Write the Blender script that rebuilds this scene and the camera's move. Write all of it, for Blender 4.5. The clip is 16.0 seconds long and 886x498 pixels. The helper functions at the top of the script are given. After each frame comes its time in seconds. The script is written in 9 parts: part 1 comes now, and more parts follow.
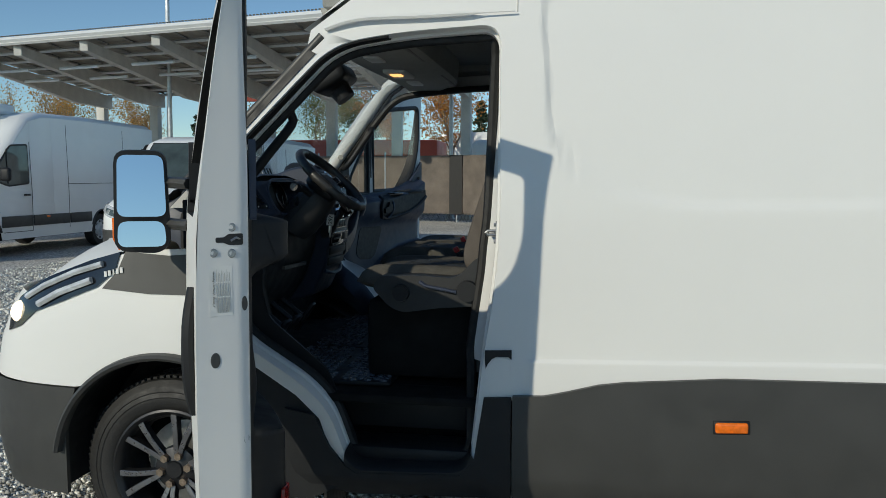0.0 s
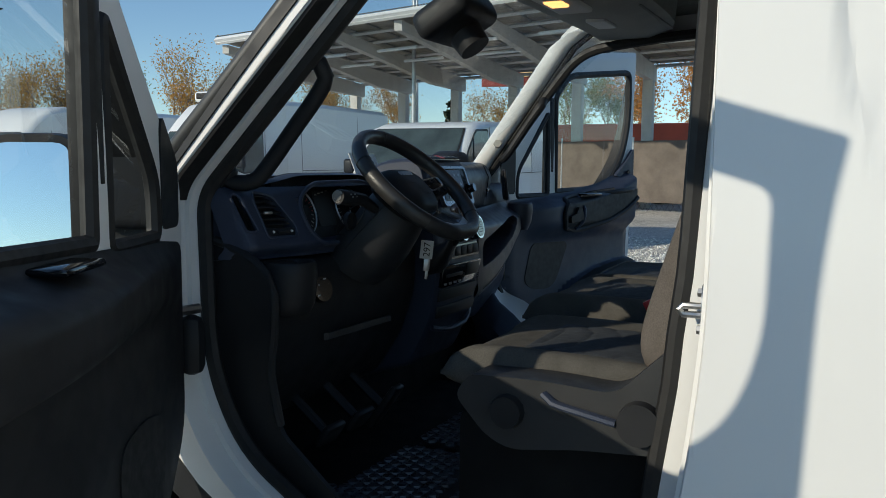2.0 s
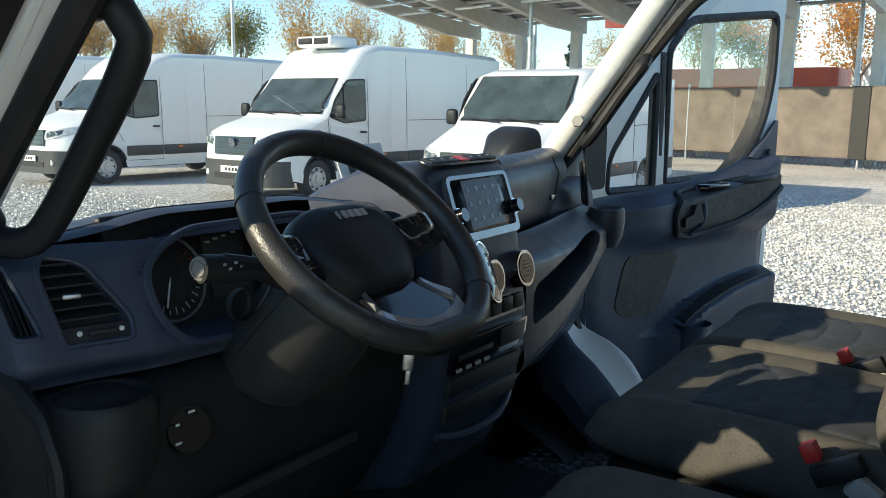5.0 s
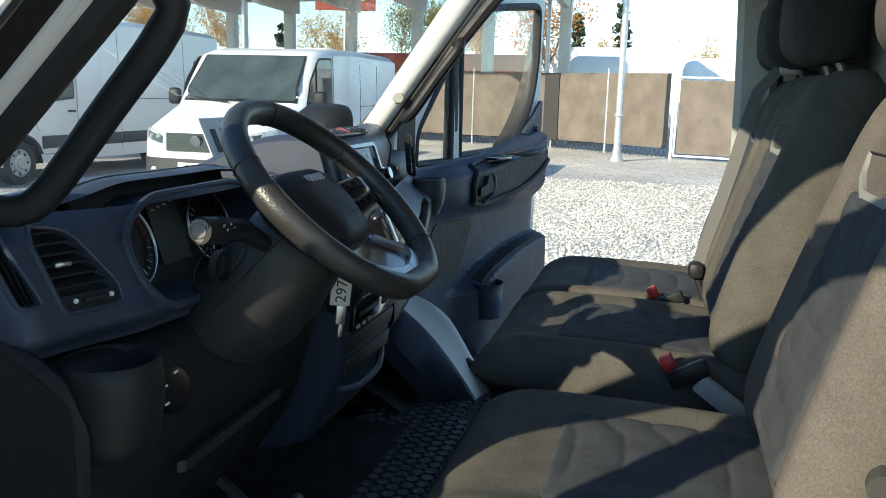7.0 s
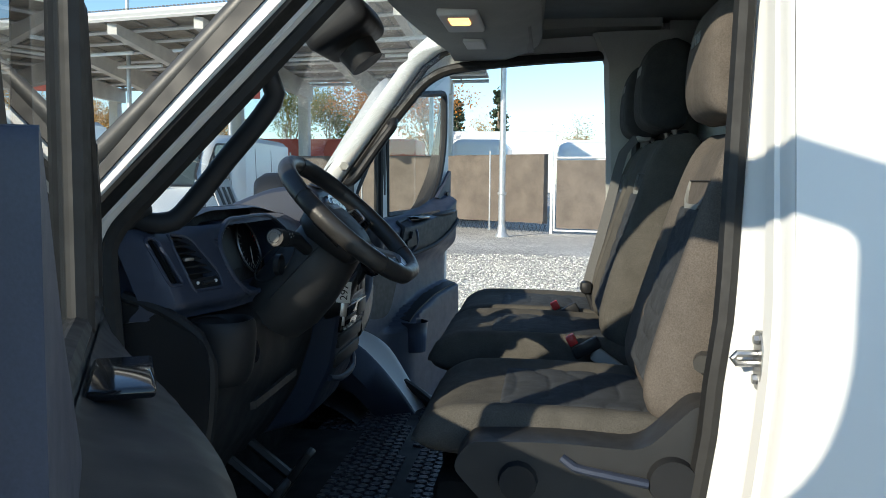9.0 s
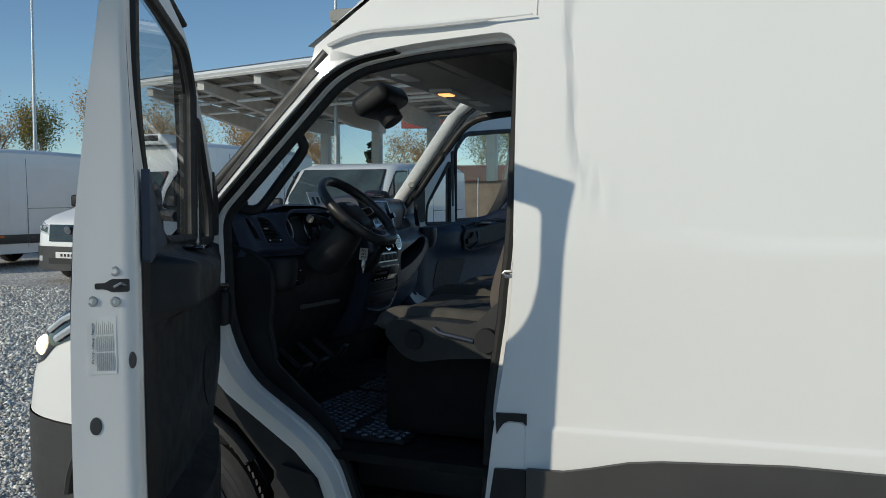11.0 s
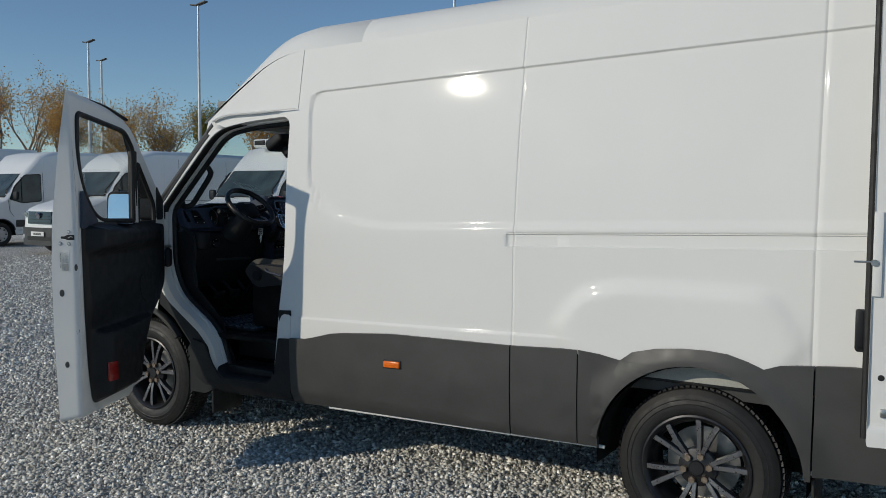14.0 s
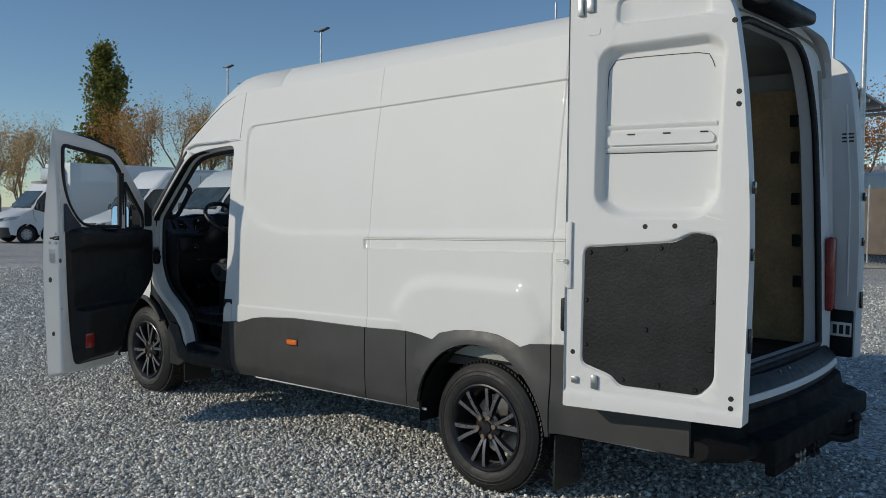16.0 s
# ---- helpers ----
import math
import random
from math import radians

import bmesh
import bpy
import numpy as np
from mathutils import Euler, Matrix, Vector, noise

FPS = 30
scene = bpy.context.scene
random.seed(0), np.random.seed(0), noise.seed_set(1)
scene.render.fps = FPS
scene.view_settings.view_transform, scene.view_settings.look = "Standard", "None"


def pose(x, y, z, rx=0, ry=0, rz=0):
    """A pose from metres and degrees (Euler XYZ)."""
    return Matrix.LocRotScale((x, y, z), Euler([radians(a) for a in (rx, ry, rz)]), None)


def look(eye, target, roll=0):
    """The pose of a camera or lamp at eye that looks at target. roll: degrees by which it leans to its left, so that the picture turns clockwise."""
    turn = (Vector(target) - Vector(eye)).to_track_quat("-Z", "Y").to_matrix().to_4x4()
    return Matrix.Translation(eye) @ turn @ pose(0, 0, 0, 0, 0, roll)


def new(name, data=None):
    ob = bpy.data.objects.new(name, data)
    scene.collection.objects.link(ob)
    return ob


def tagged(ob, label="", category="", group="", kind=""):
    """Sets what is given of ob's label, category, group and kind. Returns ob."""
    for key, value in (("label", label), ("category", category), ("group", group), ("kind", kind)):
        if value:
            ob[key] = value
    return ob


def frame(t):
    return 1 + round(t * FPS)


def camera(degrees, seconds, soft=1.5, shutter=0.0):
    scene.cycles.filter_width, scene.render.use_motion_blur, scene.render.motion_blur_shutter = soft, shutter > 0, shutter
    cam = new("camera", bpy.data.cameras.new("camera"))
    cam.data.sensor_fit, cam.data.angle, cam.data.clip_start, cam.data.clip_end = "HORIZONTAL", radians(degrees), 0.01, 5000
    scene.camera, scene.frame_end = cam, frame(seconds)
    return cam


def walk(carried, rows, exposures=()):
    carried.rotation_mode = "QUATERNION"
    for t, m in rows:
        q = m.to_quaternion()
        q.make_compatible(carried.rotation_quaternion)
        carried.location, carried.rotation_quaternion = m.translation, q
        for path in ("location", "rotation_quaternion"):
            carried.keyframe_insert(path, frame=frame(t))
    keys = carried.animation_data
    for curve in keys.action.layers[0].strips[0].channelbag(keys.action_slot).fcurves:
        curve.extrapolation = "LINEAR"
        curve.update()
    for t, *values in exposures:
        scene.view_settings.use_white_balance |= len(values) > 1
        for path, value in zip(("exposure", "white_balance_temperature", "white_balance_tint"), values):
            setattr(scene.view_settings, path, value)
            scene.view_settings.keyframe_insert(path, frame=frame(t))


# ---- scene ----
cam = camera(55.8, 16.0, soft=0.35)
PATH = [
    (0, (1.476, -2.79, 1.438), (1.158, -0.822, 1.273), 0.3),
    (0.5, (1.487, -2.423, 1.441), (1.071, -0.475, 1.27), 0.5),
    (1, (1.48, -2.016, 1.474), (0.9, -0.111, 1.29), 0.6),
    (1.5, (1.467, -1.627, 1.481), (0.73, 0.222, 1.284), 0.5),
    (2, (1.405, -1.238, 1.481), (0.521, 0.544, 1.278), 0.4),
    (2.5, (1.332, -0.88, 1.491), (0.326, 0.837, 1.289), 0.24),
    (3, (1.297, -0.62, 1.528), (0.211, 1.044, 1.31), 0.82),
    (3.5, (1.28, -0.457, 1.569), (0.12, 1.15, 1.305), 0.92),
    (6, (1.038, -0.319, 1.592), (0.074, 1.39, 1.203), 1.87),
    (6.5, (0.994, -0.429, 1.589), (0.241, 1.385, 1.21), 1.92),
    (7, (0.923, -0.583, 1.574), (0.42, 1.318, 1.208), 1.58),
    (7.5, (0.826, -0.707, 1.557), (0.512, 1.241, 1.233), 1.01),
    (8, (0.748, -0.816, 1.553), (0.611, 1.163, 1.3), 0.58),
    (10.5, (1.557, -1.967, 1.455), (0.951, -0.065, 1.343), 0.2),
    (11, (1.881, -2.281, 1.463), (1.165, -0.417, 1.354), 0.2),
    (11.5, (2.243, -2.616, 1.485), (1.413, -0.8, 1.37), 0.4),
    (12, (2.686, -2.893, 1.482), (1.745, -1.132, 1.368), 0.2),
    (12.5, (3.101, -3.096, 1.481), (2.089, -1.375, 1.365), 0.2),
    (13, (3.534, -3.297, 1.492), (2.497, -1.591, 1.37), 0.1),
    (13.5, (3.949, -3.41, 1.493), (2.908, -1.707, 1.369), 0.3),
    (14, (4.463, -3.517, 1.522), (3.406, -1.824, 1.392), 0.3),
    (14.5, (4.905, -3.553, 1.549), (3.786, -1.901, 1.41), 0.4),
    (15, (5.387, -3.54, 1.55), (4.177, -1.954, 1.408), 0.6),
    (15.5, (5.831, -3.49, 1.535), (4.539, -1.97, 1.394), 0.4),
    (16, (6.29, -3.431, 1.524), (4.966, -1.935, 1.427), 0.6),
]
EXPOSE = [(0, -0.3, 6650, 5), (1.5, -0.15, 6700, 6), (2.5, 0.25, 6900, 8), (3.5, 0.75, 7500, 8), (6, 1.26, 7500, 6), (7, 1.30, 7200, 6), (8.2, 1.25, 6900, 7), (10.3, -0.15, 6700, 7), (11, -0.28, 6650, 7), (12, -0.42, 6600, 8), (16, -0.55, 6600, 10)]
walk(cam, [(t, look(eye, target, roll)) for t, eye, target, roll in PATH], EXPOSE)

# ---- light ----
SUN_FROM = Vector((-0.66, -1.02, 0.50)).normalized()
sun_el = math.asin(SUN_FROM.z)
sun_az = math.atan2(SUN_FROM.x, SUN_FROM.y)
world = bpy.data.worlds.new("world")
scene.world = world
world.use_nodes = True
wn = world.node_tree.nodes
sky = wn.new("ShaderNodeTexSky")
sky.sky_type, sky.sun_disc = "NISHITA", False
sky.sun_elevation, sky.sun_rotation = sun_el, sun_az
sky.air_density, sky.dust_density, sky.ozone_density = 1.0, 0.05, 2.0
sky.altitude = 1500
wn["Background"].inputs["Strength"].default_value = 0.126
tone = wn.new("ShaderNodeMix")
tone.data_type, tone.blend_type = "RGBA", "MULTIPLY"
tone.inputs["Factor"].default_value = 1
tone.inputs["B"].default_value = (0.84, 0.975, 1.05, 1)
world.node_tree.links.new(sky.outputs["Color"], tone.inputs["A"])
world.node_tree.links.new(tone.outputs["Result"], wn["Background"].inputs["Color"])
sun = new("sun", bpy.data.lights.new("sun", "SUN"))
sun.data.energy, sun.data.angle, sun.data.color = 3.1, radians(0.55), (1.0, 0.925, 0.785)
sun.matrix_world = look((-20, -30, 20), Vector((-20, -30, 20)) - SUN_FROM)

# ---- materials ----


def mat(name, color, rough=0.5, metal=0.0, coat=0.0, vary=0.0, vscale=8.0, grain=0.0, gscale=200.0, bump=0.0, spec=0.5, island=0.0, emit=0.0, tint=None, rvar=0.15):
    """A Principled material in object space: colour with slow stains (vary) and fine grain, and fine relief."""
    m = bpy.data.materials.new(name)
    m.use_nodes = True
    nt = m.node_tree
    b = nt.nodes["Principled BSDF"]
    b.inputs["Base Color"].default_value = (*color, 1)
    b.inputs["Roughness"].default_value = rough
    b.inputs["Metallic"].default_value = metal
    b.inputs["Coat Weight"].default_value = coat
    b.inputs["Coat Roughness"].default_value = 0.05
    b.inputs["Specular IOR Level"].default_value = spec
    if emit:
        b.inputs["Emission Color"].default_value = (*color, 1)
        b.inputs["Emission Strength"].default_value = emit
    tc = nt.nodes.new("ShaderNodeTexCoord")
    src = None
    if vary or grain or island:
        col = (*color, 1)
        prev = None
        for amount, scale, detail in ((vary, vscale, 5.0), (grain, gscale, 2.0)):
            if not amount:
                continue
            n = nt.nodes.new("ShaderNodeTexNoise")
            n.inputs["Scale"].default_value, n.inputs["Detail"].default_value = scale, detail
            nt.links.new(tc.outputs["Object"], n.inputs["Vector"])
            r = nt.nodes.new("ShaderNodeMapRange")
            r.inputs["From Min"].default_value, r.inputs["From Max"].default_value = 0.3, 0.7
            r.inputs["To Min"].default_value, r.inputs["To Max"].default_value = 1 - amount, 1 + amount
            nt.links.new(n.outputs["Fac"], r.inputs["Value"])
            mul = nt.nodes.new("ShaderNodeMix")
            mul.data_type, mul.blend_type = "RGBA", "MULTIPLY"
            mul.inputs["Factor"].default_value = 1
            if prev is None:
                mul.inputs["A"].default_value = col
            else:
                nt.links.new(prev, mul.inputs["A"])
            nt.links.new(r.outputs["Result"], mul.inputs["B"])
            prev = mul.outputs["Result"]
        if island:
            g = nt.nodes.new("ShaderNodeNewGeometry")
            r = nt.nodes.new("ShaderNodeMapRange")
            r.inputs["To Min"].default_value, r.inputs["To Max"].default_value = 1 - island, 1 + island
            nt.links.new(g.outputs["Random Per Island"], r.inputs["Value"])
            mul = nt.nodes.new("ShaderNodeMix")
            mul.data_type, mul.blend_type = "RGBA", "MULTIPLY"
            mul.inputs["Factor"].default_value = 1
            if prev is None:
                mul.inputs["A"].default_value = col
            else:
                nt.links.new(prev, mul.inputs["A"])
            nt.links.new(r.outputs["Result"], mul.inputs["B"])
            prev = mul.outputs["Result"]
            if tint:
                mx = nt.nodes.new("ShaderNodeMix")
                mx.data_type = "RGBA"
                nt.links.new(prev, mx.inputs["A"])
                mx.inputs["B"].default_value = (*tint, 1)
                m2 = nt.nodes.new("ShaderNodeMath")
                m2.operation = "FRACT"
                m3 = nt.nodes.new("ShaderNodeMath")
                m3.operation = "MULTIPLY"
                m3.inputs[1].default_value = 7.31
                nt.links.new(g.outputs["Random Per Island"], m3.inputs[0])
                nt.links.new(m3.outputs[0], m2.inputs[0])
                nt.links.new(m2.outputs[0], mx.inputs["Factor"])
                prev = mx.outputs["Result"]
        nt.links.new(prev, b.inputs["Base Color"])
    if vary:
        rr = nt.nodes.new("ShaderNodeMapRange")
        rr.inputs["From Min"].default_value, rr.inputs["From Max"].default_value = 0.3, 0.7
        rr.inputs["To Min"].default_value, rr.inputs["To Max"].default_value = max(0.02, rough * (1 - rvar)), min(1, rough * (1 + rvar))
        n2 = nt.nodes.new("ShaderNodeTexNoise")
        n2.inputs["Scale"].default_value = vscale * 2.3
        nt.links.new(tc.outputs["Object"], n2.inputs["Vector"])
        nt.links.new(n2.outputs["Fac"], rr.inputs["Value"])
        nt.links.new(rr.outputs["Result"], b.inputs["Roughness"])
    if bump:
        n = nt.nodes.new("ShaderNodeTexNoise")
        n.inputs["Scale"].default_value, n.inputs["Detail"].default_value = gscale, 2.0
        nt.links.new(tc.outputs["Object"], n.inputs["Vector"])
        bp = nt.nodes.new("ShaderNodeBump")
        bp.inputs["Strength"].default_value, bp.inputs["Distance"].default_value = bump, 0.5 / gscale
        nt.links.new(n.outputs["Fac"], bp.inputs["Height"])
        nt.links.new(bp.outputs["Normal"], b.inputs["Normal"])
    return m


def glass_mat(name, tint, gloss_rough=0.0, ior=1.45):
    m = bpy.data.materials.new(name)
    m.use_nodes = True
    nt = m.node_tree
    nt.nodes.remove(nt.nodes["Principled BSDF"])
    out = nt.nodes["Material Output"]
    tr = nt.nodes.new("ShaderNodeBsdfTransparent")
    tr.inputs["Color"].default_value = (*tint, 1)
    gl = nt.nodes.new("ShaderNodeBsdfGlossy")
    gl.inputs["Roughness"].default_value = gloss_rough
    lw = nt.nodes.new("ShaderNodeLayerWeight")
    lw.inputs["Blend"].default_value = 0.5
    pw = nt.nodes.new("ShaderNodeMath")
    pw.operation = "POWER"
    pw.inputs[1].default_value = 5.0
    nt.links.new(lw.outputs["Facing"], pw.inputs[0])
    fr = nt.nodes.new("ShaderNodeMapRange")
    r0 = 2 * ((ior - 1) / (ior + 1)) ** 2
    fr.inputs["To Min"].default_value, fr.inputs["To Max"].default_value = r0, 1.0
    nt.links.new(pw.outputs[0], fr.inputs["Value"])
    mx = nt.nodes.new("ShaderNodeMixShader")
    nt.links.new(fr.outputs[0], mx.inputs[0])
    nt.links.new(tr.outputs[0], mx.inputs[1])
    nt.links.new(gl.outputs[0], mx.inputs[2])
    nt.links.new(mx.outputs[0], out.inputs["Surface"])
    return m


def leaf_mat(name, a, b):
    """Thin leaves that let some light through, each of its own shade."""
    m = bpy.data.materials.new(name)
    m.use_nodes = True
    nt = m.node_tree
    nt.nodes.remove(nt.nodes["Principled BSDF"])
    g = nt.nodes.new("ShaderNodeNewGeometry")
    ramp = nt.nodes.new("ShaderNodeValToRGB")
    e = ramp.color_ramp.elements
    e[0].color, e[1].color = (*a, 1), (*b, 1)
    mid = ramp.color_ramp.elements.new(0.5)
    mid.color = (*[(p + q) * 0.38 for p, q in zip(a, b)], 1)
    nt.links.new(g.outputs["Random Per Island"], ramp.inputs["Fac"])
    d = nt.nodes.new("ShaderNodeBsdfDiffuse")
    t = nt.nodes.new("ShaderNodeBsdfTranslucent")
    mx = nt.nodes.new("ShaderNodeMixShader")
    mx.inputs[0].default_value = 0.5
    for sh, k in ((d, 1), (t, 2)):
        nt.links.new(ramp.outputs["Color"], sh.inputs["Color"])
        nt.links.new(sh.outputs[0], mx.inputs[k])
    nt.links.new(mx.outputs[0], nt.nodes["Material Output"].inputs["Surface"])
    return m


M = dict(
    white=mat("white_paint", (0.765, 0.76, 0.735), 0.5, coat=0.15, vary=0.012, vscale=2.0, spec=0.2, rvar=0.04),
    whitefar=mat("white_van_paint", (0.83, 0.84, 0.83), 0.4, coat=0.4, vary=0.02, vscale=2.0),
    clad=mat("grey_moulded_plastic", (0.047, 0.047, 0.045), 0.48, vary=0.12, vscale=5, grain=0.1, gscale=500, bump=0.12),
    black=mat("black_plastic", (0.017, 0.0178, 0.0195), 0.5, spec=0.28, vary=0.15, vscale=9, bump=0.08, gscale=600),
    dash=mat("dashboard_plastic", (0.036, 0.046, 0.072), 0.46, spec=0.38, vary=0.12, vscale=12, grain=0.08, gscale=700, bump=0.15),
    pod=mat("glove_box_plastic", (0.040, 0.045, 0.060), 0.42, spec=0.5, vary=0.10, vscale=12, grain=0.08, gscale=700, bump=0.15),
    column=mat("column_plastic", (0.025, 0.026, 0.027), 0.5, spec=0.45, vary=0.12, vscale=12, grain=0.1, gscale=600, bump=0.2),
    accent=mat("pale_accent_cloth", (0.23, 0.235, 0.225), 0.8, grain=0.15, gscale=500, bump=0.3),
    gloss=mat("gloss_black", (0.008, 0.008, 0.010), 0.12, coat=0.5),
    seal=mat("rubber_seal", (0.012, 0.012, 0.012), 0.6, vary=0.2, vscale=20),
    tyre=mat("tyre_rubber", (0.015, 0.0145, 0.014), 0.62, vary=0.25, vscale=14, grain=0.15, gscale=160, bump=0.2),
    rim=mat("machined_alloy", (0.24, 0.24, 0.25), 0.3, metal=0.8, vary=0.1, vscale=30),
    rimdark=mat("dark_wheel_paint", (0.045, 0.045, 0.048), 0.35, metal=0.7, vary=0.15, vscale=20),
    steel=mat("zinc_steel", (0.45, 0.45, 0.44), 0.35, metal=1.0, vary=0.15, vscale=40),
    satin=mat("satin_silver", (0.50, 0.51, 0.53), 0.34, metal=0.85, vary=0.06, vscale=30),
    chrome=mat("satin_chrome", (0.62, 0.63, 0.65), 0.15, metal=1.0),
    fabric=mat("seat_fabric", (0.085, 0.080, 0.070), 0.9, vary=0.15, vscale=20, grain=0.2, gscale=420, bump=0.5, spec=0.2),
    # the seat fabric again: sunlit brown for the driver's back, shaded for bench headrests
    shoulder=mat("sunlit_seat_fabric", (0.110, 0.096, 0.084), 0.9, vary=0.12, vscale=20, grain=0.2, gscale=420, bump=0.5, spec=0.2),
    headrest=mat("shaded_headrest_fabric", (0.034, 0.035, 0.035), 0.9, vary=0.15, vscale=20, grain=0.2, gscale=420, bump=0.4, spec=0.2),
    insert=mat("seat_insert_fabric", (0.050, 0.055, 0.061), 0.85, vary=0.15, vscale=20, grain=0.3, gscale=600, bump=0.45, spec=0.2),
    leather=mat("grained_leather", (0.024, 0.024, 0.025), 0.38, vary=0.15, vscale=30, bump=0.3, gscale=350),
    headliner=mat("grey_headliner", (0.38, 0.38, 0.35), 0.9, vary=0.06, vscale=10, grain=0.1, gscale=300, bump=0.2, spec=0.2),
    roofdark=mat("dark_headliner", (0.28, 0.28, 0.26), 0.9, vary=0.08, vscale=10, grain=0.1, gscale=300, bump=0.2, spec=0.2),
    trim=mat("pale_pillar_trim", (0.68, 0.685, 0.67), 0.6, vary=0.04, vscale=10, bump=0.1, gscale=500),
    amber=mat("amber_lens", (0.85, 0.17, 0.01), 0.2, coat=0.5, vary=0.2, vscale=60),
    red=mat("red_lens", (0.26, 0.012, 0.010), 0.2, coat=0.5, vary=0.2, vscale=60),
    redclip=mat("red_buckle", (0.55, 0.03, 0.03), 0.4),
    ply=mat("plywood", (0.42, 0.28, 0.145), 0.7, vary=0.22, vscale=4, grain=0.12, gscale=60, bump=0.1),
    board=mat("black_board", (0.013, 0.013, 0.0135), 0.55, spec=0.35, vary=0.5, vscale=5, grain=0.3, gscale=90, bump=0.3),
    paper=mat("paper_label", (0.75, 0.75, 0.72), 0.6, vary=0.05, vscale=30),
    ink=mat("black_ink", (0.02, 0.02, 0.02), 0.6),
    screen=mat("display_glass", (0.012, 0.012, 0.016), 0.12, spec=0.3),
    belt=mat("seat_belt_webbing", (0.085, 0.085, 0.083), 0.7, grain=0.2, gscale=500, bump=0.3),
    mirror=mat("mirror_glass", (0.85, 0.87, 0.88), 0.01, metal=1.0),
    under=mat("underbody_black", (0.01, 0.01, 0.01), 0.8, spec=0.2, vary=0.3, vscale=6),
    concrete=mat("painted_concrete", (0.62, 0.61, 0.57), 0.75, vary=0.08, vscale=3, grain=0.08, gscale=60, bump=0.2),
    galv=mat("galvanised_steel", (0.55, 0.57, 0.58), 0.4, metal=0.6, vary=0.12, vscale=10),
    panel=mat("solar_panel_back", (0.30, 0.27, 0.22), 0.5, vary=0.2, vscale=3),
    fence=mat("brown_screen_mesh", (0.15, 0.125, 0.105), 0.8, vary=0.2, vscale=2, grain=0.2, gscale=60, bump=0.3),
    container=mat("red_container_paint", (0.62, 0.10, 0.05), 0.5, vary=0.15, vscale=1),
    bark=mat("bark", (0.24, 0.19, 0.145), 0.9, vary=0.3, vscale=6, bump=0.4, gscale=40),
    leaf=leaf_mat("autumn_leaf", (0.70, 0.36, 0.08), (0.60, 0.46, 0.22)),
    leafred=leaf_mat("rust_leaf", (0.68, 0.26, 0.06), (0.55, 0.34, 0.14)),
    leafgreen=leaf_mat("green_leaf", (0.15, 0.19, 0.05), (0.34, 0.31, 0.09)),
    farlamp=mat("lamp_cover", (0.50, 0.52, 0.54), 0.12, coat=0.4, vary=0.3, vscale=20),
    needle=mat("pine_needle", (0.025, 0.045, 0.02), 0.8, island=0.4),
    lamp=mat("lamp_glow", (1.0, 0.45, 0.15), 0.4, emit=2.0),
    headlamp=mat("lit_headlamp", (1.0, 0.85, 0.6), 0.3, emit=3.0),
    glass=glass_mat("clear_glass", (0.90, 0.93, 0.92)),
    glassblue=glass_mat("windscreen_glass", (0.90, 0.94, 0.94), ior=1.5),
    lens=glass_mat("lamp_lens", (0.9, 0.9, 0.9), 0.05),
    farglass=mat("van_window", (0.055, 0.075, 0.075), 0.04, vary=0.35, vscale=2.6),
)

# ---- mesh helpers ----


def part(name, bm, material, parent=None, label="", smooth=35, pose_m=None):
    """Links a bmesh as one mesh object under a thing or part."""
    bmesh.ops.remove_doubles(bm, verts=bm.verts, dist=1e-5)
    bmesh.ops.recalc_face_normals(bm, faces=bm.faces)
    me = bpy.data.meshes.new(name)
    bm.to_mesh(me)
    bm.free()
    me.materials.append(M[material] if isinstance(material, str) else material)
    if smooth:
        me.shade_smooth()
        me.set_sharp_from_angle(angle=radians(smooth))
    ob = new(name, me)
    if parent is not None:
        ob.parent = parent
    if pose_m is not None:
        ob.matrix_basis = pose_m
    if label:
        ob["label"] = label
    return ob


def thing(name, label, category, group="", kind="", m=None):
    ob = new(name)
    if m is not None:
        ob.matrix_basis = m
    return tagged(ob, label, category, group, kind)


def B():
    return bmesh.new()


def box(bm, c, s, bevel=0.0, seg=2, m=None):
    """A box with rounded edges at c, of size s."""
    t = bmesh.ops.create_cube(bm, size=1.0)
    vs = t["verts"]
    bmesh.ops.scale(bm, vec=s, verts=vs)
    if bevel:
        es = list({e for v in vs for e in v.link_edges})
        r = bmesh.ops.bevel(bm, geom=es, offset=min(bevel, 0.49 * min(s)), segments=seg, affect="EDGES", profile=0.5)
        vs = list({v for f in r["faces"] for v in f.verts} | {v for v in vs if v.is_valid})
    if m is not None:
        bmesh.ops.transform(bm, matrix=m, verts=vs)
    bmesh.ops.translate(bm, vec=c, verts=vs)
    return vs


def frame_of(d):
    d = Vector(d).normalized()
    a = Vector((0, 0, 1)) if abs(d.z) < 0.9 else Vector((1, 0, 0))
    u = d.cross(a).normalized()
    return u, d.cross(u).normalized()


def loft(bm, loops, closed=True, cap=True):
    """Skins a row of loops of equal length."""
    rows = [[bm.verts.new(p) for p in lp] for lp in loops]
    n = len(rows[0])
    for a, b in zip(rows, rows[1:]):
        for i in range(n if closed else n - 1):
            j = (i + 1) % n
            if len({a[i], a[j], b[j], b[i]}) == 4:
                bm.faces.new((a[i], a[j], b[j], b[i]))
    if cap and closed:
        bm.faces.new(rows[0])
        bm.faces.new(rows[-1][::-1])
    return rows


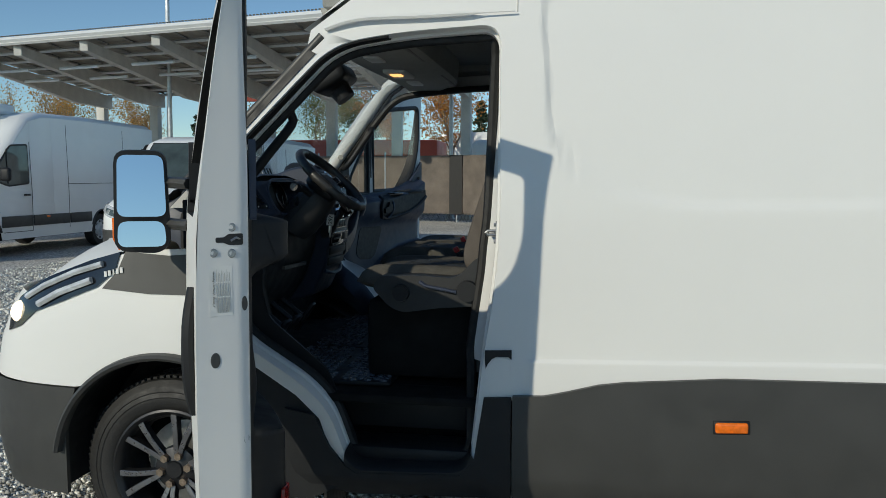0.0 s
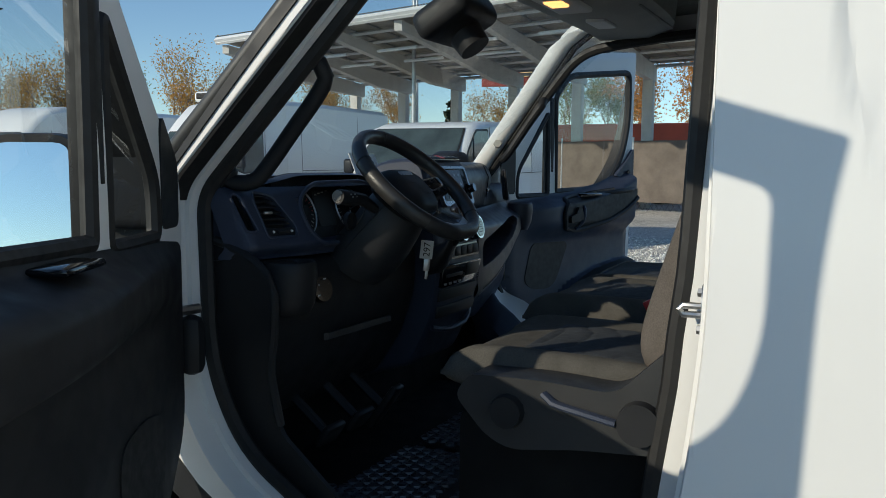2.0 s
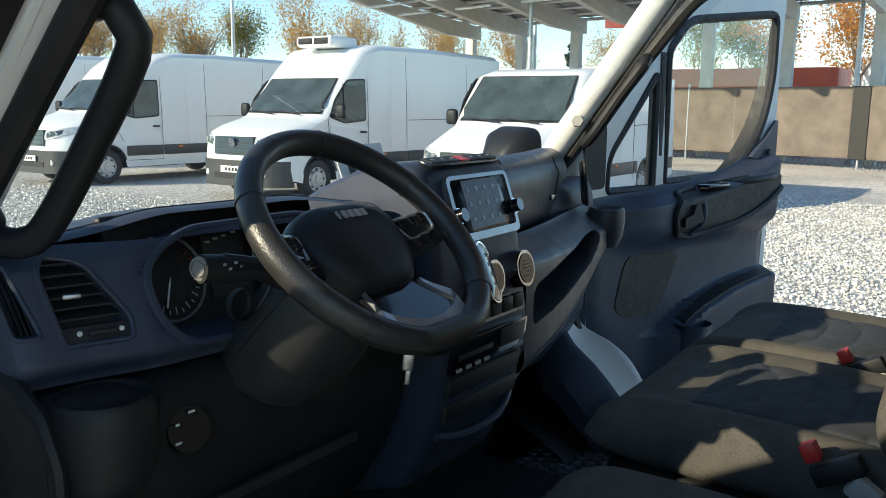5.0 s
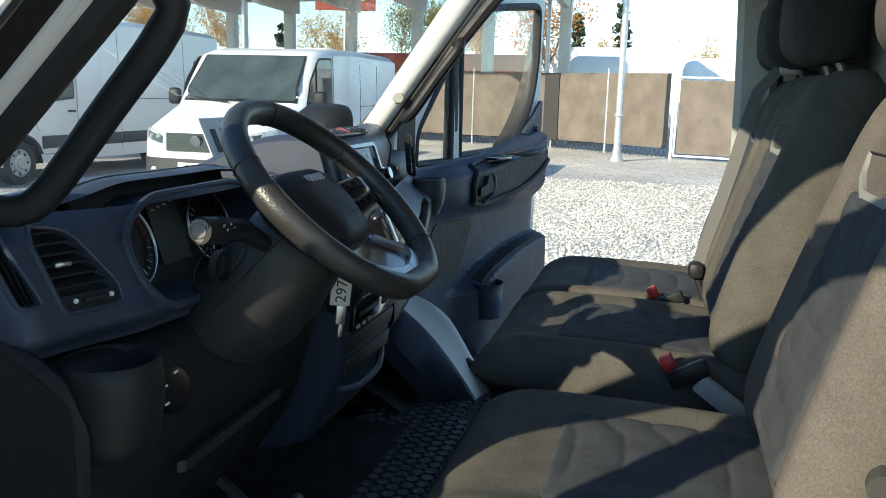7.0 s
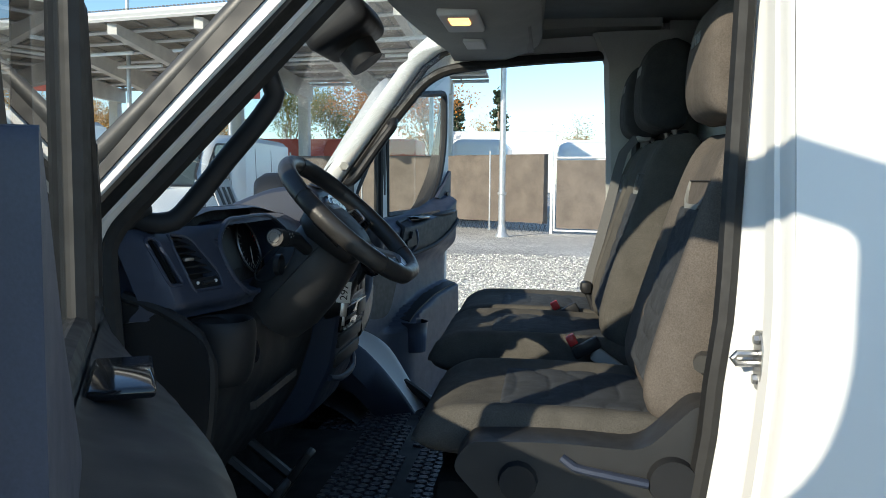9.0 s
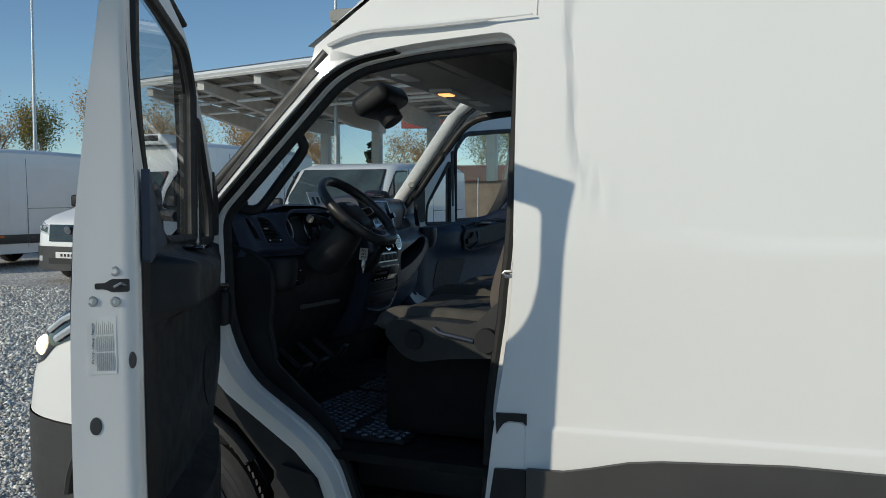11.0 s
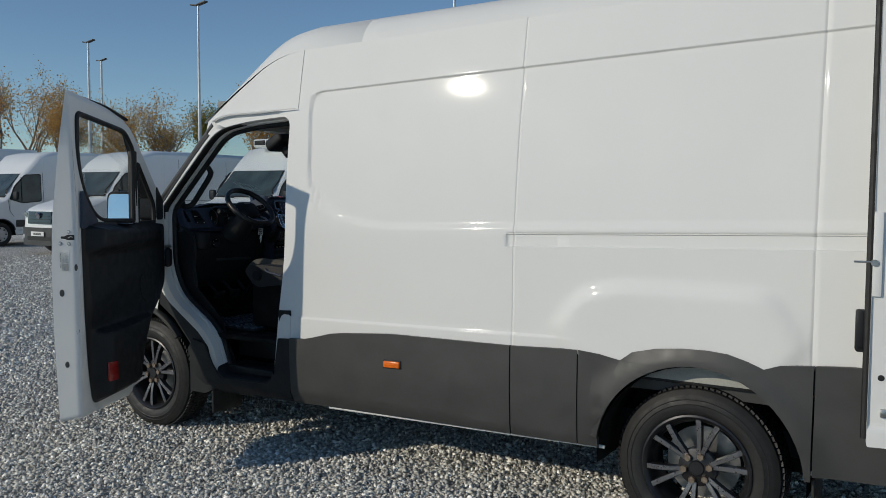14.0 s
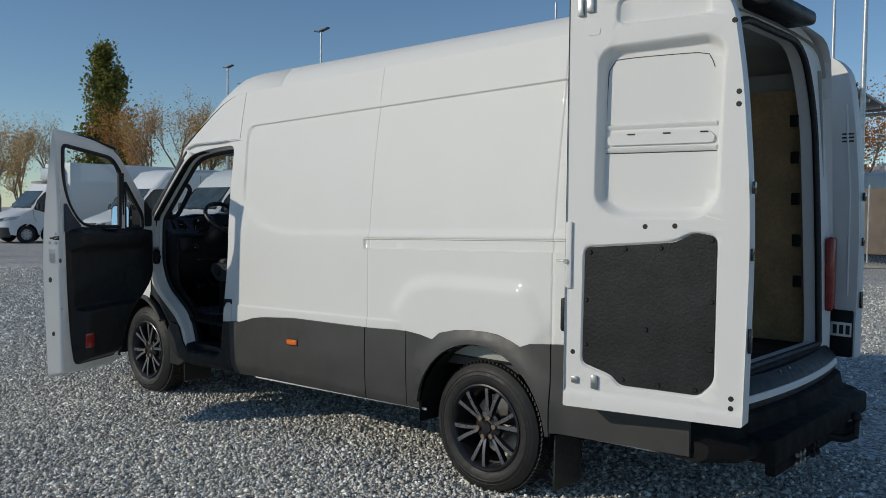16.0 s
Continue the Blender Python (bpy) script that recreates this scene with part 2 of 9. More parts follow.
def cyl(bm, p0, p1, r0, r1=None, seg=16, cap=True):
    r1 = r0 if r1 is None else r1
    u, v = frame_of(Vector(p1) - Vector(p0))
    ang = [2 * math.pi * i / seg for i in range(seg)]
    loft(bm, [[Vector(p) + r * (u * math.cos(a) + v * math.sin(a)) for a in ang] for p, r in ((p0, r0), (p1, r1))], True, cap)


def tube(bm, pts, r, seg=8, closed=False, flat=1.0, radii=None):
    """A tube along a line of points, with a frame carried along it."""
    pts = [Vector(p) for p in pts]
    n = len(pts)
    loops = []
    u = None
    for i in range(n):
        a = pts[i - 1] if (i or closed) else pts[i]
        b = pts[(i + 1) % n] if (i < n - 1 or closed) else pts[i]
        d = (b - a).normalized()
        if u is None:
            u, v = frame_of(d)
        else:
            u = (u - d * u.dot(d)).normalized()
            v = d.cross(u)
        rr = radii[i] if radii else r
        loops.append([pts[i] + rr * (u * math.cos(t) + v * flat * math.sin(t)) for t in (2 * math.pi * k / seg for k in range(seg))])
    if closed:
        loops.append(loops[0])
    loft(bm, loops, True, not closed)


def lathe(bm, profile, m, seg=32):
    """Turns a profile of (radius, height) about the z axis of m."""
    loops = []
    for r, h in profile:
        loops.append([m @ Vector((r * math.cos(a), r * math.sin(a), h)) for a in (2 * math.pi * k / seg for k in range(seg))])
    rows = [[bm.verts.new(p) for p in lp] for lp in loops]
    for a, b in zip(rows, rows[1:]):
        for i in range(seg):
            bm.faces.new((a[i], a[(i + 1) % seg], b[(i + 1) % seg], b[i]))


def smooth_line(pts, step=0.03, closed=False, tension=0.5):
    """Catmull-Rom through 2D or 3D points."""
    P = [Vector(p) for p in pts]
    n = len(P)
    out = []
    for i in range(n if closed else n - 1):
        p0 = P[(i - 1) % n] if (closed or i) else P[i]
        p1, p2 = P[i], P[(i + 1) % n]
        p3 = P[(i + 2) % n] if (closed or i < n - 2) else p2
        k = max(1, int((p2 - p1).length / step))
        for j in range(k):
            t = j / k
            out.append(0.5 * (2 * p1 + (p2 - p0) * t + (2 * p0 - 5 * p1 + 4 * p2 - p3) * t * t + (3 * p1 - p0 - 3 * p2 + p3) * t ** 3))
    if not closed:
        out.append(P[-1])
    return out


def rounded(pts, r, seg=5):
    """Rounds the corners of a closed 2D outline; r is one radius, or one a corner."""
    out = []
    n = len(pts)
    for i in range(n):
        a, p, b = Vector(pts[i - 1]), Vector(pts[i]), Vector(pts[(i + 1) % n])
        rr = r[i] if isinstance(r, (list, tuple)) else r
        da, db = a - p, b - p
        k = min(rr, 0.48 * da.length, 0.48 * db.length)
        if k < 1e-5:
            out.append(p)
            continue
        s, e = p + da.normalized() * k, p + db.normalized() * k
        for j in range(seg + 1):
            t = j / seg
            out.append(s * (1 - t) ** 2 + p * 2 * t * (1 - t) + e * t * t)
    return out


def plate(bm, outline, holes=(), xs=(), zs=(), to=None, thick=0.0, back=None):
    """A sheet from a 2D outline with holes, cut by the lines x = xs and z = zs, mapped to space by to(x, z); with thickness along back."""
    from mathutils.geometry import tessellate_polygon
    loops = [[Vector((p[0], p[1], 0)) for p in outline]] + [[Vector((p[0], p[1], 0)) for p in h] for h in holes]
    flat = [p for lp in loops for p in lp]
    t = bmesh.new()
    vs = [t.verts.new(p) for p in flat]
    for tri in tessellate_polygon(loops):
        if len(set(tri)) == 3:
            try:
                t.faces.new([vs[i] for i in tri])
            except ValueError:
                pass
    bmesh.ops.remove_doubles(t, verts=t.verts, dist=1e-5)
    for axis, cuts in ((0, xs), (1, zs)):
        no = (1, 0, 0) if axis == 0 else (0, 1, 0)
        for c in cuts:
            co = (c, 0, 0) if axis == 0 else (0, c, 0)
            bmesh.ops.bisect_plane(t, geom=t.verts[:] + t.edges[:] + t.faces[:], dist=1e-5, plane_co=co, plane_no=no)
    if thick:
        r = bmesh.ops.duplicate(t, geom=t.verts[:] + t.edges[:] + t.faces[:])
        low = {v for v in r["geom"] if isinstance(v, bmesh.types.BMVert)}
        vm = r["vert_map"]
        edges = [e for e in t.edges if len(e.link_faces) == 1 and e.verts[0] not in low]
        pairs = [(e.verts[0], e.verts[1]) for e in edges]
        for a, b in pairs:
            t.faces.new((a, b, vm[b], vm[a]))
        pos = {v: (to(v.co.x, v.co.y), v in low) for v in t.verts}
    else:
        pos = {v: (to(v.co.x, v.co.y), False) for v in t.verts}
    d = Vector(back if back is not None else (0, 1, 0)) * thick
    for v, (p, isl) in pos.items():
        v.co = Vector(p) + (d if isl else Vector((0, 0, 0)))
    me = bpy.data.meshes.new("tmp")
    t.to_mesh(me)
    t.free()
    bm.from_mesh(me)
    bpy.data.meshes.remove(me)


def span(a, b, step):
    n = max(1, round((b - a) / step))
    return [a + (b - a) * i / n for i in range(n + 1)]


def ss(a, b, x):
    t = min(1.0, max(0.0, (x - a) / (b - a)))
    return t * t * (3 - 2 * t)


def text_part(name, words, size, m, material, parent, depth=0.001, label=""):
    """Built-in lettering as a mesh, standing in the x-y plane of m."""
    cu = bpy.data.curves.new(name, "FONT")
    cu.body, cu.size, cu.extrude, cu.align_x, cu.align_y = words, size, depth, "CENTER", "CENTER"
    tmp = bpy.data.objects.new(name, cu)
    me = bpy.data.meshes.new_from_object(tmp)
    bpy.data.objects.remove(tmp)
    me.materials.clear()
    me.materials.append(M[material])
    ob = new(name, me)
    ob.parent = parent
    ob.matrix_basis = m
    if label:
        ob["label"] = label
    return ob


def axes(o, x, y):
    """A pose with origin o, x axis x, y axis near y."""
    x = Vector(x).normalized()
    z = x.cross(Vector(y)).normalized()
    y = z.cross(x)
    m = Matrix((x, y, z)).transposed().to_4x4()
    m.translation = o
    return m

# ---- ground ----


def gravel_mat(name, base, scale):
    m = bpy.data.materials.new(name)
    m.use_nodes = True
    nt = m.node_tree
    b = nt.nodes["Principled BSDF"]
    b.inputs["Roughness"].default_value = 0.9
    b.inputs["Specular IOR Level"].default_value = 0.25
    tc = nt.nodes.new("ShaderNodeTexCoord")
    vo = nt.nodes.new("ShaderNodeTexVoronoi")
    vo.inputs["Scale"].default_value = scale
    nt.links.new(tc.outputs["Object"], vo.inputs["Vector"])
    sep = nt.nodes.new("ShaderNodeSeparateColor")
    nt.links.new(vo.outputs["Color"], sep.inputs["Color"])
    ramp = nt.nodes.new("ShaderNodeValToRGB")
    e = ramp.color_ramp.elements
    e[0].position, e[0].color = 0.0, (*[c * 0.45 for c in base], 1)
    e[1].position, e[1].color = 1.0, (*[c * 1.9 for c in base], 1)
    nt.links.new(sep.outputs[0], ramp.inputs["Fac"])
    n = nt.nodes.new("ShaderNodeTexNoise")
    n.inputs["Scale"].default_value, n.inputs["Detail"].default_value = 0.35, 6.0
    nt.links.new(tc.outputs["Object"], n.inputs["Vector"])
    r = nt.nodes.new("ShaderNodeMapRange")
    r.inputs["From Min"].default_value, r.inputs["From Max"].default_value = 0.3, 0.7
    r.inputs["To Min"].default_value, r.inputs["To Max"].default_value = 0.8, 1.2
    nt.links.new(n.outputs["Fac"], r.inputs["Value"])
    mul = nt.nodes.new("ShaderNodeMix")
    mul.data_type, mul.blend_type = "RGBA", "MULTIPLY"
    mul.inputs["Factor"].default_value = 1
    nt.links.new(ramp.outputs["Color"], mul.inputs["A"])
    nt.links.new(r.outputs["Result"], mul.inputs["B"])
    nt.links.new(mul.outputs["Result"], b.inputs["Base Color"])
    bp = nt.nodes.new("ShaderNodeBump")
    bp.invert = True
    bp.inputs["Strength"].default_value, bp.inputs["Distance"].default_value = 0.9, 0.5 / scale
    nt.links.new(vo.outputs["Distance"], bp.inputs["Height"])
    nt.links.new(bp.outputs["Normal"], b.inputs["Normal"])
    return m


M["gravel"] = gravel_mat("gravel_ground", (0.46, 0.445, 0.415), 42)
M["stone"] = mat("gravel_stone", (0.88, 0.86, 0.785), 0.8, island=0.66, grain=0.2, gscale=150, tint=(0.45, 0.44, 0.405), spec=0.25)
bm = B()
bmesh.ops.create_grid(bm, x_segments=60, y_segments=60, size=400)
tagged(part("ground", bm, "gravel"), "grey crushed-stone gravel yard", "ground", kind="structure")


def stones(name, x0, x1, y0, y1, count, size, seed):
    rng = np.random.default_rng(seed)
    base = np.array([(1.3, 0, 0), (0, 0.85, 0), (-1.3, 0, 0), (0, -0.85, 0), (0.3, 0.2, 0.75), (-0.3, -0.25, 0.7), (0.1, -0.1, -0.8)], float)
    tri = np.array([(0, 1, 4), (1, 2, 5), (1, 5, 4), (2, 3, 5), (3, 0, 4), (3, 4, 5), (1, 0, 6), (2, 1, 6), (3, 2, 6), (0, 3, 6)])
    s = size * rng.uniform(0.55, 1.35, count)
    p = base[None] * s[:, None, None] * rng.uniform(0.5, 1.3, (count, 7, 3))
    a = rng.uniform(0, 6.283, count)
    ca, sa = np.cos(a)[:, None], np.sin(a)[:, None]
    tl = rng.uniform(-0.7, 0.7, (count, 1))
    x, y, z = p[..., 0], p[..., 1], p[..., 2]
    y, z = y * np.cos(tl) - z * np.sin(tl), y * np.sin(tl) + z * np.cos(tl)
    p = np.stack([x * ca - y * sa, x * sa + y * ca, z], -1)
    # thinning out towards the edge of the patch
    u, v = rng.uniform(-1, 1, count), rng.uniform(-1, 1, count)
    u, v = (np.where(rng.uniform(0, 1, count) < 0.55, a, np.sign(a) * (1 - np.sqrt(1 - np.abs(a)))) for a in (u, v))
    p[..., 0] += ((x0 + x1) / 2 + u * (x1 - x0) / 2 * 1.12)[:, None]
    p[..., 1] += ((y0 + y1) / 2 + v * (y1 - y0) / 2 * 1.12)[:, None]
    p[..., 2] += (s * rng.uniform(0.1, 0.95, count))[:, None]
    me = bpy.data.meshes.new(name)
    nv, nf = count * 7, count * 10
    me.vertices.add(nv)
    me.vertices.foreach_set("co", p.reshape(-1))
    me.loops.add(nf * 3)
    me.loops.foreach_set("vertex_index", (tri[None] + 7 * np.arange(count)[:, None, None]).reshape(-1).astype(np.int32))
    me.polygons.add(nf)
    me.polygons.foreach_set("loop_start", np.arange(0, nf * 3, 3, dtype=np.int32))
    me.update(calc_edges=True)
    me.materials.append(M["stone"])
    return tagged(new(name, me), "loose grey crushed stones of the gravel yard", "gravel", kind="stuff")


stones("gravel_stones", -3.0, 6.4, -2.7, 1.9, 124000, 0.0128, 3)
stones("gravel_stones", -14.0, -3.0, -2.0, 8.0, 44000, 0.019, 4)
stones("gravel_stones", -6.5, 6.0, 3.0, 15.0, 56000, 0.0165, 5)

# ---- the white panel van ----
SLOPE = 0.025
WV, YC = 1.86, 0.93  # width of the body and its middle line
van = thing("panel_van", "white high-roof panel van with grey lower cladding and open doors", "van")


def zz(x, w):
    """Height of the van's level w at x: the body stands a little higher at the rear."""
    return w + SLOPE * (x - 1.4)


def tumble(z):
    return 0.0 if z < 1.3 else 0.07 * ((z - 1.3) / 0.7) ** 1.5


def seg_dist(p, a, b):
    ab = b - a
    t = max(0, min(1, (p - a).dot(ab) / ab.length_squared))
    return (p - a - ab * t).length


PRESS = rounded([(1.342, 2.085), (9.0, 2.14), (9.0, 1.345), (1.82, 1.345), (1.55, 1.412), (1.385, 1.545)], [0.09, 0, 0, 0.25, 0.12, 0.12], 8)


def inside(poly, x, y):
    c = False
    n = len(poly)
    for i in range(n):
        a, b = poly[i], poly[i - 1]
        if (a[1] > y) != (b[1] > y) and x < (b[0] - a[0]) * (y - a[1]) / (b[1] - a[1]) + a[0]:
            c = not c
    return c


def sdist(poly, x, y):
    p = Vector((x, y))
    d = min(seg_dist(p, Vector(poly[i - 1][:2]), Vector(poly[i][:2])) for i in range(len(poly)))
    return d if inside(poly, x, y) else -d


BULGE = rounded([(2.86, 0.88), (3.0, 1.055), (3.2, 1.095), (3.82, 1.078), (3.97, 0.86), (3.6, 0.4), (3.2, 0.4)], 0.06, 4)


def side_to(x, w):
    z = zz(x, w)
    y = tumble(z)
    if x > 1.30:
        d = sdist(PRESS, x, w)
        soft = 0.005 if w > 1.6 or x < 1.5 else 0.022
        y += 0.011 * ss(-soft, soft, d)
        # lower crease, the belt of the wheel arch, the slot of the rail
        y -= 0.007 * ss(0.842, 0.826, w) * ss(1.30, 1.34, x) * ss(3.0, 2.8, x)
        y -= 0.022 * ss(-0.03, 0.05, sdist(BULGE, x, w))
        if x > 2.6:
            y += 0.010 * ss(1.2455, 1.2495, w) * ss(1.3065, 1.3025, w) * ss(2.619, 2.623, x)
            y += 0.006 * ss(1.305, 1.308, w) * ss(1.313, 1.310, w) * ss(2.62, 2.63, x)
        for s in (2.658, 3.975):
            y += 0.0028 * ss(0.004, 0.001, abs(x - s))
    return (x, y, z)


CLADTOP = [(1.262, 0.712), (1.371, 0.717), (1.45, 0.735), (1.55, 0.762), (1.64, 0.775), (1.957, 0.80), (2.661, 0.81), (3.0, 0.826), (3.10, 0.818), (3.20, 0.80),
           (3.255, 0.842), (3.36, 0.868), (3.476, 0.88), (3.58, 0.882), (3.66, 0.875), (3.74, 0.852), (3.80, 0.828), (3.86, 0.85), (3.92, 0.856), (4.105, 0.872), (4.72, 0.886)]
clad_w = [(x, z - SLOPE * (x - 1.4)) for x, z in CLADTOP]


def mirrored(ob_name, bm_fn, material, parent, label="", smooth=35, ahead=0.0):
    """The same piece on both sides of the van; ahead moves the front of the right one forward."""
    a = B()
    bm_fn(a)
    left = part(ob_name, a, material, parent, label, smooth)
    b = B()
    bm_fn(b)
    for v in b.verts:
        v.co.y = WV - v.co.y
        v.co.x -= (ahead + (0.15 * max(0.0, v.co.z - 1.45) if ahead else 0.0)) * ss(1.05, 0.65, v.co.x)
    right = part(ob_name, b, material, parent, label, smooth)
    return left, right


def rear_side(bm):
    out = [(x, w - 0.02) for x, w in clad_w] + [(4.72, 2.335), (1.262, 2.335)]
    xs = span(1.27, 1.55, 0.012) + span(1.55, 2.6, 0.06) + [2.615, 2.621, 2.627, 2.64, 2.65, 2.654, 2.6565, 2.658, 2.6595, 2.662, 2.67] + span(2.7, 3.96, 0.035) + [3.971, 3.9735, 3.975, 3.9765, 3.98] + span(4.0, 4.7, 0.1)
    zs = span(0.76, 1.2, 0.02) + [0.826, 0.83, 0.836, 0.842, 1.24, 1.2455, 1.2475, 1.2495, 1.30, 1.3025, 1.3045, 1.3065, 1.309, 1.312, 1.32] + span(1.33, 1.40, 0.008) + span(1.42, 2.06, 0.04) + span(2.076, 2.118, 0.003) + span(2.13, 2.32, 0.05)
    plate(bm, out, (), xs, zs, side_to)


mirrored("side_panel", rear_side, "white", van, "white pressed-steel side panel", 60)


def roof_section(x):
    """Half section of the roof from the gutter to the crown."""
    z0 = zz(x, 2.335)
    y0 = tumble(z0)
    dz = 0.185 - 0.012 * (x - 1.4)
    prof = [(0, 0), (0.012, 0.03), (0.035, 0.065), (0.08, 0.105), (0.15, 0.128), (0.30, 0.142), (0.55, 0.152), (0.85, 0.155)]
    half = [(y0 + a, z0 + b * dz / 0.155) for a, b in prof]
    return half + [(WV - y, z) for y, z in half[::-1]]


bm = B()
xs = [1.262, 1.66, 1.664, 1.668, 1.672] + span(1.8, 4.55, 0.15) + [4.66, 4.72]
loops = []
for x in xs:
    drop = 0.006 if abs(x - 1.666) < 0.003 else 0.0
    tail = 0.03 * ss(4.6, 4.74, x)
    loops.append([(x, y, z - drop - tail) for y, z in roof_section(x)])
loft(bm, loops, closed=False, cap=False)
part("roof", bm, "white", van, "", 50)


def cab_to(x, z):
    y = tumble(z)
    if x < 0.65:
        y += 0.10 * max(0, (0.65 - x)) ** 2 * ss(1.0, 1.6, z)
    return (x, y, z)


# the sloping front of the high roof, above the windscreen
bm = B()
loops = []
BROW = ((0, 1.0), (0.152, 0.967), (0.281, 0.897), (0.416, 0.779), (0.693, 0.427), (1.0, 0.0))


def brow(t):
    return sum(float(np.interp(min(1, max(0, t + d)), [a for a, _ in BROW], [b for _, b in BROW])) for d in (-0.03, 0, 0.03)) / 3 if 0.01 < t < 0.99 else 1.0 - round(t)


sec = roof_section(1.262)
for k in range(25):
    t = k / 24
    f = brow(t)
    loop = []
    xs_, zs_ = 1.262 + (0.545 - 1.262) * t, 1.955 + (sec[0][1] - 1.955) * f
    ye = cab_to(xs_, zs_)[1] - 0.002 * t
    for y, z in sec:
        c = abs(y - YC) / YC
        xf = 0.545 - 0.10 * (1 - c * c)
        zf = 1.955 + 0.055 * (1 - (c / 0.875) ** 2)
        loop.append((1.262 + (xf - 1.262) * t, YC + (y - YC) * (YC - ye) / (YC - sec[0][0]), zf + (z - zf) * f))
    loops.append(loop)
loft(bm, loops, closed=False, cap=False)
part("front_roof_cap", bm, "white", van, "", 40)

APERTURE = rounded([(0.150, 1.425), (0.625, 1.905), (0.86, 1.942), (1.208, 1.962), (1.220, 1.27), (1.200, 1.05), (1.168, 0.855), (1.12, 0.43), (0.70, 0.415), (0.62, 0.62), (0.53, 0.71), (0.27, 0.872), (0.182, 1.05)],
                   [0.05, 0.10, 0.2, 0.07, 0.3, 0.1, 0.1, 0.07, 0.06, 0.06, 0.08, 0.15, 0.15], 6)


def cab_side(bm):
    out = [(1.262, 0.402)] + [(1.262 + (0.545 - 1.262) * t, 1.955 + (sec[0][1] - 1.955) * brow(t)) for t in span(0, 1, 1 / 24)] + [(0.53, 1.875), (0.175, 1.49), (0.12, 1.42), (0.12, 1.2), (0.135, 1.0), (0.18, 0.90), (0.245, 0.838), (0.50, 0.675), (0.585, 0.595), (0.655, 0.402)]
    plate(bm, out, [[tuple(p) for p in APERTURE]], span(0.0, 1.2, 0.1), span(0.4, 2.3, 0.08), cab_to)
    # return of the door opening
    n = len(APERTURE)
    c = Vector((0.72, 1.2))
    loops = []
    for off, dy in ((0, 0), (0.003, 0.004), (0.006, 0.05), (0.016, 0.053), (0.020, 0.085)):
        lp = []
        for p in APERTURE:
            d = (c - p).normalized() * off
            q = p + d
            a = cab_to(p.x, p.y)
            lp.append((q.x, a[1] + dy, q.y))
        loops.append(lp)
    loft(bm, loops, True, False)


mirrored("cab_side_frame", cab_side, "white", van, "white door frame and pillar", 50, ahead=0.085)


def jamb_x(z):
    """Inner edge of the rear pillar's painted jamb."""
    return float(np.interp(z, (0.45, 0.75, 0.95, 1.12, 1.20, 1.30, 1.45, 1.63, 1.90), (1.06, 1.10, 1.126, 1.150, 1.156, 1.168, 1.177, 1.187, 1.190)))


def rear_jamb(bm):
    rows = []
    for z in span(0.80, 1.90, 0.05):
        xa = float(np.interp(z, (0.43, 0.855, 1.05, 1.27, 1.962), (1.12, 1.168, 1.200, 1.220, 1.208)))
        y0 = tumble(z)
        xj = jamb_x(z)
        rows.append([(xa, y0 + 0.003, z), (xa - 0.006, y0 + 0.05, z), (max(xj + 0.016, xa - 0.014), y0 + 0.105, z), (xj + 0.010, y0 + 0.140, z), (xj, y0 + 0.152, z)])
    loft(bm, rows, False, False)


mirrored("rear_jamb", rear_jamb, "white", van, "white painted door jamb", 50)


def door_seal(bm):
    c = Vector((0.72, 1.2))
    pts = []
    for p in APERTURE:
        q = p + (c - p).normalized() * 0.026
        k = ss(0.95, 1.10, p.x) * ss(0.60, 0.85, p.y)
        pts.append((q.x + (jamb_x(q.y) - 0.010 - q.x) * k, cab_to(p.x, p.y)[1] + 0.088 + (0.158 - 0.088) * k * ss(2.0, 1.8, p.y), q.y))
    tube(bm, pts, 0.017, 8, True)


mirrored("door_seal", door_seal, "seal", van, "black rubber door seal", ahead=0.085)


def weather_strip(bm):
    """The black rubber strip on the return of the windscreen pillar."""
    c = Vector((0.72, 1.2))
    run = [p for p in APERTURE if p.y > 1.40 and p.x < 0.86]
    k = max(range(len(run)), key=lambda i: (run[i] - run[i - 1]).length)
    run = run[k:] + run[:k]
    loops = []
    for off, dy in ((0.0035, 0.003), (0.010, 0.006), (0.013, 0.046), (0.0065, 0.049)):
        loops.append([(q.x, cab_to(p.x, p.y)[1] + dy, q.y) for p in run for q in [p + (c - p).normalized() * off]])
    loft(bm, loops, False, False)


mirrored("weather_strip", weather_strip, "seal", van, "black rubber weather strip", ahead=0.085)


def step_strip(bm):
    """Black plastic over the lower return of the door opening."""
    c = Vector((0.72, 1.2))
    run = [p for p in APERTURE if p.y < 0.56]
    k = max(range(len(run)), key=lambda i: (run[i] - run[i - 1]).length)
    run = run[k:] + run[:k]
    loops = []
    for off, dy in ((-0.03, -0.012), (0.002, -0.010), (0.012, 0.0), (0.022, 0.05), (0.03, 0.10)):
        loops.append([(q.x, cab_to(p.x, p.y)[1] + dy, q.y) for p in run for q in [p + (c - p).normalized() * off]])
    loft(bm, loops, False, False)


mirrored("step_strip", step_strip, "black", van, "black plastic step edge", ahead=0.085)


def pillar_cover(bm):
    plate(bm, [(0.122, 1.42), (0.175, 1.489), (0.53, 1.874), (0.545, 1.884), (0.566, 1.872), (0.53, 1.836), (0.175, 1.467), (0.138, 1.424)], (), span(0.2, 0.5, 0.1), (), lambda x, z: (x, cab_to(x, z)[1] - 0.005, z), 0.006)


mirrored("pillar_cover", pillar_cover, "black", van, "black pillar cover beside the windscreen", ahead=0.085)


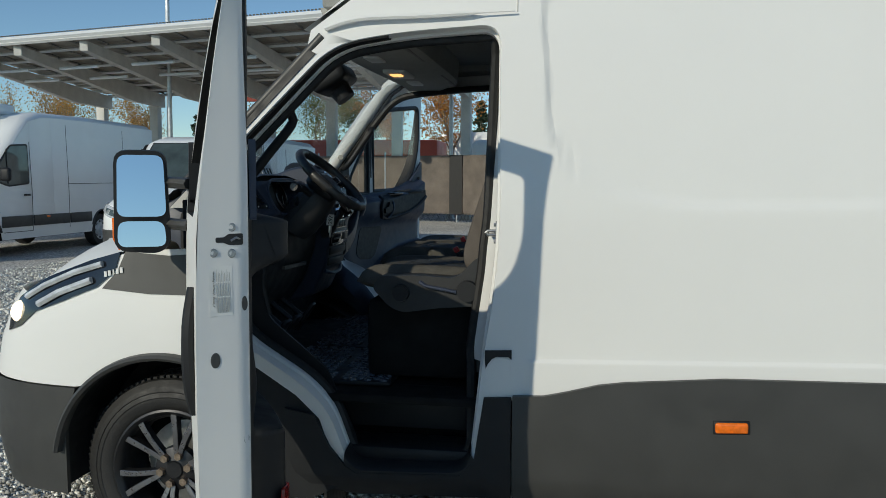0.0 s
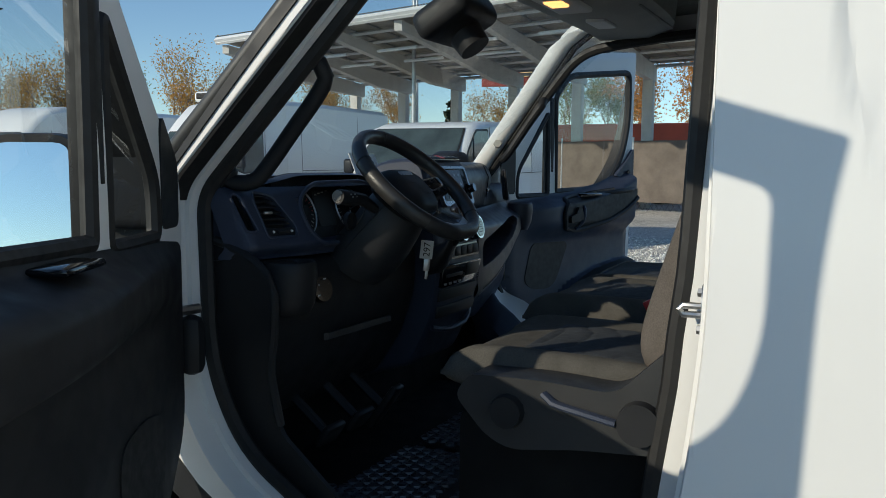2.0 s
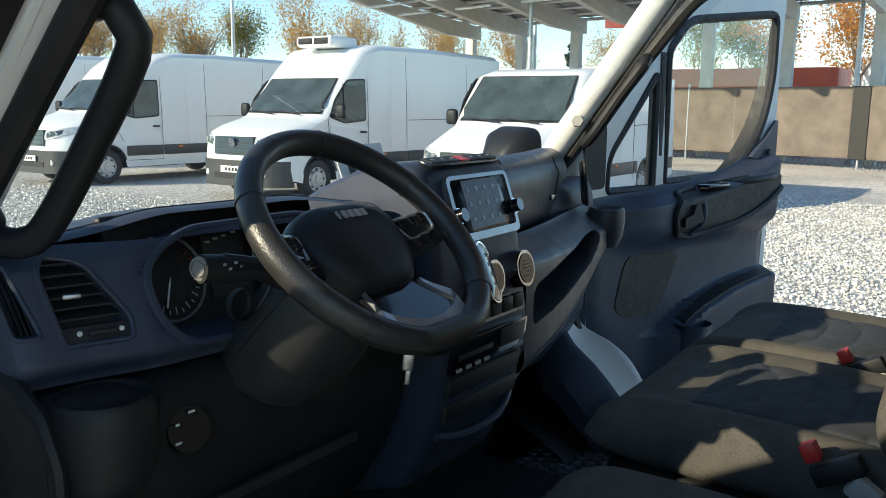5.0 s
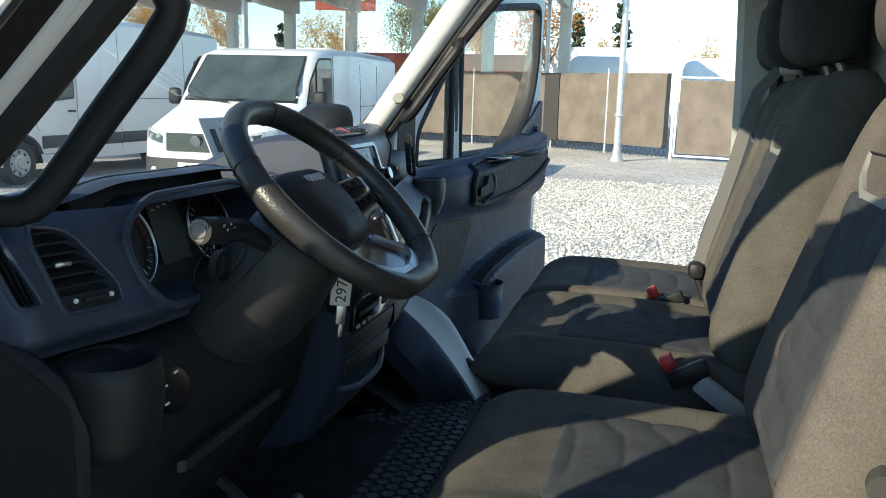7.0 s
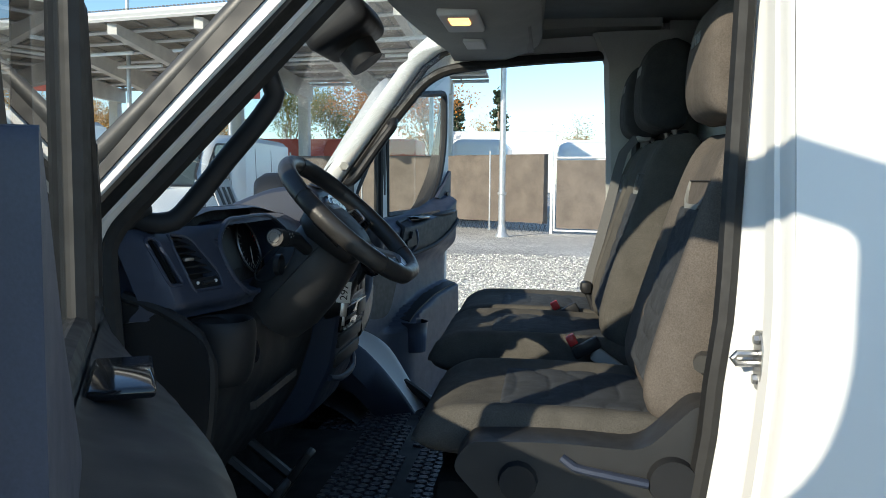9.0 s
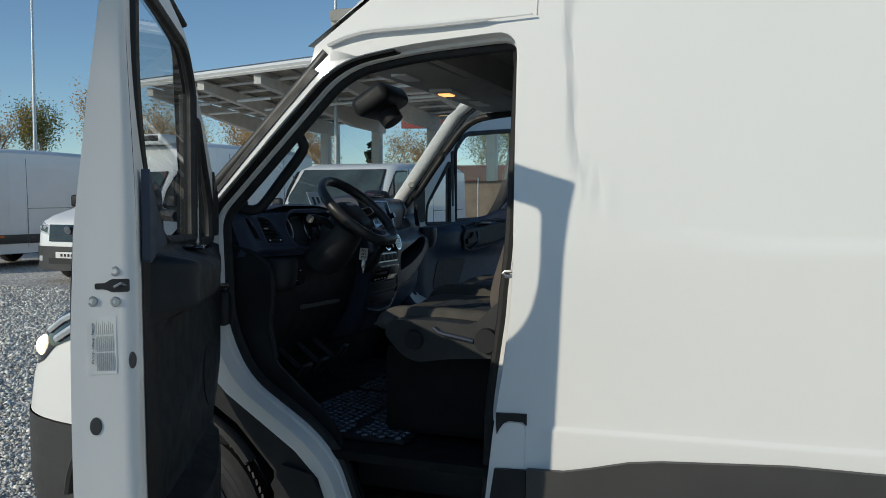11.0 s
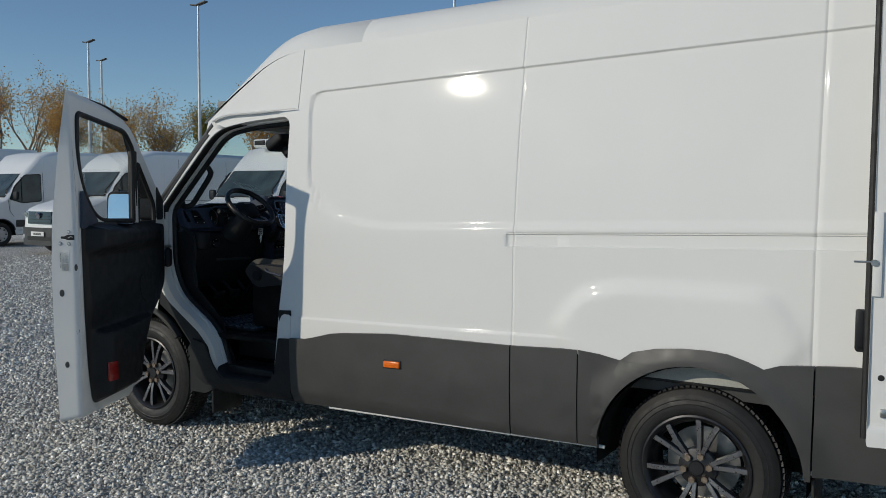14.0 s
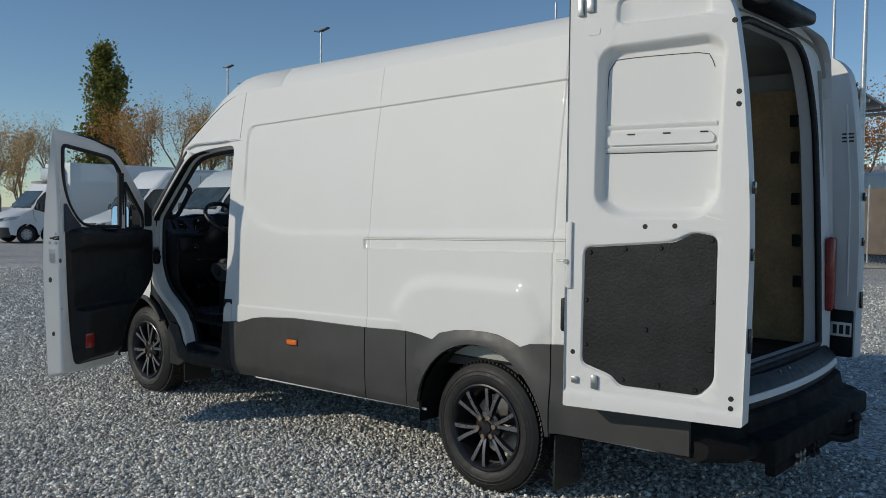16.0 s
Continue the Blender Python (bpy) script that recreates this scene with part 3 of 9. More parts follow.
def pillar_strip(bm):
    pts = smooth_line([(0.05, 0.05, 1.40), (0.155, 0.042, 1.505), (0.33, 0.045, 1.672), (0.585, 0.062, 1.935)], 0.05)
    tube(bm, pts, 0.009, 10, False, 1.6)


mirrored("screen_edge_trim", pillar_strip, "clad", van, "dark grey windscreen edge strip", ahead=0.085)
# gutter above the door


def gutter(bm):
    pts = smooth_line([(0.60, 0.052, 1.955), (0.72, 0.045, 1.985), (0.95, 0.046, 1.99), (1.255, 0.05, 2.0)], 0.04)
    tube(bm, pts, 0.009, 6, radii=[0.009 if i < len(pts) - 4 else 0.003 for i in range(len(pts))])


mirrored("roof_gutter", gutter, "white", van, ahead=0.085)


def roof_seam(bm):
    tube(bm, [(1.262, cab_to(1.262, z)[1] - 0.0005, z) for z in span(2.0, 2.33, 0.05)], 0.0022, 6)


mirrored("roof_seam", roof_seam, "concrete", van)

# ---- lower cladding ----


def clad_y(x, w, z):
    y = -0.014 - 0.012 * ss(0.35, 0.62, z)
    y += 0.03 * ss(0.42, 0.33, z)
    return y


def clad_to(x, w):
    z = zz(x, w)
    y = clad_y(x, w, z) if x > 1.262 else -0.012 + 0.03 * ss(0.42, 0.33, z)
    if 3.1 < x < 4.0:
        r = math.hypot(x - 3.53, (z - 0.36))
        y -= 0.02 * ss(0.56, 0.46, r)
    return (x, y, z)


def clad_piece(x0, x1, bottom):
    def build(bm):
        top = [p for p in clad_w if x0 < p[0] < x1]
        ti = lambda x: np.interp(x, [p[0] for p in clad_w], [p[1] for p in clad_w])
        out = [(x0, ti(x0))] + top + [(x1, ti(x1))] + bottom[::-1]
        plate(bm, out, (), span(x0, x1, 0.06)[1:-1], span(0.34, 0.9, 0.03), clad_to, 0.02)
    return build


lowz = lambda x: 0.352 + 0.0265 * (x - 1.55) - SLOPE * (x - 1.4)
mirrored("side_cladding", clad_piece(1.268, 2.655, [(1.268, 0.345), (1.42, 0.345), (1.5, lowz(1.5)), (2.655, lowz(2.655))]), "clad", van, "grey plastic side cladding")
mirrored("side_cladding", clad_piece(2.662, 2.998, [(2.662, lowz(2.662)), (2.998, lowz(2.998))]), "clad", van, "grey plastic side cladding")
arch = [(3.53 - 0.435 * math.cos(a), 0.375 + 0.435 * math.sin(a) - SLOPE * (3.53 - 0.435 * math.cos(a) - 1.4)) for a in span(0.02, math.pi - 0.05, 0.12)]
mirrored("arch_cladding", clad_piece(3.004, 3.985, [(3.004, lowz(3.0)), (3.095, lowz(3.1))] + arch + [(3.968, 0.34), (3.985, 0.34)]), "clad", van, "grey plastic wheel-arch cladding")
mirrored("side_cladding", clad_piece(3.992, 4.715, [(3.992, 0.36), (4.715, 0.37)]), "clad", van, "grey plastic side cladding")


def sill(bm):
    out = [(0.46, 0.63), (0.57, 0.61), (0.625, 0.50), (0.68, 0.435), (0.72, 0.41), (1.09, 0.425), (1.135, 0.47), (1.155, 0.6), (1.17, 0.70), (1.262, 0.705), (1.262, 0.345), (0.72, 0.325), (0.56, 0.345), (0.50, 0.40), (0.42, 0.56)]
    plate(bm, out, (), span(0.5, 1.2, 0.1), span(0.4, 0.7, 0.1), lambda x, z: (x, -0.014 + 0.03 * ss(0.385, 0.33, z), z), 0.10)


mirrored("sill_cladding", sill, "black", van, "black plastic step and sill")
bm = B()
plate(bm, rounded([(1.168, 0.705), (1.178, 0.815), (1.200, 0.838), (1.258, 0.838), (1.258, 0.705)], 0.02), (), (), (), lambda x, z: (x, -0.004, z), 0.02)
part("fuel_flap", bm, "white", van, "white filler flap")
bm = B()
plate(bm, [(1.172, 0.83), (1.172, 0.862), (1.262, 0.866), (1.262, 0.833), (1.252, 0.842), (1.21, 0.842), (1.195, 0.833), (1.182, 0.815), (1.175, 0.8)], (), (), (), lambda x, z: (x, -0.008, z), 0.02)
part("flap_surround", bm, "black", van, "black plastic filler surround")
bm = B()
box(bm, (1.977, -0.030, 0.6435), (0.104, 0.016, 0.036), 0.008, 3, pose(0, 0, 0, 0, -2, 0))
sm = part("side_marker", bm, "amber", van, "orange side marker lamp")
bm = B()
box(bm, (1.977, -0.026, 0.6435), (0.116, 0.012, 0.046), 0.006, 2, pose(0, 0, 0, 0, -2, 0))
part("bezel", bm, "black", sm)
# pale edge strip under the sill
bm = B()
tube(bm, [(1.52, 0.022, 0.346), (3.12, 0.022, 0.388)], 0.008, 6)
part("sill_flange", bm, "white", van)
bm = B()
tube(bm, [(3.98, 0.022, 0.425), (4.70, 0.022, 0.44)], 0.008, 6)
part("sill_flange", bm, "white", van)

# ---- nose ----
ZX = ((0.24, -0.94), (0.40, -1.0), (0.66, -1.0), (0.8, -0.97), (0.95, -0.90), (1.05, -0.81), (1.15, -0.62), (1.22, -0.42))


def front_x(z):
    return float(np.interp(z, [a for a, _ in ZX], [b for _, b in ZX]))


def nose_y(x, z):
    xf = front_x(z)
    u = min(1.0, max(0.0, (0.20 - x) / (0.20 - xf)))
    return YC * (1 - (1 - u ** 5.0) ** (1 / 2.4)) + 0.02 * ss(0.9, 1.2, z)


def fender(bm):
    top = [(0.15, 1.19), (-0.12, 1.175), (-0.26, 1.13), (-0.42, 1.06), (-0.55, 0.975), (-0.62, 0.90)]
    low = [(-0.62, 0.665), (-0.36, 0.665)] + [(x, 0.36 + math.sqrt(0.44 ** 2 - x * x)) for x in span(-0.31, 0.13, 0.04)] + [(0.15, 0.86)]
    plate(bm, top + low, (), span(-0.6, 0.12, 0.04), span(0.7, 1.16, 0.05), lambda x, z: (x, nose_y(x, z), z))


mirrored("front_wing", fender, "white", van, "white front wing", 50)


def bumper_side(bm):
    out = [(-0.62, 0.66), (-0.355, 0.66), (-0.40, 0.50), (-0.40, 0.255), (-0.62, 0.25)]
    plate(bm, out, (), span(-0.6, -0.38, 0.04), span(0.3, 0.62, 0.08), lambda x, z: (x, nose_y(x, z) - 0.008, z), 0.02)


def arch_lip(bm):
    pts = []
    for a in span(radians(38), radians(172), 0.09):
        x, z = 0.435 * math.cos(a), 0.36 + 0.435 * math.sin(a)
        pts.append((x, nose_y(x, z) - 0.012, z))
    tube(bm, pts, 0.03, 8, False, 0.5)


mirrored("bumper_corner", bumper_side, "clad", van, "grey plastic bumper corner")
mirrored("wheel_arch_trim", arch_lip, "clad", van, "grey wheel-arch trim")


def arch_liner(bm):
    loops = []
    for y in (0.02, 0.35):
        loops.append([(0.43 * math.cos(a) + (0.0), y, 0.36 + 0.43 * math.sin(a)) for a in span(-0.1, math.pi + 0.2, 0.15)])
    loft(bm, loops, False, False)
    # rear shield between tyre and step
    plate(bm, [(0.42, 0.30), (0.42, 0.60), (0.28, 0.74), (0.15, 0.82), (0.10, 1.0), (0.17, 0.95), (0.26, 0.85), (0.51, 0.69), (0.60, 0.60), (0.67, 0.36), (0.55, 0.3)], (), (), (), lambda x, z: (x, 0.006, z), 0.04)


mirrored("wheel_arch_liner", arch_liner, "black", van, "black wheel-arch liner")


def front_face(zs, name, material, out=0.0, label=""):
    """The rounded front between levels, across the van."""
    bm = B()
    loops = []
    for z in zs:
        xf = front_x(z)
        xs_ = [-0.60 + (xf + 0.60) * t for t in span(0, 1, 0.1)] if xf < -0.6 else [-0.6] * 11
        half = [(min(x, -0.60) - out, nose_y(x, z), z) for x in xs_]
        half = [(x, y, z) for x, y, z in half]
        loops.append(half + [(x, WV - y, z) for x, y, z in half[::-1]])
    loft(bm, loops, False, False)
    return part(name, bm, material, van, label, 50)


front_face([0.245, 0.33, 0.42, 0.55, 0.66], "front_bumper", "clad", 0.008, "grey plastic front bumper")
front_face([0.665, 0.72, 0.8, 0.88, 0.95, 1.0], "front_panel", "white")
bm = B()
rows = []
for t in span(0, 1, 0.1):
    row = []
    for s in span(-1, 1, 0.125):
        y = YC + s * (YC - 0.07)
        c = s * s
        x = -0.30 + 0.24 * c - t * (0.60 - 0.12 * c * c)
        z = 1.255 - 0.06 * c - 0.20 * t ** 1.5 - 0.07 * t ** 3
        row.append((x, y, z))
    rows.append(row)
loft(bm, rows, False, False)
part("bonnet", bm, "white", van, "white bonnet", 50)
# headlamps: dark housing, bright reflector and lamp, clear lens


HL = [(-0.17, 1.17), (-0.30, 1.135), (-0.50, 1.065), (-0.66, 0.98), (-0.72, 0.90), (-0.71, 0.845), (-0.62, 0.875), (-0.54, 0.935), (-0.40, 0.985), (-0.26, 1.04), (-0.19, 1.10)]


def headlamp(bm):
    plate(bm, HL, (), span(-0.7, -0.2, 0.05), span(0.86, 1.12, 0.05), lambda x, z: (x, nose_y(x, z) - 0.006, z), 0.01)


hl = mirrored("headlamp", headlamp, "gloss", van, "headlamp with lit daytime light")
for k, h in enumerate(hl):
    sy = (lambda y: y) if k == 0 else (lambda y: WV - y)
    bm = B()
    pts = [(x, sy(nose_y(x, z) - 0.012), z) for x, z in ((-0.24, 1.125), (-0.36, 1.09), (-0.5, 1.035), (-0.6, 0.985))]
    tube(bm, pts, 0.012, 6)
    pts = [(x, sy(nose_y(x, z) - 0.012), z) for x, z in ((-0.28, 1.065), (-0.42, 1.015), (-0.52, 0.965))]
    tube(bm, pts, 0.014, 6)
    part("light_guide", bm, "farlamp", h, "bright light guide")
    bm = B()
    bmesh.ops.create_uvsphere(bm, u_segments=16, v_segments=8, radius=0.045, matrix=Matrix.Translation((-0.645, sy(nose_y(-0.645, 0.92) + 0.02), 0.92)))
    part("bulb", bm, "headlamp", h, "lit headlamp bulb")


def wing_trim(bm):
    plate(bm, [(-0.15, 1.172), (0.02, 1.16), (0.15, 1.17), (0.15, 1.02), (-0.05, 1.02), (-0.24, 1.035), (-0.18, 1.10)], (), span(-0.2, 0.1, 0.05), (), lambda x, z: (x, nose_y(x, z) - 0.004, z), 0.008)


mirrored("wing_trim", wing_trim, "clad", van, "dark grey wing trim")
for k in range(5):
    bm = B()
    x, z = -0.225 + 0.016 * k, 1.088 + 0.004 * k
    box(bm, (x, nose_y(x, z) - 0.009, z), (0.011 if k != 2 else 0.005, 0.003, 0.020), 0.0005, 1)
    part("badge_bar", bm, "paper", van)

# windscreen
bm = B()
rows = []
for t in span(0, 1, 0.1):
    row = []
    for s in span(-1, 1, 0.1):
        c = s * s
        x0, z0 = -0.32 + 0.33 * c, 1.235 + 0.12 * c
        x1, z1 = 0.47 + 0.115 * c, 1.975 - 0.05 * c
        y = YC + s * (YC - 0.075)
        row.append((x0 + (x1 - x0) * t, y, z0 + (z1 - z0) * t + 0.015 * math.sin(math.pi * t)))
    rows.append(row)
loft(bm, rows, False, False)
ws = part("windscreen", bm, "glassblue", van, "clear windscreen")
ws.visible_shadow = False

# ---- wheels ----


mat_nut = mat("rusty_steel", (0.30, 0.235, 0.18), 0.4, metal=0.8, vary=0.4, vscale=60)


def wheel(m, name="wheel"):
    """An alloy wheel with twelve paired spokes; axis along -y outwards, centre at m."""
    tm = m @ pose(0, 0, 0, 90, 0, 0)
    bm = B()
    R = 0.352
    prof = [(0.21, -0.20), (0.26, -0.215), (0.315, -0.212), (0.343, -0.195), (R, -0.16), (R, -0.055), (0.343, -0.015), (0.325, -0.002), (0.315, 0.004), (0.306, 0.007), (0.303, 0.0095), (0.300, 0.007), (0.288, 0.012), (0.284, 0.0145), (0.280, 0.012), (0.268, 0.012), (0.248, 0.006), (0.230, -0.004), (0.22, -0.02)]
    lathe(bm, prof, Matrix.Identity(4), 48)
    # tread blocks
    for k in range(84):
        a = 2 * math.pi * k / 84
        for j, h in enumerate((-0.165, -0.125, -0.085, -0.045)):
            aa = a + (0.05 if j % 2 else 0)
            box(bm, (0, 0, 0), (0.009, 0.0205, 0.036), 0, m=None)
            bm.verts.ensure_lookup_table()
            vs = [bm.verts[i] for i in range(len(bm.verts) - 8, len(bm.verts))]
            mm = Matrix.Rotation(aa, 4, "Z") @ Matrix.Translation((R, 0, h)) @ Matrix.Rotation(0.35 * (1 if j < 2 else -1), 4, "X")
            bmesh.ops.transform(bm, matrix=mm, verts=vs)
    ty = part("tyre", bm, "tyre", None, "black road tyre with block tread", 30)
    rimob = B()
    lathe(rimob, [(0.205, -0.20), (0.213, -0.20), (0.205, -0.15), (0.195, -0.05), (0.210, -0.015), (0.230, -0.004), (0.236, 0.006), (0.228, 0.010), (0.216, 0.0), (0.206, -0.02), (0.198, -0.06)], Matrix.Identity(4), 48)
    w = part(name, rimob, "rimdark", van, "dark alloy wheel with bright machined spokes", 40, tm)
    ty.parent = w
    # spokes: six pairs, dark sides and bright faces
    for face, matn, lift, shrink in ((0, "rimdark", 0.0, 0.0), (1, "rim", 0.0015, 0.0018)):
        for k in range(12):
            a = 2 * math.pi * (k // 2) / 6 + (0.20 if k % 2 else -0.20) + 0.3
            ap = 2 * math.pi * (k // 2) / 6 + 0.3
            bm = B()
            d0, d1 = Vector((math.cos(ap + (a - ap) * 0.55), math.sin(ap + (a - ap) * 0.55), 0)), Vector((math.cos(a), math.sin(a), 0))
            loops = []
            for t in span(0, 1, 0.25):
                d = (d0 + (d1 - d0) * t).normalized()
                r = 0.062 + 0.158 * t
                s = Vector((-d.y, d.x, 0))
                wd = 0.0085 + 0.0025 * t - shrink * (0.6 + 0.2 * t)
                zt = 0.0 - 0.018 * (1 - t) ** 2 - 0.004 * t + lift
                zb = zt - (0.03 if face == 0 else 0.002)
                c = d * r
                loops.append([tuple(c + s * wd * 1.25 + Vector((0, 0, zb))), tuple(c + s * wd + Vector((0, 0, zt))), tuple(c - s * wd + Vector((0, 0, zt))), tuple(c - s * wd * 1.25 + Vector((0, 0, zb)))])
            loft(bm, loops, True, True)
            part("spoke" if face == 0 else "spoke_face", bm, matn, w, "" if face == 0 else "bright machined spoke face", 20)
    bm = B()
    lathe(bm, [(0.0, -0.012), (0.03, -0.012), (0.034, -0.018), (0.06, -0.024), (0.082, -0.03), (0.085, -0.06)], Matrix.Identity(4), 32)
    part("hub", bm, "rimdark", w)
    for k in range(6):
        a = 2 * math.pi * k / 6 + 0.2
        bm = B()
        c = Vector((0.056 * math.cos(a), 0.056 * math.sin(a), 0))
        cyl(bm, c + Vector((0, 0, -0.03)), c + Vector((0, 0, -0.004)), 0.017, 0.015, 6)
        part("wheel_nut", bm, mat_nut, w, "rusty wheel nut")
    bm = B()
    cyl(bm, (0, 0, -0.17), (0, 0, -0.13), 0.16, 0.16, 32)
    part("brake_disc", bm, "steel", w)
    return w


for y, s in ((0.03, 1), (WV - 0.03, -1)):
    for x in (0.0, 3.52):
        m = pose(x, y + 0.02 * s, 0.35) @ (Matrix.Identity(4) if s == 1 else pose(0, 0, 0, 0, 0, 180))
        wheel(m)

# ---- underbody, load space ----
bm = B()
box(bm, (2.2, YC, 0.47), (5.6, 1.4, 0.12), 0.02)
box(bm, (-0.25, YC, 0.5), (1.2, 1.1, 0.4), 0.05)
box(bm, (2.3, 0.25, 0.45), (1.5, 0.3, 0.14), 0.03)
part("chassis", bm, "under", van)
for x in (0.60, 3.99):
    bm = B()
    box(bm, (x, 0.14, 0.29 if x < 1 else 0.26), (0.012, 0.24, 0.22 if x < 1 else 0.28), 0.004)
    part("mudflap", bm, "seal", van, "black rubber mudflap")
bm = B()
cyl(bm, (3.52, 0.2, 0.35), (3.52, WV - 0.2, 0.35), 0.06, 0.06, 12)
part("rear_axle", bm, "under", van)


def rear_liner(bm):
    loops = []
    for y in (0.0, 0.36):
        loops.append([(3.53 + 0.44 * math.cos(a), y, 0.36 + 0.44 * math.sin(a)) for a in span(-0.1, math.pi + 0.1, 0.15)])
    loft(bm, loops, False, False)
    plate(bm, [(3.53 + 0.44 * math.cos(a), 0.36 + 0.44 * math.sin(a)) for a in span(-0.1, math.pi + 0.1, 0.15)], (), (), (), lambda x, z: (x, 0.36, z))


mirrored("wheel_arch_liner", rear_liner, "under", van, "black wheel-arch liner")
mirrored("arch_inner_panel", lambda bm: plate(bm, [(3.13, 0.655), (3.20, 0.74), (3.34, 0.795), (3.53, 0.805), (3.72, 0.79), (3.86, 0.73), (3.93, 0.655), (3.60, 0.66), (3.60, 0.60), (3.50, 0.60), (3.50, 0.665)], (), (), (), lambda x, z: (x, 0.10, z), 0.01), "clad", van, "dark grey inner panel of the wheel arch")
bm = B()
box(bm, (2.98, YC, 0.72), (3.42, WV - 0.16, 0.03), 0.004)
part("load_floor", bm, "board", van, "worn black load floor")


def ply_wall(bm):
    plate(bm, [(1.42, 0.74), (4.66, 0.74), (4.66, 2.24), (1.42, 2.24)], (), (), span(0.8, 2.2, 0.1), lambda x, z: (x, tumble(z) + 0.105, z), 0.012)


mirrored("plywood_lining", ply_wall, "ply", van, "plywood wall lining with a dark knot")


def inner_side(bm):
    plate(bm, [(1.27, 0.72), (4.69, 0.72), (4.69, 2.34), (1.27, 2.34)], (), (), span(0.8, 2.3, 0.2), lambda x, z: (x, tumble(z) + 0.075, z), 0.012)


mirrored("load_space_wall", inner_side, "headliner", van, "grey load-space wall")
bm = B()
loft(bm, [[(x, y, z - 0.03) for y, z in roof_section(1.4)] for x in (1.27, 4.69)], False, False)
part("load_space_ceiling", bm, "headliner", van)
bm = B()
box(bm, (1.385, YC, 1.45), (0.03, WV - 0.30, 1.80), 0.006)
part("bulkhead", bm, "trim", van, "pale grey bulkhead behind the seats")
# rear frame round the opening: posts, header, sill, all leaning slightly forward


def rear_x(z):
    return 4.72 - 0.036 * max(0.0, z - 0.9)


OPEN = rounded([(0.215, 0.76), (0.235, 1.5), (0.275, 2.08), (0.46, 2.455), (WV - 0.46, 2.455), (WV - 0.275, 2.08), (WV - 0.235, 1.5), (WV - 0.215, 0.76)], [0.02, 0.5, 0.3, 0.26, 0.26, 0.3, 0.5, 0.02], 7)
half = [(0.0, 0.66), (0.0, 1.3), (0.07, 2.0), (0.14, 2.36), (0.20, 2.45), (0.30, 2.50), (0.5, 2.545), (YC, 2.56)]
outer = half + [(WV - a, b) for a, b in half[::-1][1:]]
bm = B()
plate(bm, outer, [[tuple(p) for p in OPEN]], (), span(0.8, 2.4, 0.1), lambda y, z: (rear_x(z), y, z), 0.08, (-1, 0, 0))
part("rear_frame", bm, "white", van, "white rear door frame")
bm = B()
tube(bm, [(rear_x(p.y) + 0.004, p.x, p.y) for p in OPEN], 0.019, 8, True)
part("rear_seal", bm, "seal", van, "black rubber seal round the rear opening")
for y in (0.275, WV - 0.275):
    s_in = 1 if y < YC else -1
    for z in (1.12, 1.36, 1.6, 1.84, 2.05):
        # no hole is cut: a black block gives the slot's shade
        bm = B()
        box(bm, (4.62 - 0.036 * (z - 0.9), y + s_in * 0.03 * (z - 1.0), z), (0.05, 0.012, 0.07), 0.012, 2)
        part("post_slot_shade", bm, "under", van, "dark block for the shade in a slot of the door post")
bm = B()
box(bm, (4.73, 0.86, 2.535), (0.17, 0.62, 0.075), 0.028, 3)
box(bm, (4.70, 0.86, 2.57), (0.10, 0.70, 0.03), 0.012, 2)
part("roof_spoiler_lamp", bm, "black", van, "black high brake lamp housing")


def bow(y):
    """How far the tail bulges back in the middle."""
    return 0.09 * (1 - ((y - YC) / YC) ** 2)


def tail_strip(prof, y0=0.03, y1=WV - 0.03, k=1.0, step=0.06, corner=0.0):
    """A strip along the tail: profile (x, z) carried from side to side along the bow."""
    bm = B()
    loft(bm, [[(x + k * bow(y) - corner * ss(0.16, 0.0, min(y - y0, y1 - y)) ** 2, y, z) for x, z in prof] for y in span(y0, y1, step)], True, True)
    return bm


part("rear_sill", tail_strip([(4.64, 0.60), (4.64, 0.735), (4.70, 0.738), (4.748, 0.700), (4.765, 0.675), (4.765, 0.60)], 0.05, WV - 0.05), "black", van, "black painted rear sill", 40)
part("sill_edge", tail_strip([(4.74, 0.645), (4.762, 0.676), (4.772, 0.676), (4.780, 0.664), (4.780, 0.645)], 0.05, WV - 0.12), "white", van, "white painted lip of the rear sill", 40)
part("sill_trim", tail_strip([(4.60, 0.735), (4.60, 0.757), (4.69, 0.757), (4.712, 0.742), (4.712, 0.735)], 0.22, WV - 0.22, 0.5), "board", van, "scuffed black sill trim", 40)
bm = B()
box(bm, (4.795, 0.86, 0.705), (0.02, 0.16, 0.035), 0.008, 2)
part("latch_cover", bm, "gloss", van, "black latch plate in the sill")
for y in (0.80, 0.93):
    bm = B()
    cyl(bm, (4.79, y, 0.72), (4.81, y, 0.73), 0.006, 0.006, 8)
    part("latch_pin", bm, "steel", van)
rb = part("rear_bumper", tail_strip([(4.60, 0.44), (4.60, 0.60), (4.775, 0.61), (4.80, 0.60), (4.815, 0.535), (4.83, 0.522), (4.885, 0.518), (4.900, 0.508), (4.905, 0.49), (4.895, 0.455), (4.86, 0.43)], 0.0, WV, corner=0.11), "under", van, "black plastic rear bumper with a step", 30)
for k in range(26):
    for j in range(3):
        y = 0.18 + 0.06 * k
        bm = B()
        box(bm, (4.838 + 0.019 * j + bow(y), y + 0.02 * (j % 2), 0.5215), (0.010, 0.022, 0.006), 0.002, 1)
        part("step_tread", bm, "under", rb)
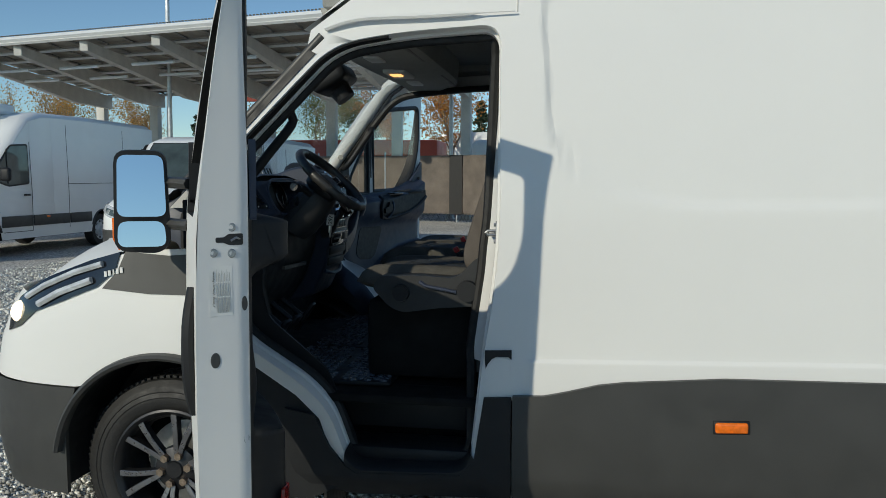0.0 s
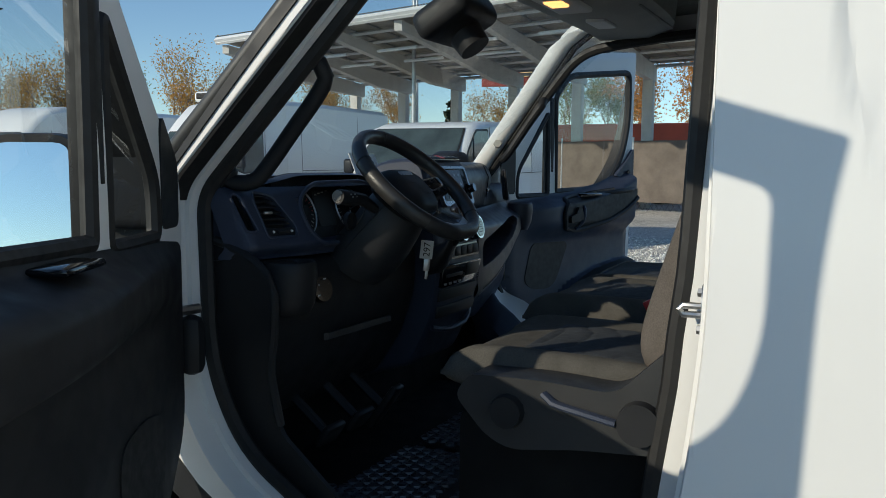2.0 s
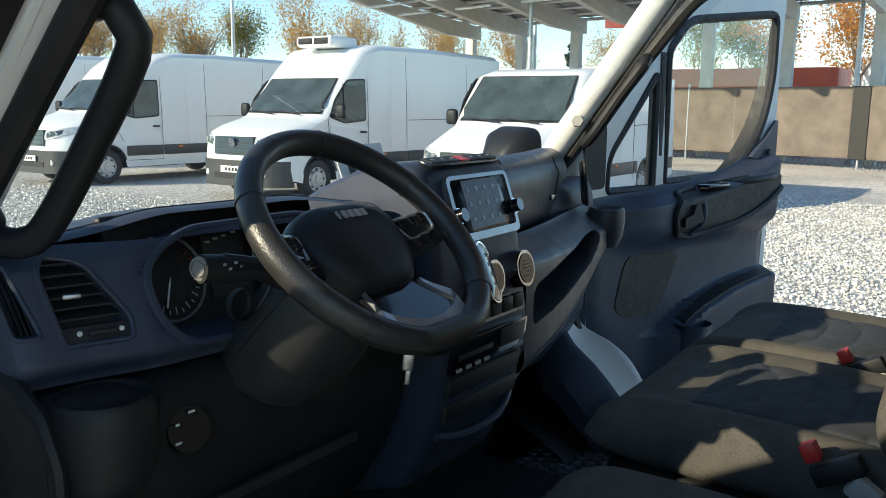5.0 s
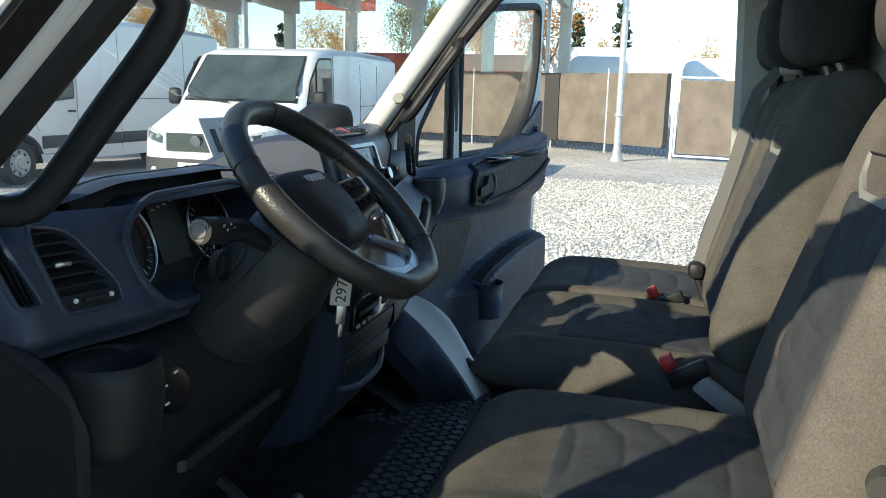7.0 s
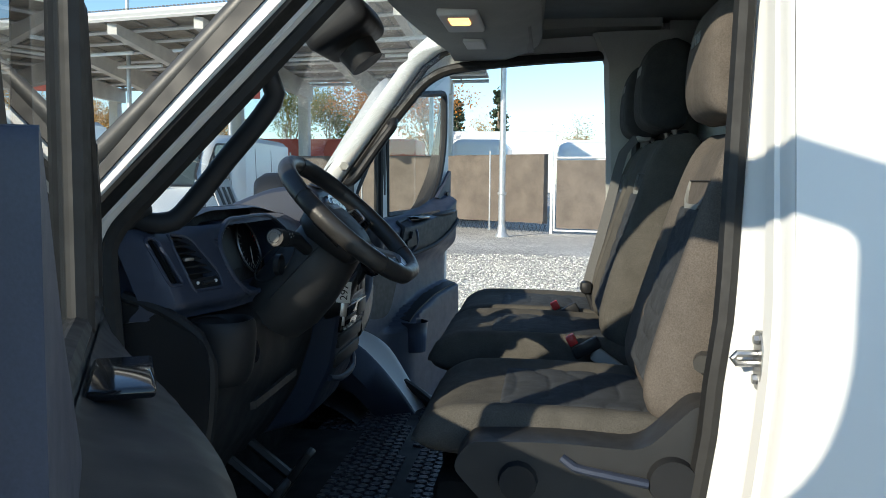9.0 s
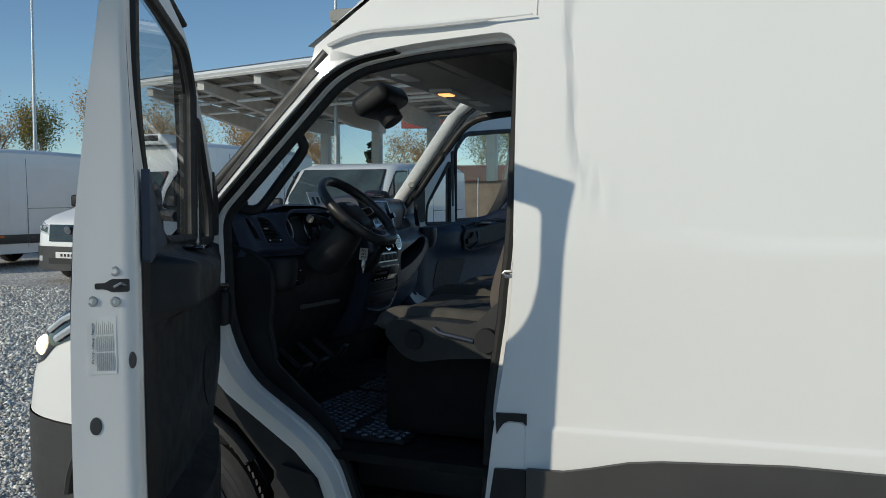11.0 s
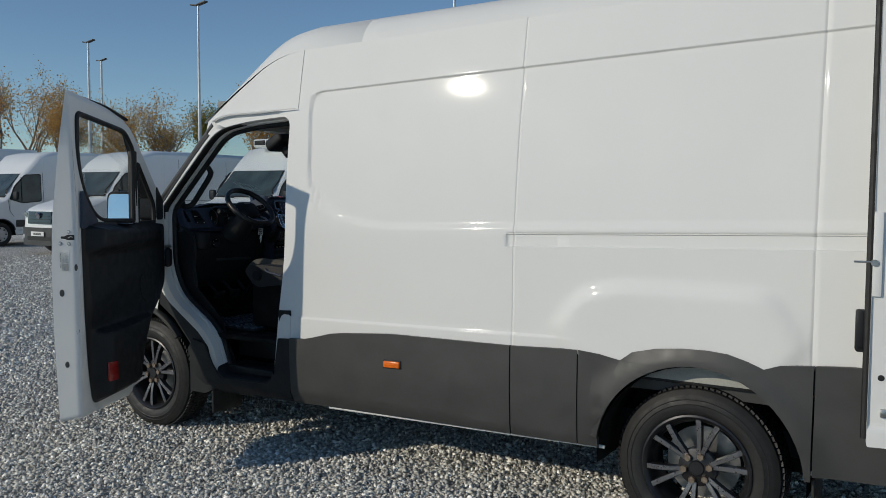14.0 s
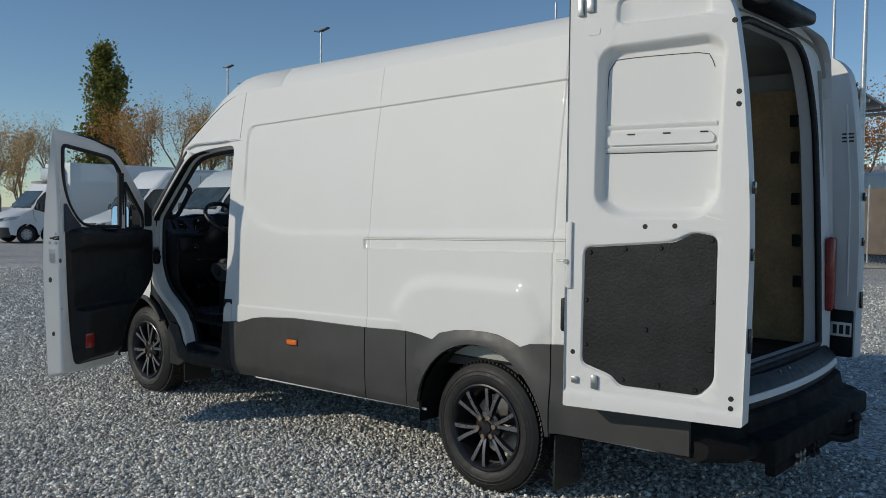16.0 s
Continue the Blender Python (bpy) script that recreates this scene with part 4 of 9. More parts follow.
for y in (0.07, WV - 0.07):
    bm = B()
    box(bm, (4.735, y, 1.16), (0.05, 0.08, 0.44), 0.02, 3)
    part("tail_lamp", bm, "red", van, "tall red tail lamp")
for y in (0.60, 0.66, 0.80, 0.86):
    for z in (0.345, 0.385):
        bm = B()
        lathe(bm, [(0.0, 0.012), (0.010, 0.012), (0.012, 0.018), (0.018, 0.018), (0.019, 0.0)], axes((4.965, y, z), (0, 1, 0), (0, 0, 1)), 14)
        part("tow_socket", bm, "steel" if y < 0.75 else "black", van, "round socket of the tow bar")
bm = B()
box(bm, (4.92, 0.93, 0.35), (0.05, 1.10, 0.07), 0.012, 2)
part("tow_beam", bm, "under", van, "black tow beam under the bumper")
bm = B()
tube(bm, smooth_line([(4.93, 1.18, 0.35), (5.00, 1.22, 0.34), (5.05, 1.24, 0.37)], 0.02), 0.022, 10)
cyl(bm, (5.05, 1.24, 0.37), (5.05, 1.24, 0.44), 0.016, 0.016, 10)
bmesh.ops.create_uvsphere(bm, u_segments=14, v_segments=10, radius=0.028, matrix=Matrix.Translation((5.05, 1.24, 0.46)))
part("tow_coupling", bm, "black", van, "black tow coupling")
bm = B()
cyl(bm, (4.90, 1.46, 0.33), (5.0, 1.48, 0.33), 0.045, 0.045, 16)
cyl(bm, (4.90, 1.30, 0.31), (4.94, 1.62, 0.34), 0.02, 0.02, 10)
part("tow_socket_holder", bm, "black", van, "black socket holder beside the coupling")

# ---- rear doors, folded right back ----


def rear_door(m, hand):
    """Inner side of a rear door in its own plane: x along the door from the hinge, z up, inner face towards -y."""
    W, Z0, Z1 = 0.80, 0.63, 2.46
    out = rounded([(0.0, Z0), (-0.01, 1.5), (0.035, 2.05), (0.085, 2.36), (0.20, Z1), (W, Z1 + 0.02), (W, Z0 - 0.02)], [0.01, 0.3, 0.3, 0.1, 0.1, 0.02, 0.01], 5)
    bm = B()
    up = rounded([(0.115, 1.54), (0.10, 2.19), (0.16, 2.235), (0.62, 2.225), (0.665, 2.18), (0.675, 1.53), (0.58, 1.465), (0.2, 1.465)], 0.06, 5)
    top = rounded([(0.16, 2.31), (0.17, 2.41), (0.58, 2.42), (0.585, 2.31)], 0.03, 4)
    low = rounded([(0.115, 0.79), (0.115, 1.41), (0.22, 1.425), (0.31, 1.38), (0.72, 1.345), (0.725, 0.80), (0.58, 0.765), (0.54, 0.72), (0.18, 0.72)], 0.04, 4)

    def inset(poly, off):
        c = sum((Vector(p) for p in poly), Vector((0, 0))) / len(poly)
        return [Vector(p) + (c - Vector(p)).normalized() * off for p in poly]

    def to(x, z):
        return (x, -0.012 * ss(0.69, 0.67, z), z)
    plate(bm, out, [[tuple(p) for p in h] for h in (up, top, low)], span(0.09, W - 0.05, 0.1), span(0.7, 2.46, 0.06) + [0.67, 0.675, 0.68, 0.685, 0.69], to)
    for hole, prof in ((up, ((0, 0), (0.006, 0.002), (0.014, 0.009), (0.026, 0.032), (0.036, 0.048), (0.046, 0.055))), (top, ((0, 0), (0.004, 0.002), (0.012, 0.012), (0.018, 0.016))), (low, ((0, 0), (0.004, 0.002), (0.010, 0.010), (0.014, 0.012)))):
        loft(bm, [[(q.x, to(p.x, p.y)[1] + d, q.y) for p, q in zip(hole, inset(hole, o))] for o, d in prof], True, False)
        o, d = prof[-1]
        plate(bm, [tuple(q) for q in inset(hole, o)], (), span(0.1, 0.7, 0.1), span(0.7, 2.4, 0.1), lambda x, z: (x, d, z))
    # rim and outer skin
    n = len(out)
    rim_bm = B()
    loft(rim_bm, [[to(p.x, p.y) for p in out], [(p.x, 0.06, p.y) for p in out]], True, False)
    d = part("rear_door", bm, "white", van, "white rear door folded back, bare inside with black board", 40, m)
    part("door_edge", rim_bm, "white", d)
    for zc, x0, x1 in ((1.872, 0.150, 0.648), (1.772, 0.150, 0.652)):
        bm = B()
        loft(bm, [[(x, 0.056, zc - 0.016), (x, 0.048, zc - 0.006), (x, 0.046, zc + 0.004), (x, 0.056, zc + 0.009)] for x in (x0, x1)], True, True)
        part("cross_rib", bm, "white", d)
    bm = B()
    plate(bm, rounded([(0.165, 1.790), (0.155, 1.815), (0.19, 1.848), (0.60, 1.848), (0.635, 1.82), (0.625, 1.790)], 0.012, 3), (), (), (), lambda x, z: (x, 0.044, z), 0.012, (0, 1, 0))
    part("cross_rib", bm, "white", d, "raised bar across the door recess")
    # dark grey lines colour in the shade along the pressed creases
    for pts in ([(0.165, 2.10), (0.19, 2.155), (0.24, 2.165), (0.60, 2.165), (0.632, 2.12), (0.64, 1.90)], [(0.15, 1.755), (0.64, 1.755)]):
        bm = B()
        tube(bm, smooth_line([(x, 0.0545, z) for x, z in pts], 0.03), 0.0022, 5)
        part("crease_shade", bm, "clad", d)
    bm = B()
    plate(bm, rounded([(0.655, 2.275), (0.655, 2.305), (0.715, 2.305), (0.715, 2.275)], 0.008, 3), (), (), (), lambda x, z: (x, -0.002, z), 0.004, (0, 1, 0))
    part("pressed_pocket", bm, "white", d, "small pressed pocket")
    bm = B()
    plate(bm, out, (), (), span(0.7, 2.4, 0.2), lambda x, z: (x, 0.062, z), 0.02)
    part("outer_skin", bm, "white", d)
    bm = B()
    plate(bm, rounded([(0.125, 0.80), (0.125, 1.40), (0.215, 1.415), (0.30, 1.37), (0.71, 1.335), (0.715, 0.815), (0.575, 0.775), (0.535, 0.735), (0.185, 0.735)], 0.025, 4), (), span(0.15, 0.7, 0.05), span(0.75, 1.4, 0.05), lambda x, z: (x, 0.006 + 0.002 * noise.noise((x * 6, z * 6, hand)), z), 0.006)
    part("door_board", bm, "board", d, "scuffed black hardboard panel")
    for x, z in ((0.145, 1.385), (0.36, 1.345), (0.52, 1.335), (0.685, 1.315), (0.14, 1.13), (0.70, 1.10), (0.14, 0.93), (0.70, 0.9), (0.20, 0.755), (0.36, 0.755), (0.52, 0.76), (0.42, 0.99)):
        bm = B()
        cyl(bm, (x, 0.007, z), (x, 0.0, z), 0.012, 0.008, 12)
        part("rivet", bm, "black", d)
    for x, z in ((0.05, 1.985), (0.05, 1.935), (0.075, 2.27), (0.05, 0.74), (0.05, 0.70), (0.76, 0.86), (0.30, 1.44), (0.43, 1.435)):
        bm = B()
        cyl(bm, (x, 0.004, z), (x, -0.0015, z), 0.012, 0.011, 14)
        part("hole_plug", bm, "seal", d)
    # uncut slots: small dark bars give the shade in them
    for x in (0.20, 0.36, 0.52):
        bm = B()
        box(bm, (x, 0.0425, 1.835), (0.035, 0.006, 0.006), 0.002, 1)
        part("slot", bm, "ink", d)
    # closing edge: seal, latch pieces, outside handle, buffer
    bm = B()
    tube(bm, [(W + 0.008, 0.03, Z0), (W + 0.008, 0.03, Z1)], 0.012, 8)
    part("edge_seal", bm, "seal", d)
    bm = B()
    box(bm, (0.745, -0.006, 2.40), (0.028, 0.02, 0.075), 0.004)
    box(bm, (0.70, -0.006, 2.405), (0.035, 0.016, 0.06), 0.004)
    part("top_latch", bm, "steel", d, "steel door latch")
    bm = B()
    box(bm, (0.745, -0.004, 0.735), (0.03, 0.02, 0.03), 0.004)
    part("bottom_latch", bm, "steel", d, "steel door latch")
    bm = B()
    box(bm, (0.65, -0.006, 0.735), (0.028, 0.02, 0.06), 0.004)
    part("latch_plate", bm, "steel", d)
    bm = B()
    box(bm, (0.785, -0.006, 1.30), (0.03, 0.014, 0.30), 0.004)
    part("lock_plate", bm, "white", d)
    bm = B()
    cyl(bm, (0.795, -0.02, 1.27), (0.795, 0.03, 1.27), 0.012, 0.012, 12)
    cyl(bm, (0.795, 0.02, 1.27), (0.86, 0.02, 1.27), 0.004, 0.004, 8)
    part("lock_pin", bm, "steel", d)
    bm = B()
    box(bm, (W + 0.03, 0.055, 1.02), (0.035, 0.03, 0.15), 0.008)
    box(bm, (W + 0.015, 0.055, 0.955), (0.06, 0.03, 0.03), 0.008)
    part("outside_handle", bm, "black", d, "black pull handle")
    for z in (1.6, 1.33, 0.98):
        bm = B()
        box(bm, (-0.012, 0.03, z), (0.012, 0.03, 0.05 if z != 0.98 else 0.10), 0.003)
        part("hinge_plate", bm, "gloss", d)
    return d


# both doors lie folded back along the sides
rear_door(axes((4.985, -0.115, 0.02), (-0.992, -0.12, 0), (0.12, -0.992, 0)) @ Matrix.Diagonal((1, -1, 1, 1)), 0)
rd2 = rear_door(axes((4.845, WV + 0.165, 0.02), (-0.994, 0.11, 0), (-0.11, -0.994, 0)), 1)
bm = B()
plate(bm, rounded([(0.006, 0.635), (0.006, 0.915), (0.78, 0.925), (0.78, 0.625)], 0.012, 3), (), (), (), lambda x, z: (x, 0.0865, z), 0.012, (0, 1, 0))
part("lower_cladding", bm, "black", rd2, "black moulded foot of the door's outside")
bm = B()
box(bm, (0.135, 0.104, 0.80), (0.25, 0.008, 0.085), 0.003)
part("number_plate", bm, "paper", rd2, "white plate with unreadable dark marks")
for k in range(6):
    bm = B()
    box(bm, (0.03 + 0.038 * k, 0.1095, 0.80), (0.024, 0.003, 0.055), 0.001, 1)
    part("mark", bm, "ink", rd2)
for k in range(3):
    bm = B()
    box(bm, (0.075, 0.0845, 1.975 - 0.022 * k), (0.07, 0.003, 0.010), 0.001, 1)
    part("mark", bm, "clad", rd2)
bm = B()
tube(bm, [(0.05, 0.084, 1.0), (0.052, 0.084, 1.6), (0.09, 0.084, 2.15)], 0.006, 6)
part("crease", bm, "white", rd2)

# ---- cab doors ----
DOOR = rounded([(0.0, 1.46), (0.445, 1.925), (0.72, 1.985), (1.128, 2.022), (1.115, 1.6), (1.105, 1.0), (1.085, 0.36), (0.50, 0.345), (0.43, 0.56), (0.33, 0.70), (0.10, 0.845), (0.0, 1.0)],
               [0.04, 0.10, 0.1, 0.012, 0.2, 0.2, 0.03, 0.05, 0.06, 0.08, 0.12, 0.08], 5)
WIN = rounded([(0.435, 1.358), (0.43, 1.77), (0.53, 1.868), (1.055, 1.925), (1.060, 1.70), (1.01, 1.53), (0.90, 1.405), (0.80, 1.368)], [0.01, 0.03, 0.06, 0.04, 0.15, 0.15, 0.10, 0.08], 5)
QUART = rounded([(0.16, 1.345), (0.165, 1.45), (0.27, 1.57), (0.385, 1.70), (0.385, 1.345)], [0.02, 0.04, 0.05, 0.02, 0.02], 4)

# outer opening that takes in both panes
PANES = rounded([(0.115, 1.325), (0.12, 1.455), (0.40, 1.765), (0.50, 1.875), (1.075, 1.945), (1.080, 1.70), (1.032, 1.52), (0.92, 1.385), (0.82, 1.338)], [0.02, 0.04, 0.1, 0.06, 0.04, 0.15, 0.15, 0.10, 0.08], 5)


def skin_y(z):
    return -0.065 + 1.25 * tumble(z) - 0.012 * math.sin(math.pi * min(1, max(0, (z - 0.35) / 1.2)))


def edge_mid(p, c, off):
    return p + (c - p).normalized() * off


def cab_door(m, left):
    """A cab door in its own plane: x from hinge to latch, inside towards +y."""
    bm = B()
    plate(bm, DOOR, [PANES], span(0.05, 1.1, 0.1), span(0.4, 2.0, 0.1), lambda x, z: (x, skin_y(z), z))
    c = Vector((0.62, 1.15))
    loops = []
    for off, f in ((0.0, 0.0), (0.004, 0.12), (0.012, 0.35), (0.022, 0.75), (0.030, 0.95), (0.040, 1.0)):
        lp = []
        for p in DOOR:
            q = edge_mid(p, c, off)
            a = skin_y(p.y)
            b = 0.045 if p.y < 1.4 else 0.045 - 0.01 * ss(1.4, 1.9, p.y)
            lp.append((q.x, a + (b - a) * f, q.y))
        loops.append(lp)
    loft(bm, loops, True, False)
    inner = [edge_mid(p, c, 0.040) for p in DOOR]
    plate(bm, inner, [WIN, QUART], span(0.1, 1.0, 0.1), span(0.4, 2.0, 0.1), lambda x, z: (x, 0.045 if z < 1.4 else 0.045 - 0.01 * ss(1.4, 1.9, z), z))
    d = part("cab_door", bm, "white", van, "white cab door standing open with black inner trim", 50, m)
    chan = lambda z: max(skin_y(z) + 0.004, 0.024)
    bm = B()
    loft(bm, [[(p.x, skin_y(p.y) + 0.001, p.y) for p in PANES], [(p.x, chan(p.y), p.y) for p in PANES]], True, False)
    plate(bm, PANES, [WIN, QUART], (), (), lambda x, z: (x, chan(z), z))
    for hole in (WIN, QUART):
        loft(bm, [[(p.x, chan(p.y), p.y) for p in hole], [(p.x, 0.042, p.y) for p in hole]], True, False)
    part("window_channel", bm, "seal", d, "black window channel")
    for name, hole in (("window_glass", WIN), ("quarter_glass", QUART)):
        bm = B()
        cc = Vector((0.75, 1.6)) if hole is WIN else Vector((0.30, 1.47))
        plate(bm, hole, (), (), span(1.4, 1.9, 0.1), lambda x, z: (x, chan(z) + 0.008, z))
        g = part(name, bm, "glass", d)
        g.visible_shadow = False
        bm = B()
        tube(bm, [(p.x + (cc.x - p.x) * 0.02, 0.036, p.y + (cc.y - p.y) * 0.02) for p in hole], 0.014, 8, True)
        part("window_seal", bm, "seal", d, "black rubber window seal")
    bm = B()
    box(bm, (0.410, 0.022, 1.55), (0.028, 0.045, 0.42), 0.006)
    part("window_divider", bm, "seal", d, "black window divider")
    # top weather lip
    bm = B()
    tube(bm, smooth_line([(0.48, 0.025, 1.932), (0.60, 0.02, 1.958), (0.72, 0.015, 1.982), (0.90, 0.012, 1.998), (1.06, 0.01, 2.011)], 0.04), 0.012, 8, False, 0.7)
    part("weather_lip", bm, "seal", d)
    # inner trim with armrest shoulder, recess and door pocket
    top = [(1.045, 1.415), (0.96, 1.375), (0.70, 1.362), (0.2, 1.345)] if left else [(1.05, 1.50), (0.93, 1.44), (0.75, 1.392), (0.40, 1.358)]
    TR = rounded([(0.045, 1.33), (0.045, 0.97), (0.15, 0.86), (0.36, 0.70), (0.46, 0.56), (0.52, 0.43), (0.97, 0.43), (1.005, 0.6), (1.03, 0.9), (1.045, 1.30)] + top, [0.03, 0.06, 0.06, 0.06, 0.06, 0.05, 0.05, 0.1, 0.1, 0.1, 0.015, 0.06, 0.05, 0.03], 4)

    def pocket_top(x):
        return float(np.interp(x, (0.40, 0.55, 0.73, 0.90, 1.07), (0.90, 0.965, 1.01, 1.03, 1.04)))

    def trim_to(x, z):
        inset = ss(0.0, 0.05, sdist(TR, x, z))
        if left:
            sh = ss(1.20, 1.255, z) * ss(1.365, 1.335, z) * ss(1.03, 0.985, x)
            pk = ss(0.825, 0.795, z) * ss(0.36, 0.5, z) * ss(0.99, 0.92, x)
            sweep = 0.02 * ss(0.12, 0.0, abs(z - 0.98 - 0.25 * (0.8 - x)))
            return (x, 0.047 + inset * (0.012 + 0.085 * sh + 0.085 * pk + 0.5 * sweep) * (0.12 + 0.88 * ss(0.05, 0.8, x)), z)
        zt = 1.33 + 0.10 * ss(0.5, 1.05, x)
        sh = ss(1.15, 1.24, z) * ss(zt + 0.03, zt - 0.015, z) * ss(0.12, 0.34, x)
        zp = pocket_top(x)
        pk = ss(zp + 0.012, zp - 0.012, z) * ss(0.36, 0.5, z) * ss(0.33, 0.47, x)
        waist = ss(0.16, 0.0, abs(z - zp - 0.10)) * ss(0.35, 0.6, x)
        return (x, 0.047 + inset * (0.022 + 0.055 * sh + 0.075 * pk - 0.012 * waist), z)
    bm = B()
    xs = span(0.06, 0.92, 0.035) + span(0.935, 1.02, 0.014)
    if left:
        plate(bm, TR, (), xs, span(0.45, 0.77, 0.04) + span(0.79, 0.83, 0.01) + span(0.86, 1.18, 0.03) + span(1.2, 1.26, 0.012) + span(1.29, 1.33, 0.02) + span(1.34, 1.37, 0.01), trim_to)
    else:
        plate(bm, TR, (), xs, span(0.45, 0.86, 0.04) + span(0.88, 1.06, 0.008) + span(1.08, 1.50, 0.014), trim_to)
    part("inner_trim", bm, "black" if left else "dash", d, "black moulded door trim", 40)
    t = d
    if left:
        bm = B()
        arm = rounded([(0.25, 1.215), (0.25, 1.342), (0.70, 1.357), (0.95, 1.366), (1.015, 1.372), (1.0, 1.235), (0.93, 1.205)], 0.02, 4)
        plate(bm, arm, (), span(0.3, 0.95, 0.05) + [0.965, 0.98, 0.99, 1.0], span(1.22, 1.33, 0.012) + span(1.335, 1.37, 0.006), lambda x, z: (x, trim_to(x, z)[1] + 0.004, z))
        part("armrest", bm, "black" if left else "dash", t, "dark blue-black moulded armrest", 60)
    else:
        # pull handle: rim, dark sheet for the hollow's shade, and release lever
        cup = rounded([(0.405, 1.21), (0.385, 1.27), (0.425, 1.332), (0.60, 1.352), (0.85, 1.362), (1.03, 1.372), (1.02, 1.335), (0.90, 1.275), (0.76, 1.232), (0.52, 1.195)], [0.04, 0.04, 0.04, 0.1, 0.1, 0.012, 0.02, 0.1, 0.1, 0.06], 5)
        bm = B()
        tube(bm, [(p.x, trim_to(p.x, p.y)[1] + 0.005, p.y) for p in cup], 0.011, 8, True)
        part("pull_ring", bm, "black", t, "satin black rim of the pull handle")
        bm = B()
        plate(bm, cup, (), span(0.42, 1.0, 0.04), span(1.2, 1.36, 0.02), lambda x, z: (x, trim_to(x, z)[1] + 0.003 - 0.0 * x, z))
        part("pull_shade", bm, "seal", t, "dark sheet for the shade in the pull handle")
        bm = B()
        tube(bm, smooth_line([(x, trim_to(x, z)[1] + 0.008, z) for x, z in ((0.555, 1.345), (0.535, 1.29), (0.525, 1.235), (0.49, 1.205))], 0.02), 0.008, 8)
        part("pull_divider", bm, "dash", t)
        bm = B()
        loft(bm, [[(x, trim_to(x, z)[1] + e, z) for x, z in ((0.425, 1.235), (0.515, 1.243), (0.52, 1.262), (0.50, 1.30), (0.478, 1.30), (0.465, 1.272), (0.425, 1.262))] for e in (0.004, 0.013, 0.017)], True, True)
        part("release_lever", bm, "black", t, "black release lever")
        bm = B()
        plate(bm, rounded([(0.56, 1.385), (0.60, 1.41), (0.79, 1.425), (0.80, 1.405), (0.70, 1.385)], 0.015, 3), (), (), (), lambda x, z: (x, trim_to(x, 1.34)[1] - 0.0015, z - 0.045), 0.003, (0, 1, 0))
        part("sill_tray", bm, "gloss", t, "black tray above the pull handle")
        bm = B()
        cyl(bm, (1.0, trim_to(1.0, 1.44)[1] - 0.004, 1.445), (1.0, trim_to(1.0, 1.44)[1] + 0.004, 1.445), 0.012, 0.011, 16)
        part("screw_cap", bm, "black", t)
    bm = B()
    if left:
        grille = rounded([(0.20, 0.88), (0.17, 1.03), (0.28, 1.06), (0.42, 1.05), (0.40, 0.93), (0.30, 0.86)], 0.05, 5)
    else:
        grille = rounded([(0.185, 1.0), (0.225, 1.13), (0.25, 1.155), (0.48, 1.15), (0.50, 1.13), (0.42, 0.985), (0.36, 0.955), (0.24, 0.965)], 0.03, 5)
    plate(bm, grille, (), (), (), lambda x, z: (x, trim_to(x, z)[1] + 0.003, z), 0.004, (0, -1, 0))
    part("speaker_grille", bm, "seal", t, "black speaker grille")
    # thin dark piece standing for the shade inside the door pocket
    bm = B()
    if left:
        loft(bm, [[(x, y, z) for x, y in ((0.50, 0.06), (0.94, 0.06), (0.94, trim_to(0.85, 0.77)[1] - 0.008), (0.50, trim_to(0.5, 0.77)[1] - 0.008))] for z in (0.80, 0.803)], True, True)
    else:
        edge = [(x, pocket_top(x)) for x in span(0.47, 1.02, 0.05)]
        loft(bm, [[(x, trim_to(x, z + 0.02)[1] + 0.006, z + 0.006), (x, trim_to(x, z - 0.02)[1] - 0.012, z + 0.001), (x, trim_to(x, z - 0.02)[1] - 0.012, z - 0.006), (x, trim_to(x, z + 0.02)[1] + 0.004, z - 0.004)] for x, z in edge], True, True)
    part("pocket_shade", bm, "ink", t, "dark piece for the shade in the door pocket")
    if not left:
        bm = B()
        cyl(bm, (0.50, 0.135, 0.80), (0.50, 0.135, 0.925), 0.052, 0.060, 24, False)
        cyl(bm, (0.50, 0.135, 0.80), (0.50, 0.135, 0.803), 0.052, 0.052, 24)
        part("bottle_holder", bm, "dash", t, "round bottle holder at the pocket's end")
    bm = B()
    plate(bm, rounded([(0.90, 1.375), (0.99, 1.455), (1.055, 1.535), (1.058, 1.34)] if left else [(0.90, 1.43), (1.0, 1.50), (1.06, 1.56), (1.06, 1.40)], 0.012), (), (), (), lambda x, z: (x, 0.066, z), 0.016, (0, -1, 0))
    part("corner_cover", bm, "dash", t)
    bm = B()
    box(bm, (0.93, trim_to(0.93, 0.60)[1] + 0.002, 0.60), (0.065, 0.012, 0.10), 0.004, 2, pose(0, 0, 0, 0, 0, -18))
    part("door_reflector", bm, "red", t, "red door reflector")
    bm = B()
    box(bm, (0.62, trim_to(0.62, 1.33)[1] - 0.02, 1.352), (0.12, 0.05, 0.01), 0.004)
    part("window_switch", bm, "gloss", t)
    # mirror foot, closing-edge fittings
    bm = B()
    plate(bm, rounded([(0.055, 1.36), (0.055, 1.48), (0.14, 1.565), (0.15, 1.53), (0.15, 1.36)], 0.02, 3), (), (), (), lambda x, z: (x, 0.047, z), 0.11, (0, -1, 0))
    part("mirror_foot", bm, "black", d, "black mirror foot")
    def edge_x(y, z):
        """The closing edge's surface."""
        return 1.105 + 0.0167 * (z - 1.0) - float(np.interp(y, (-0.077, -0.062, -0.034, 0.0145, 0.039), (0.0, 0.004, 0.012, 0.022, 0.030)))

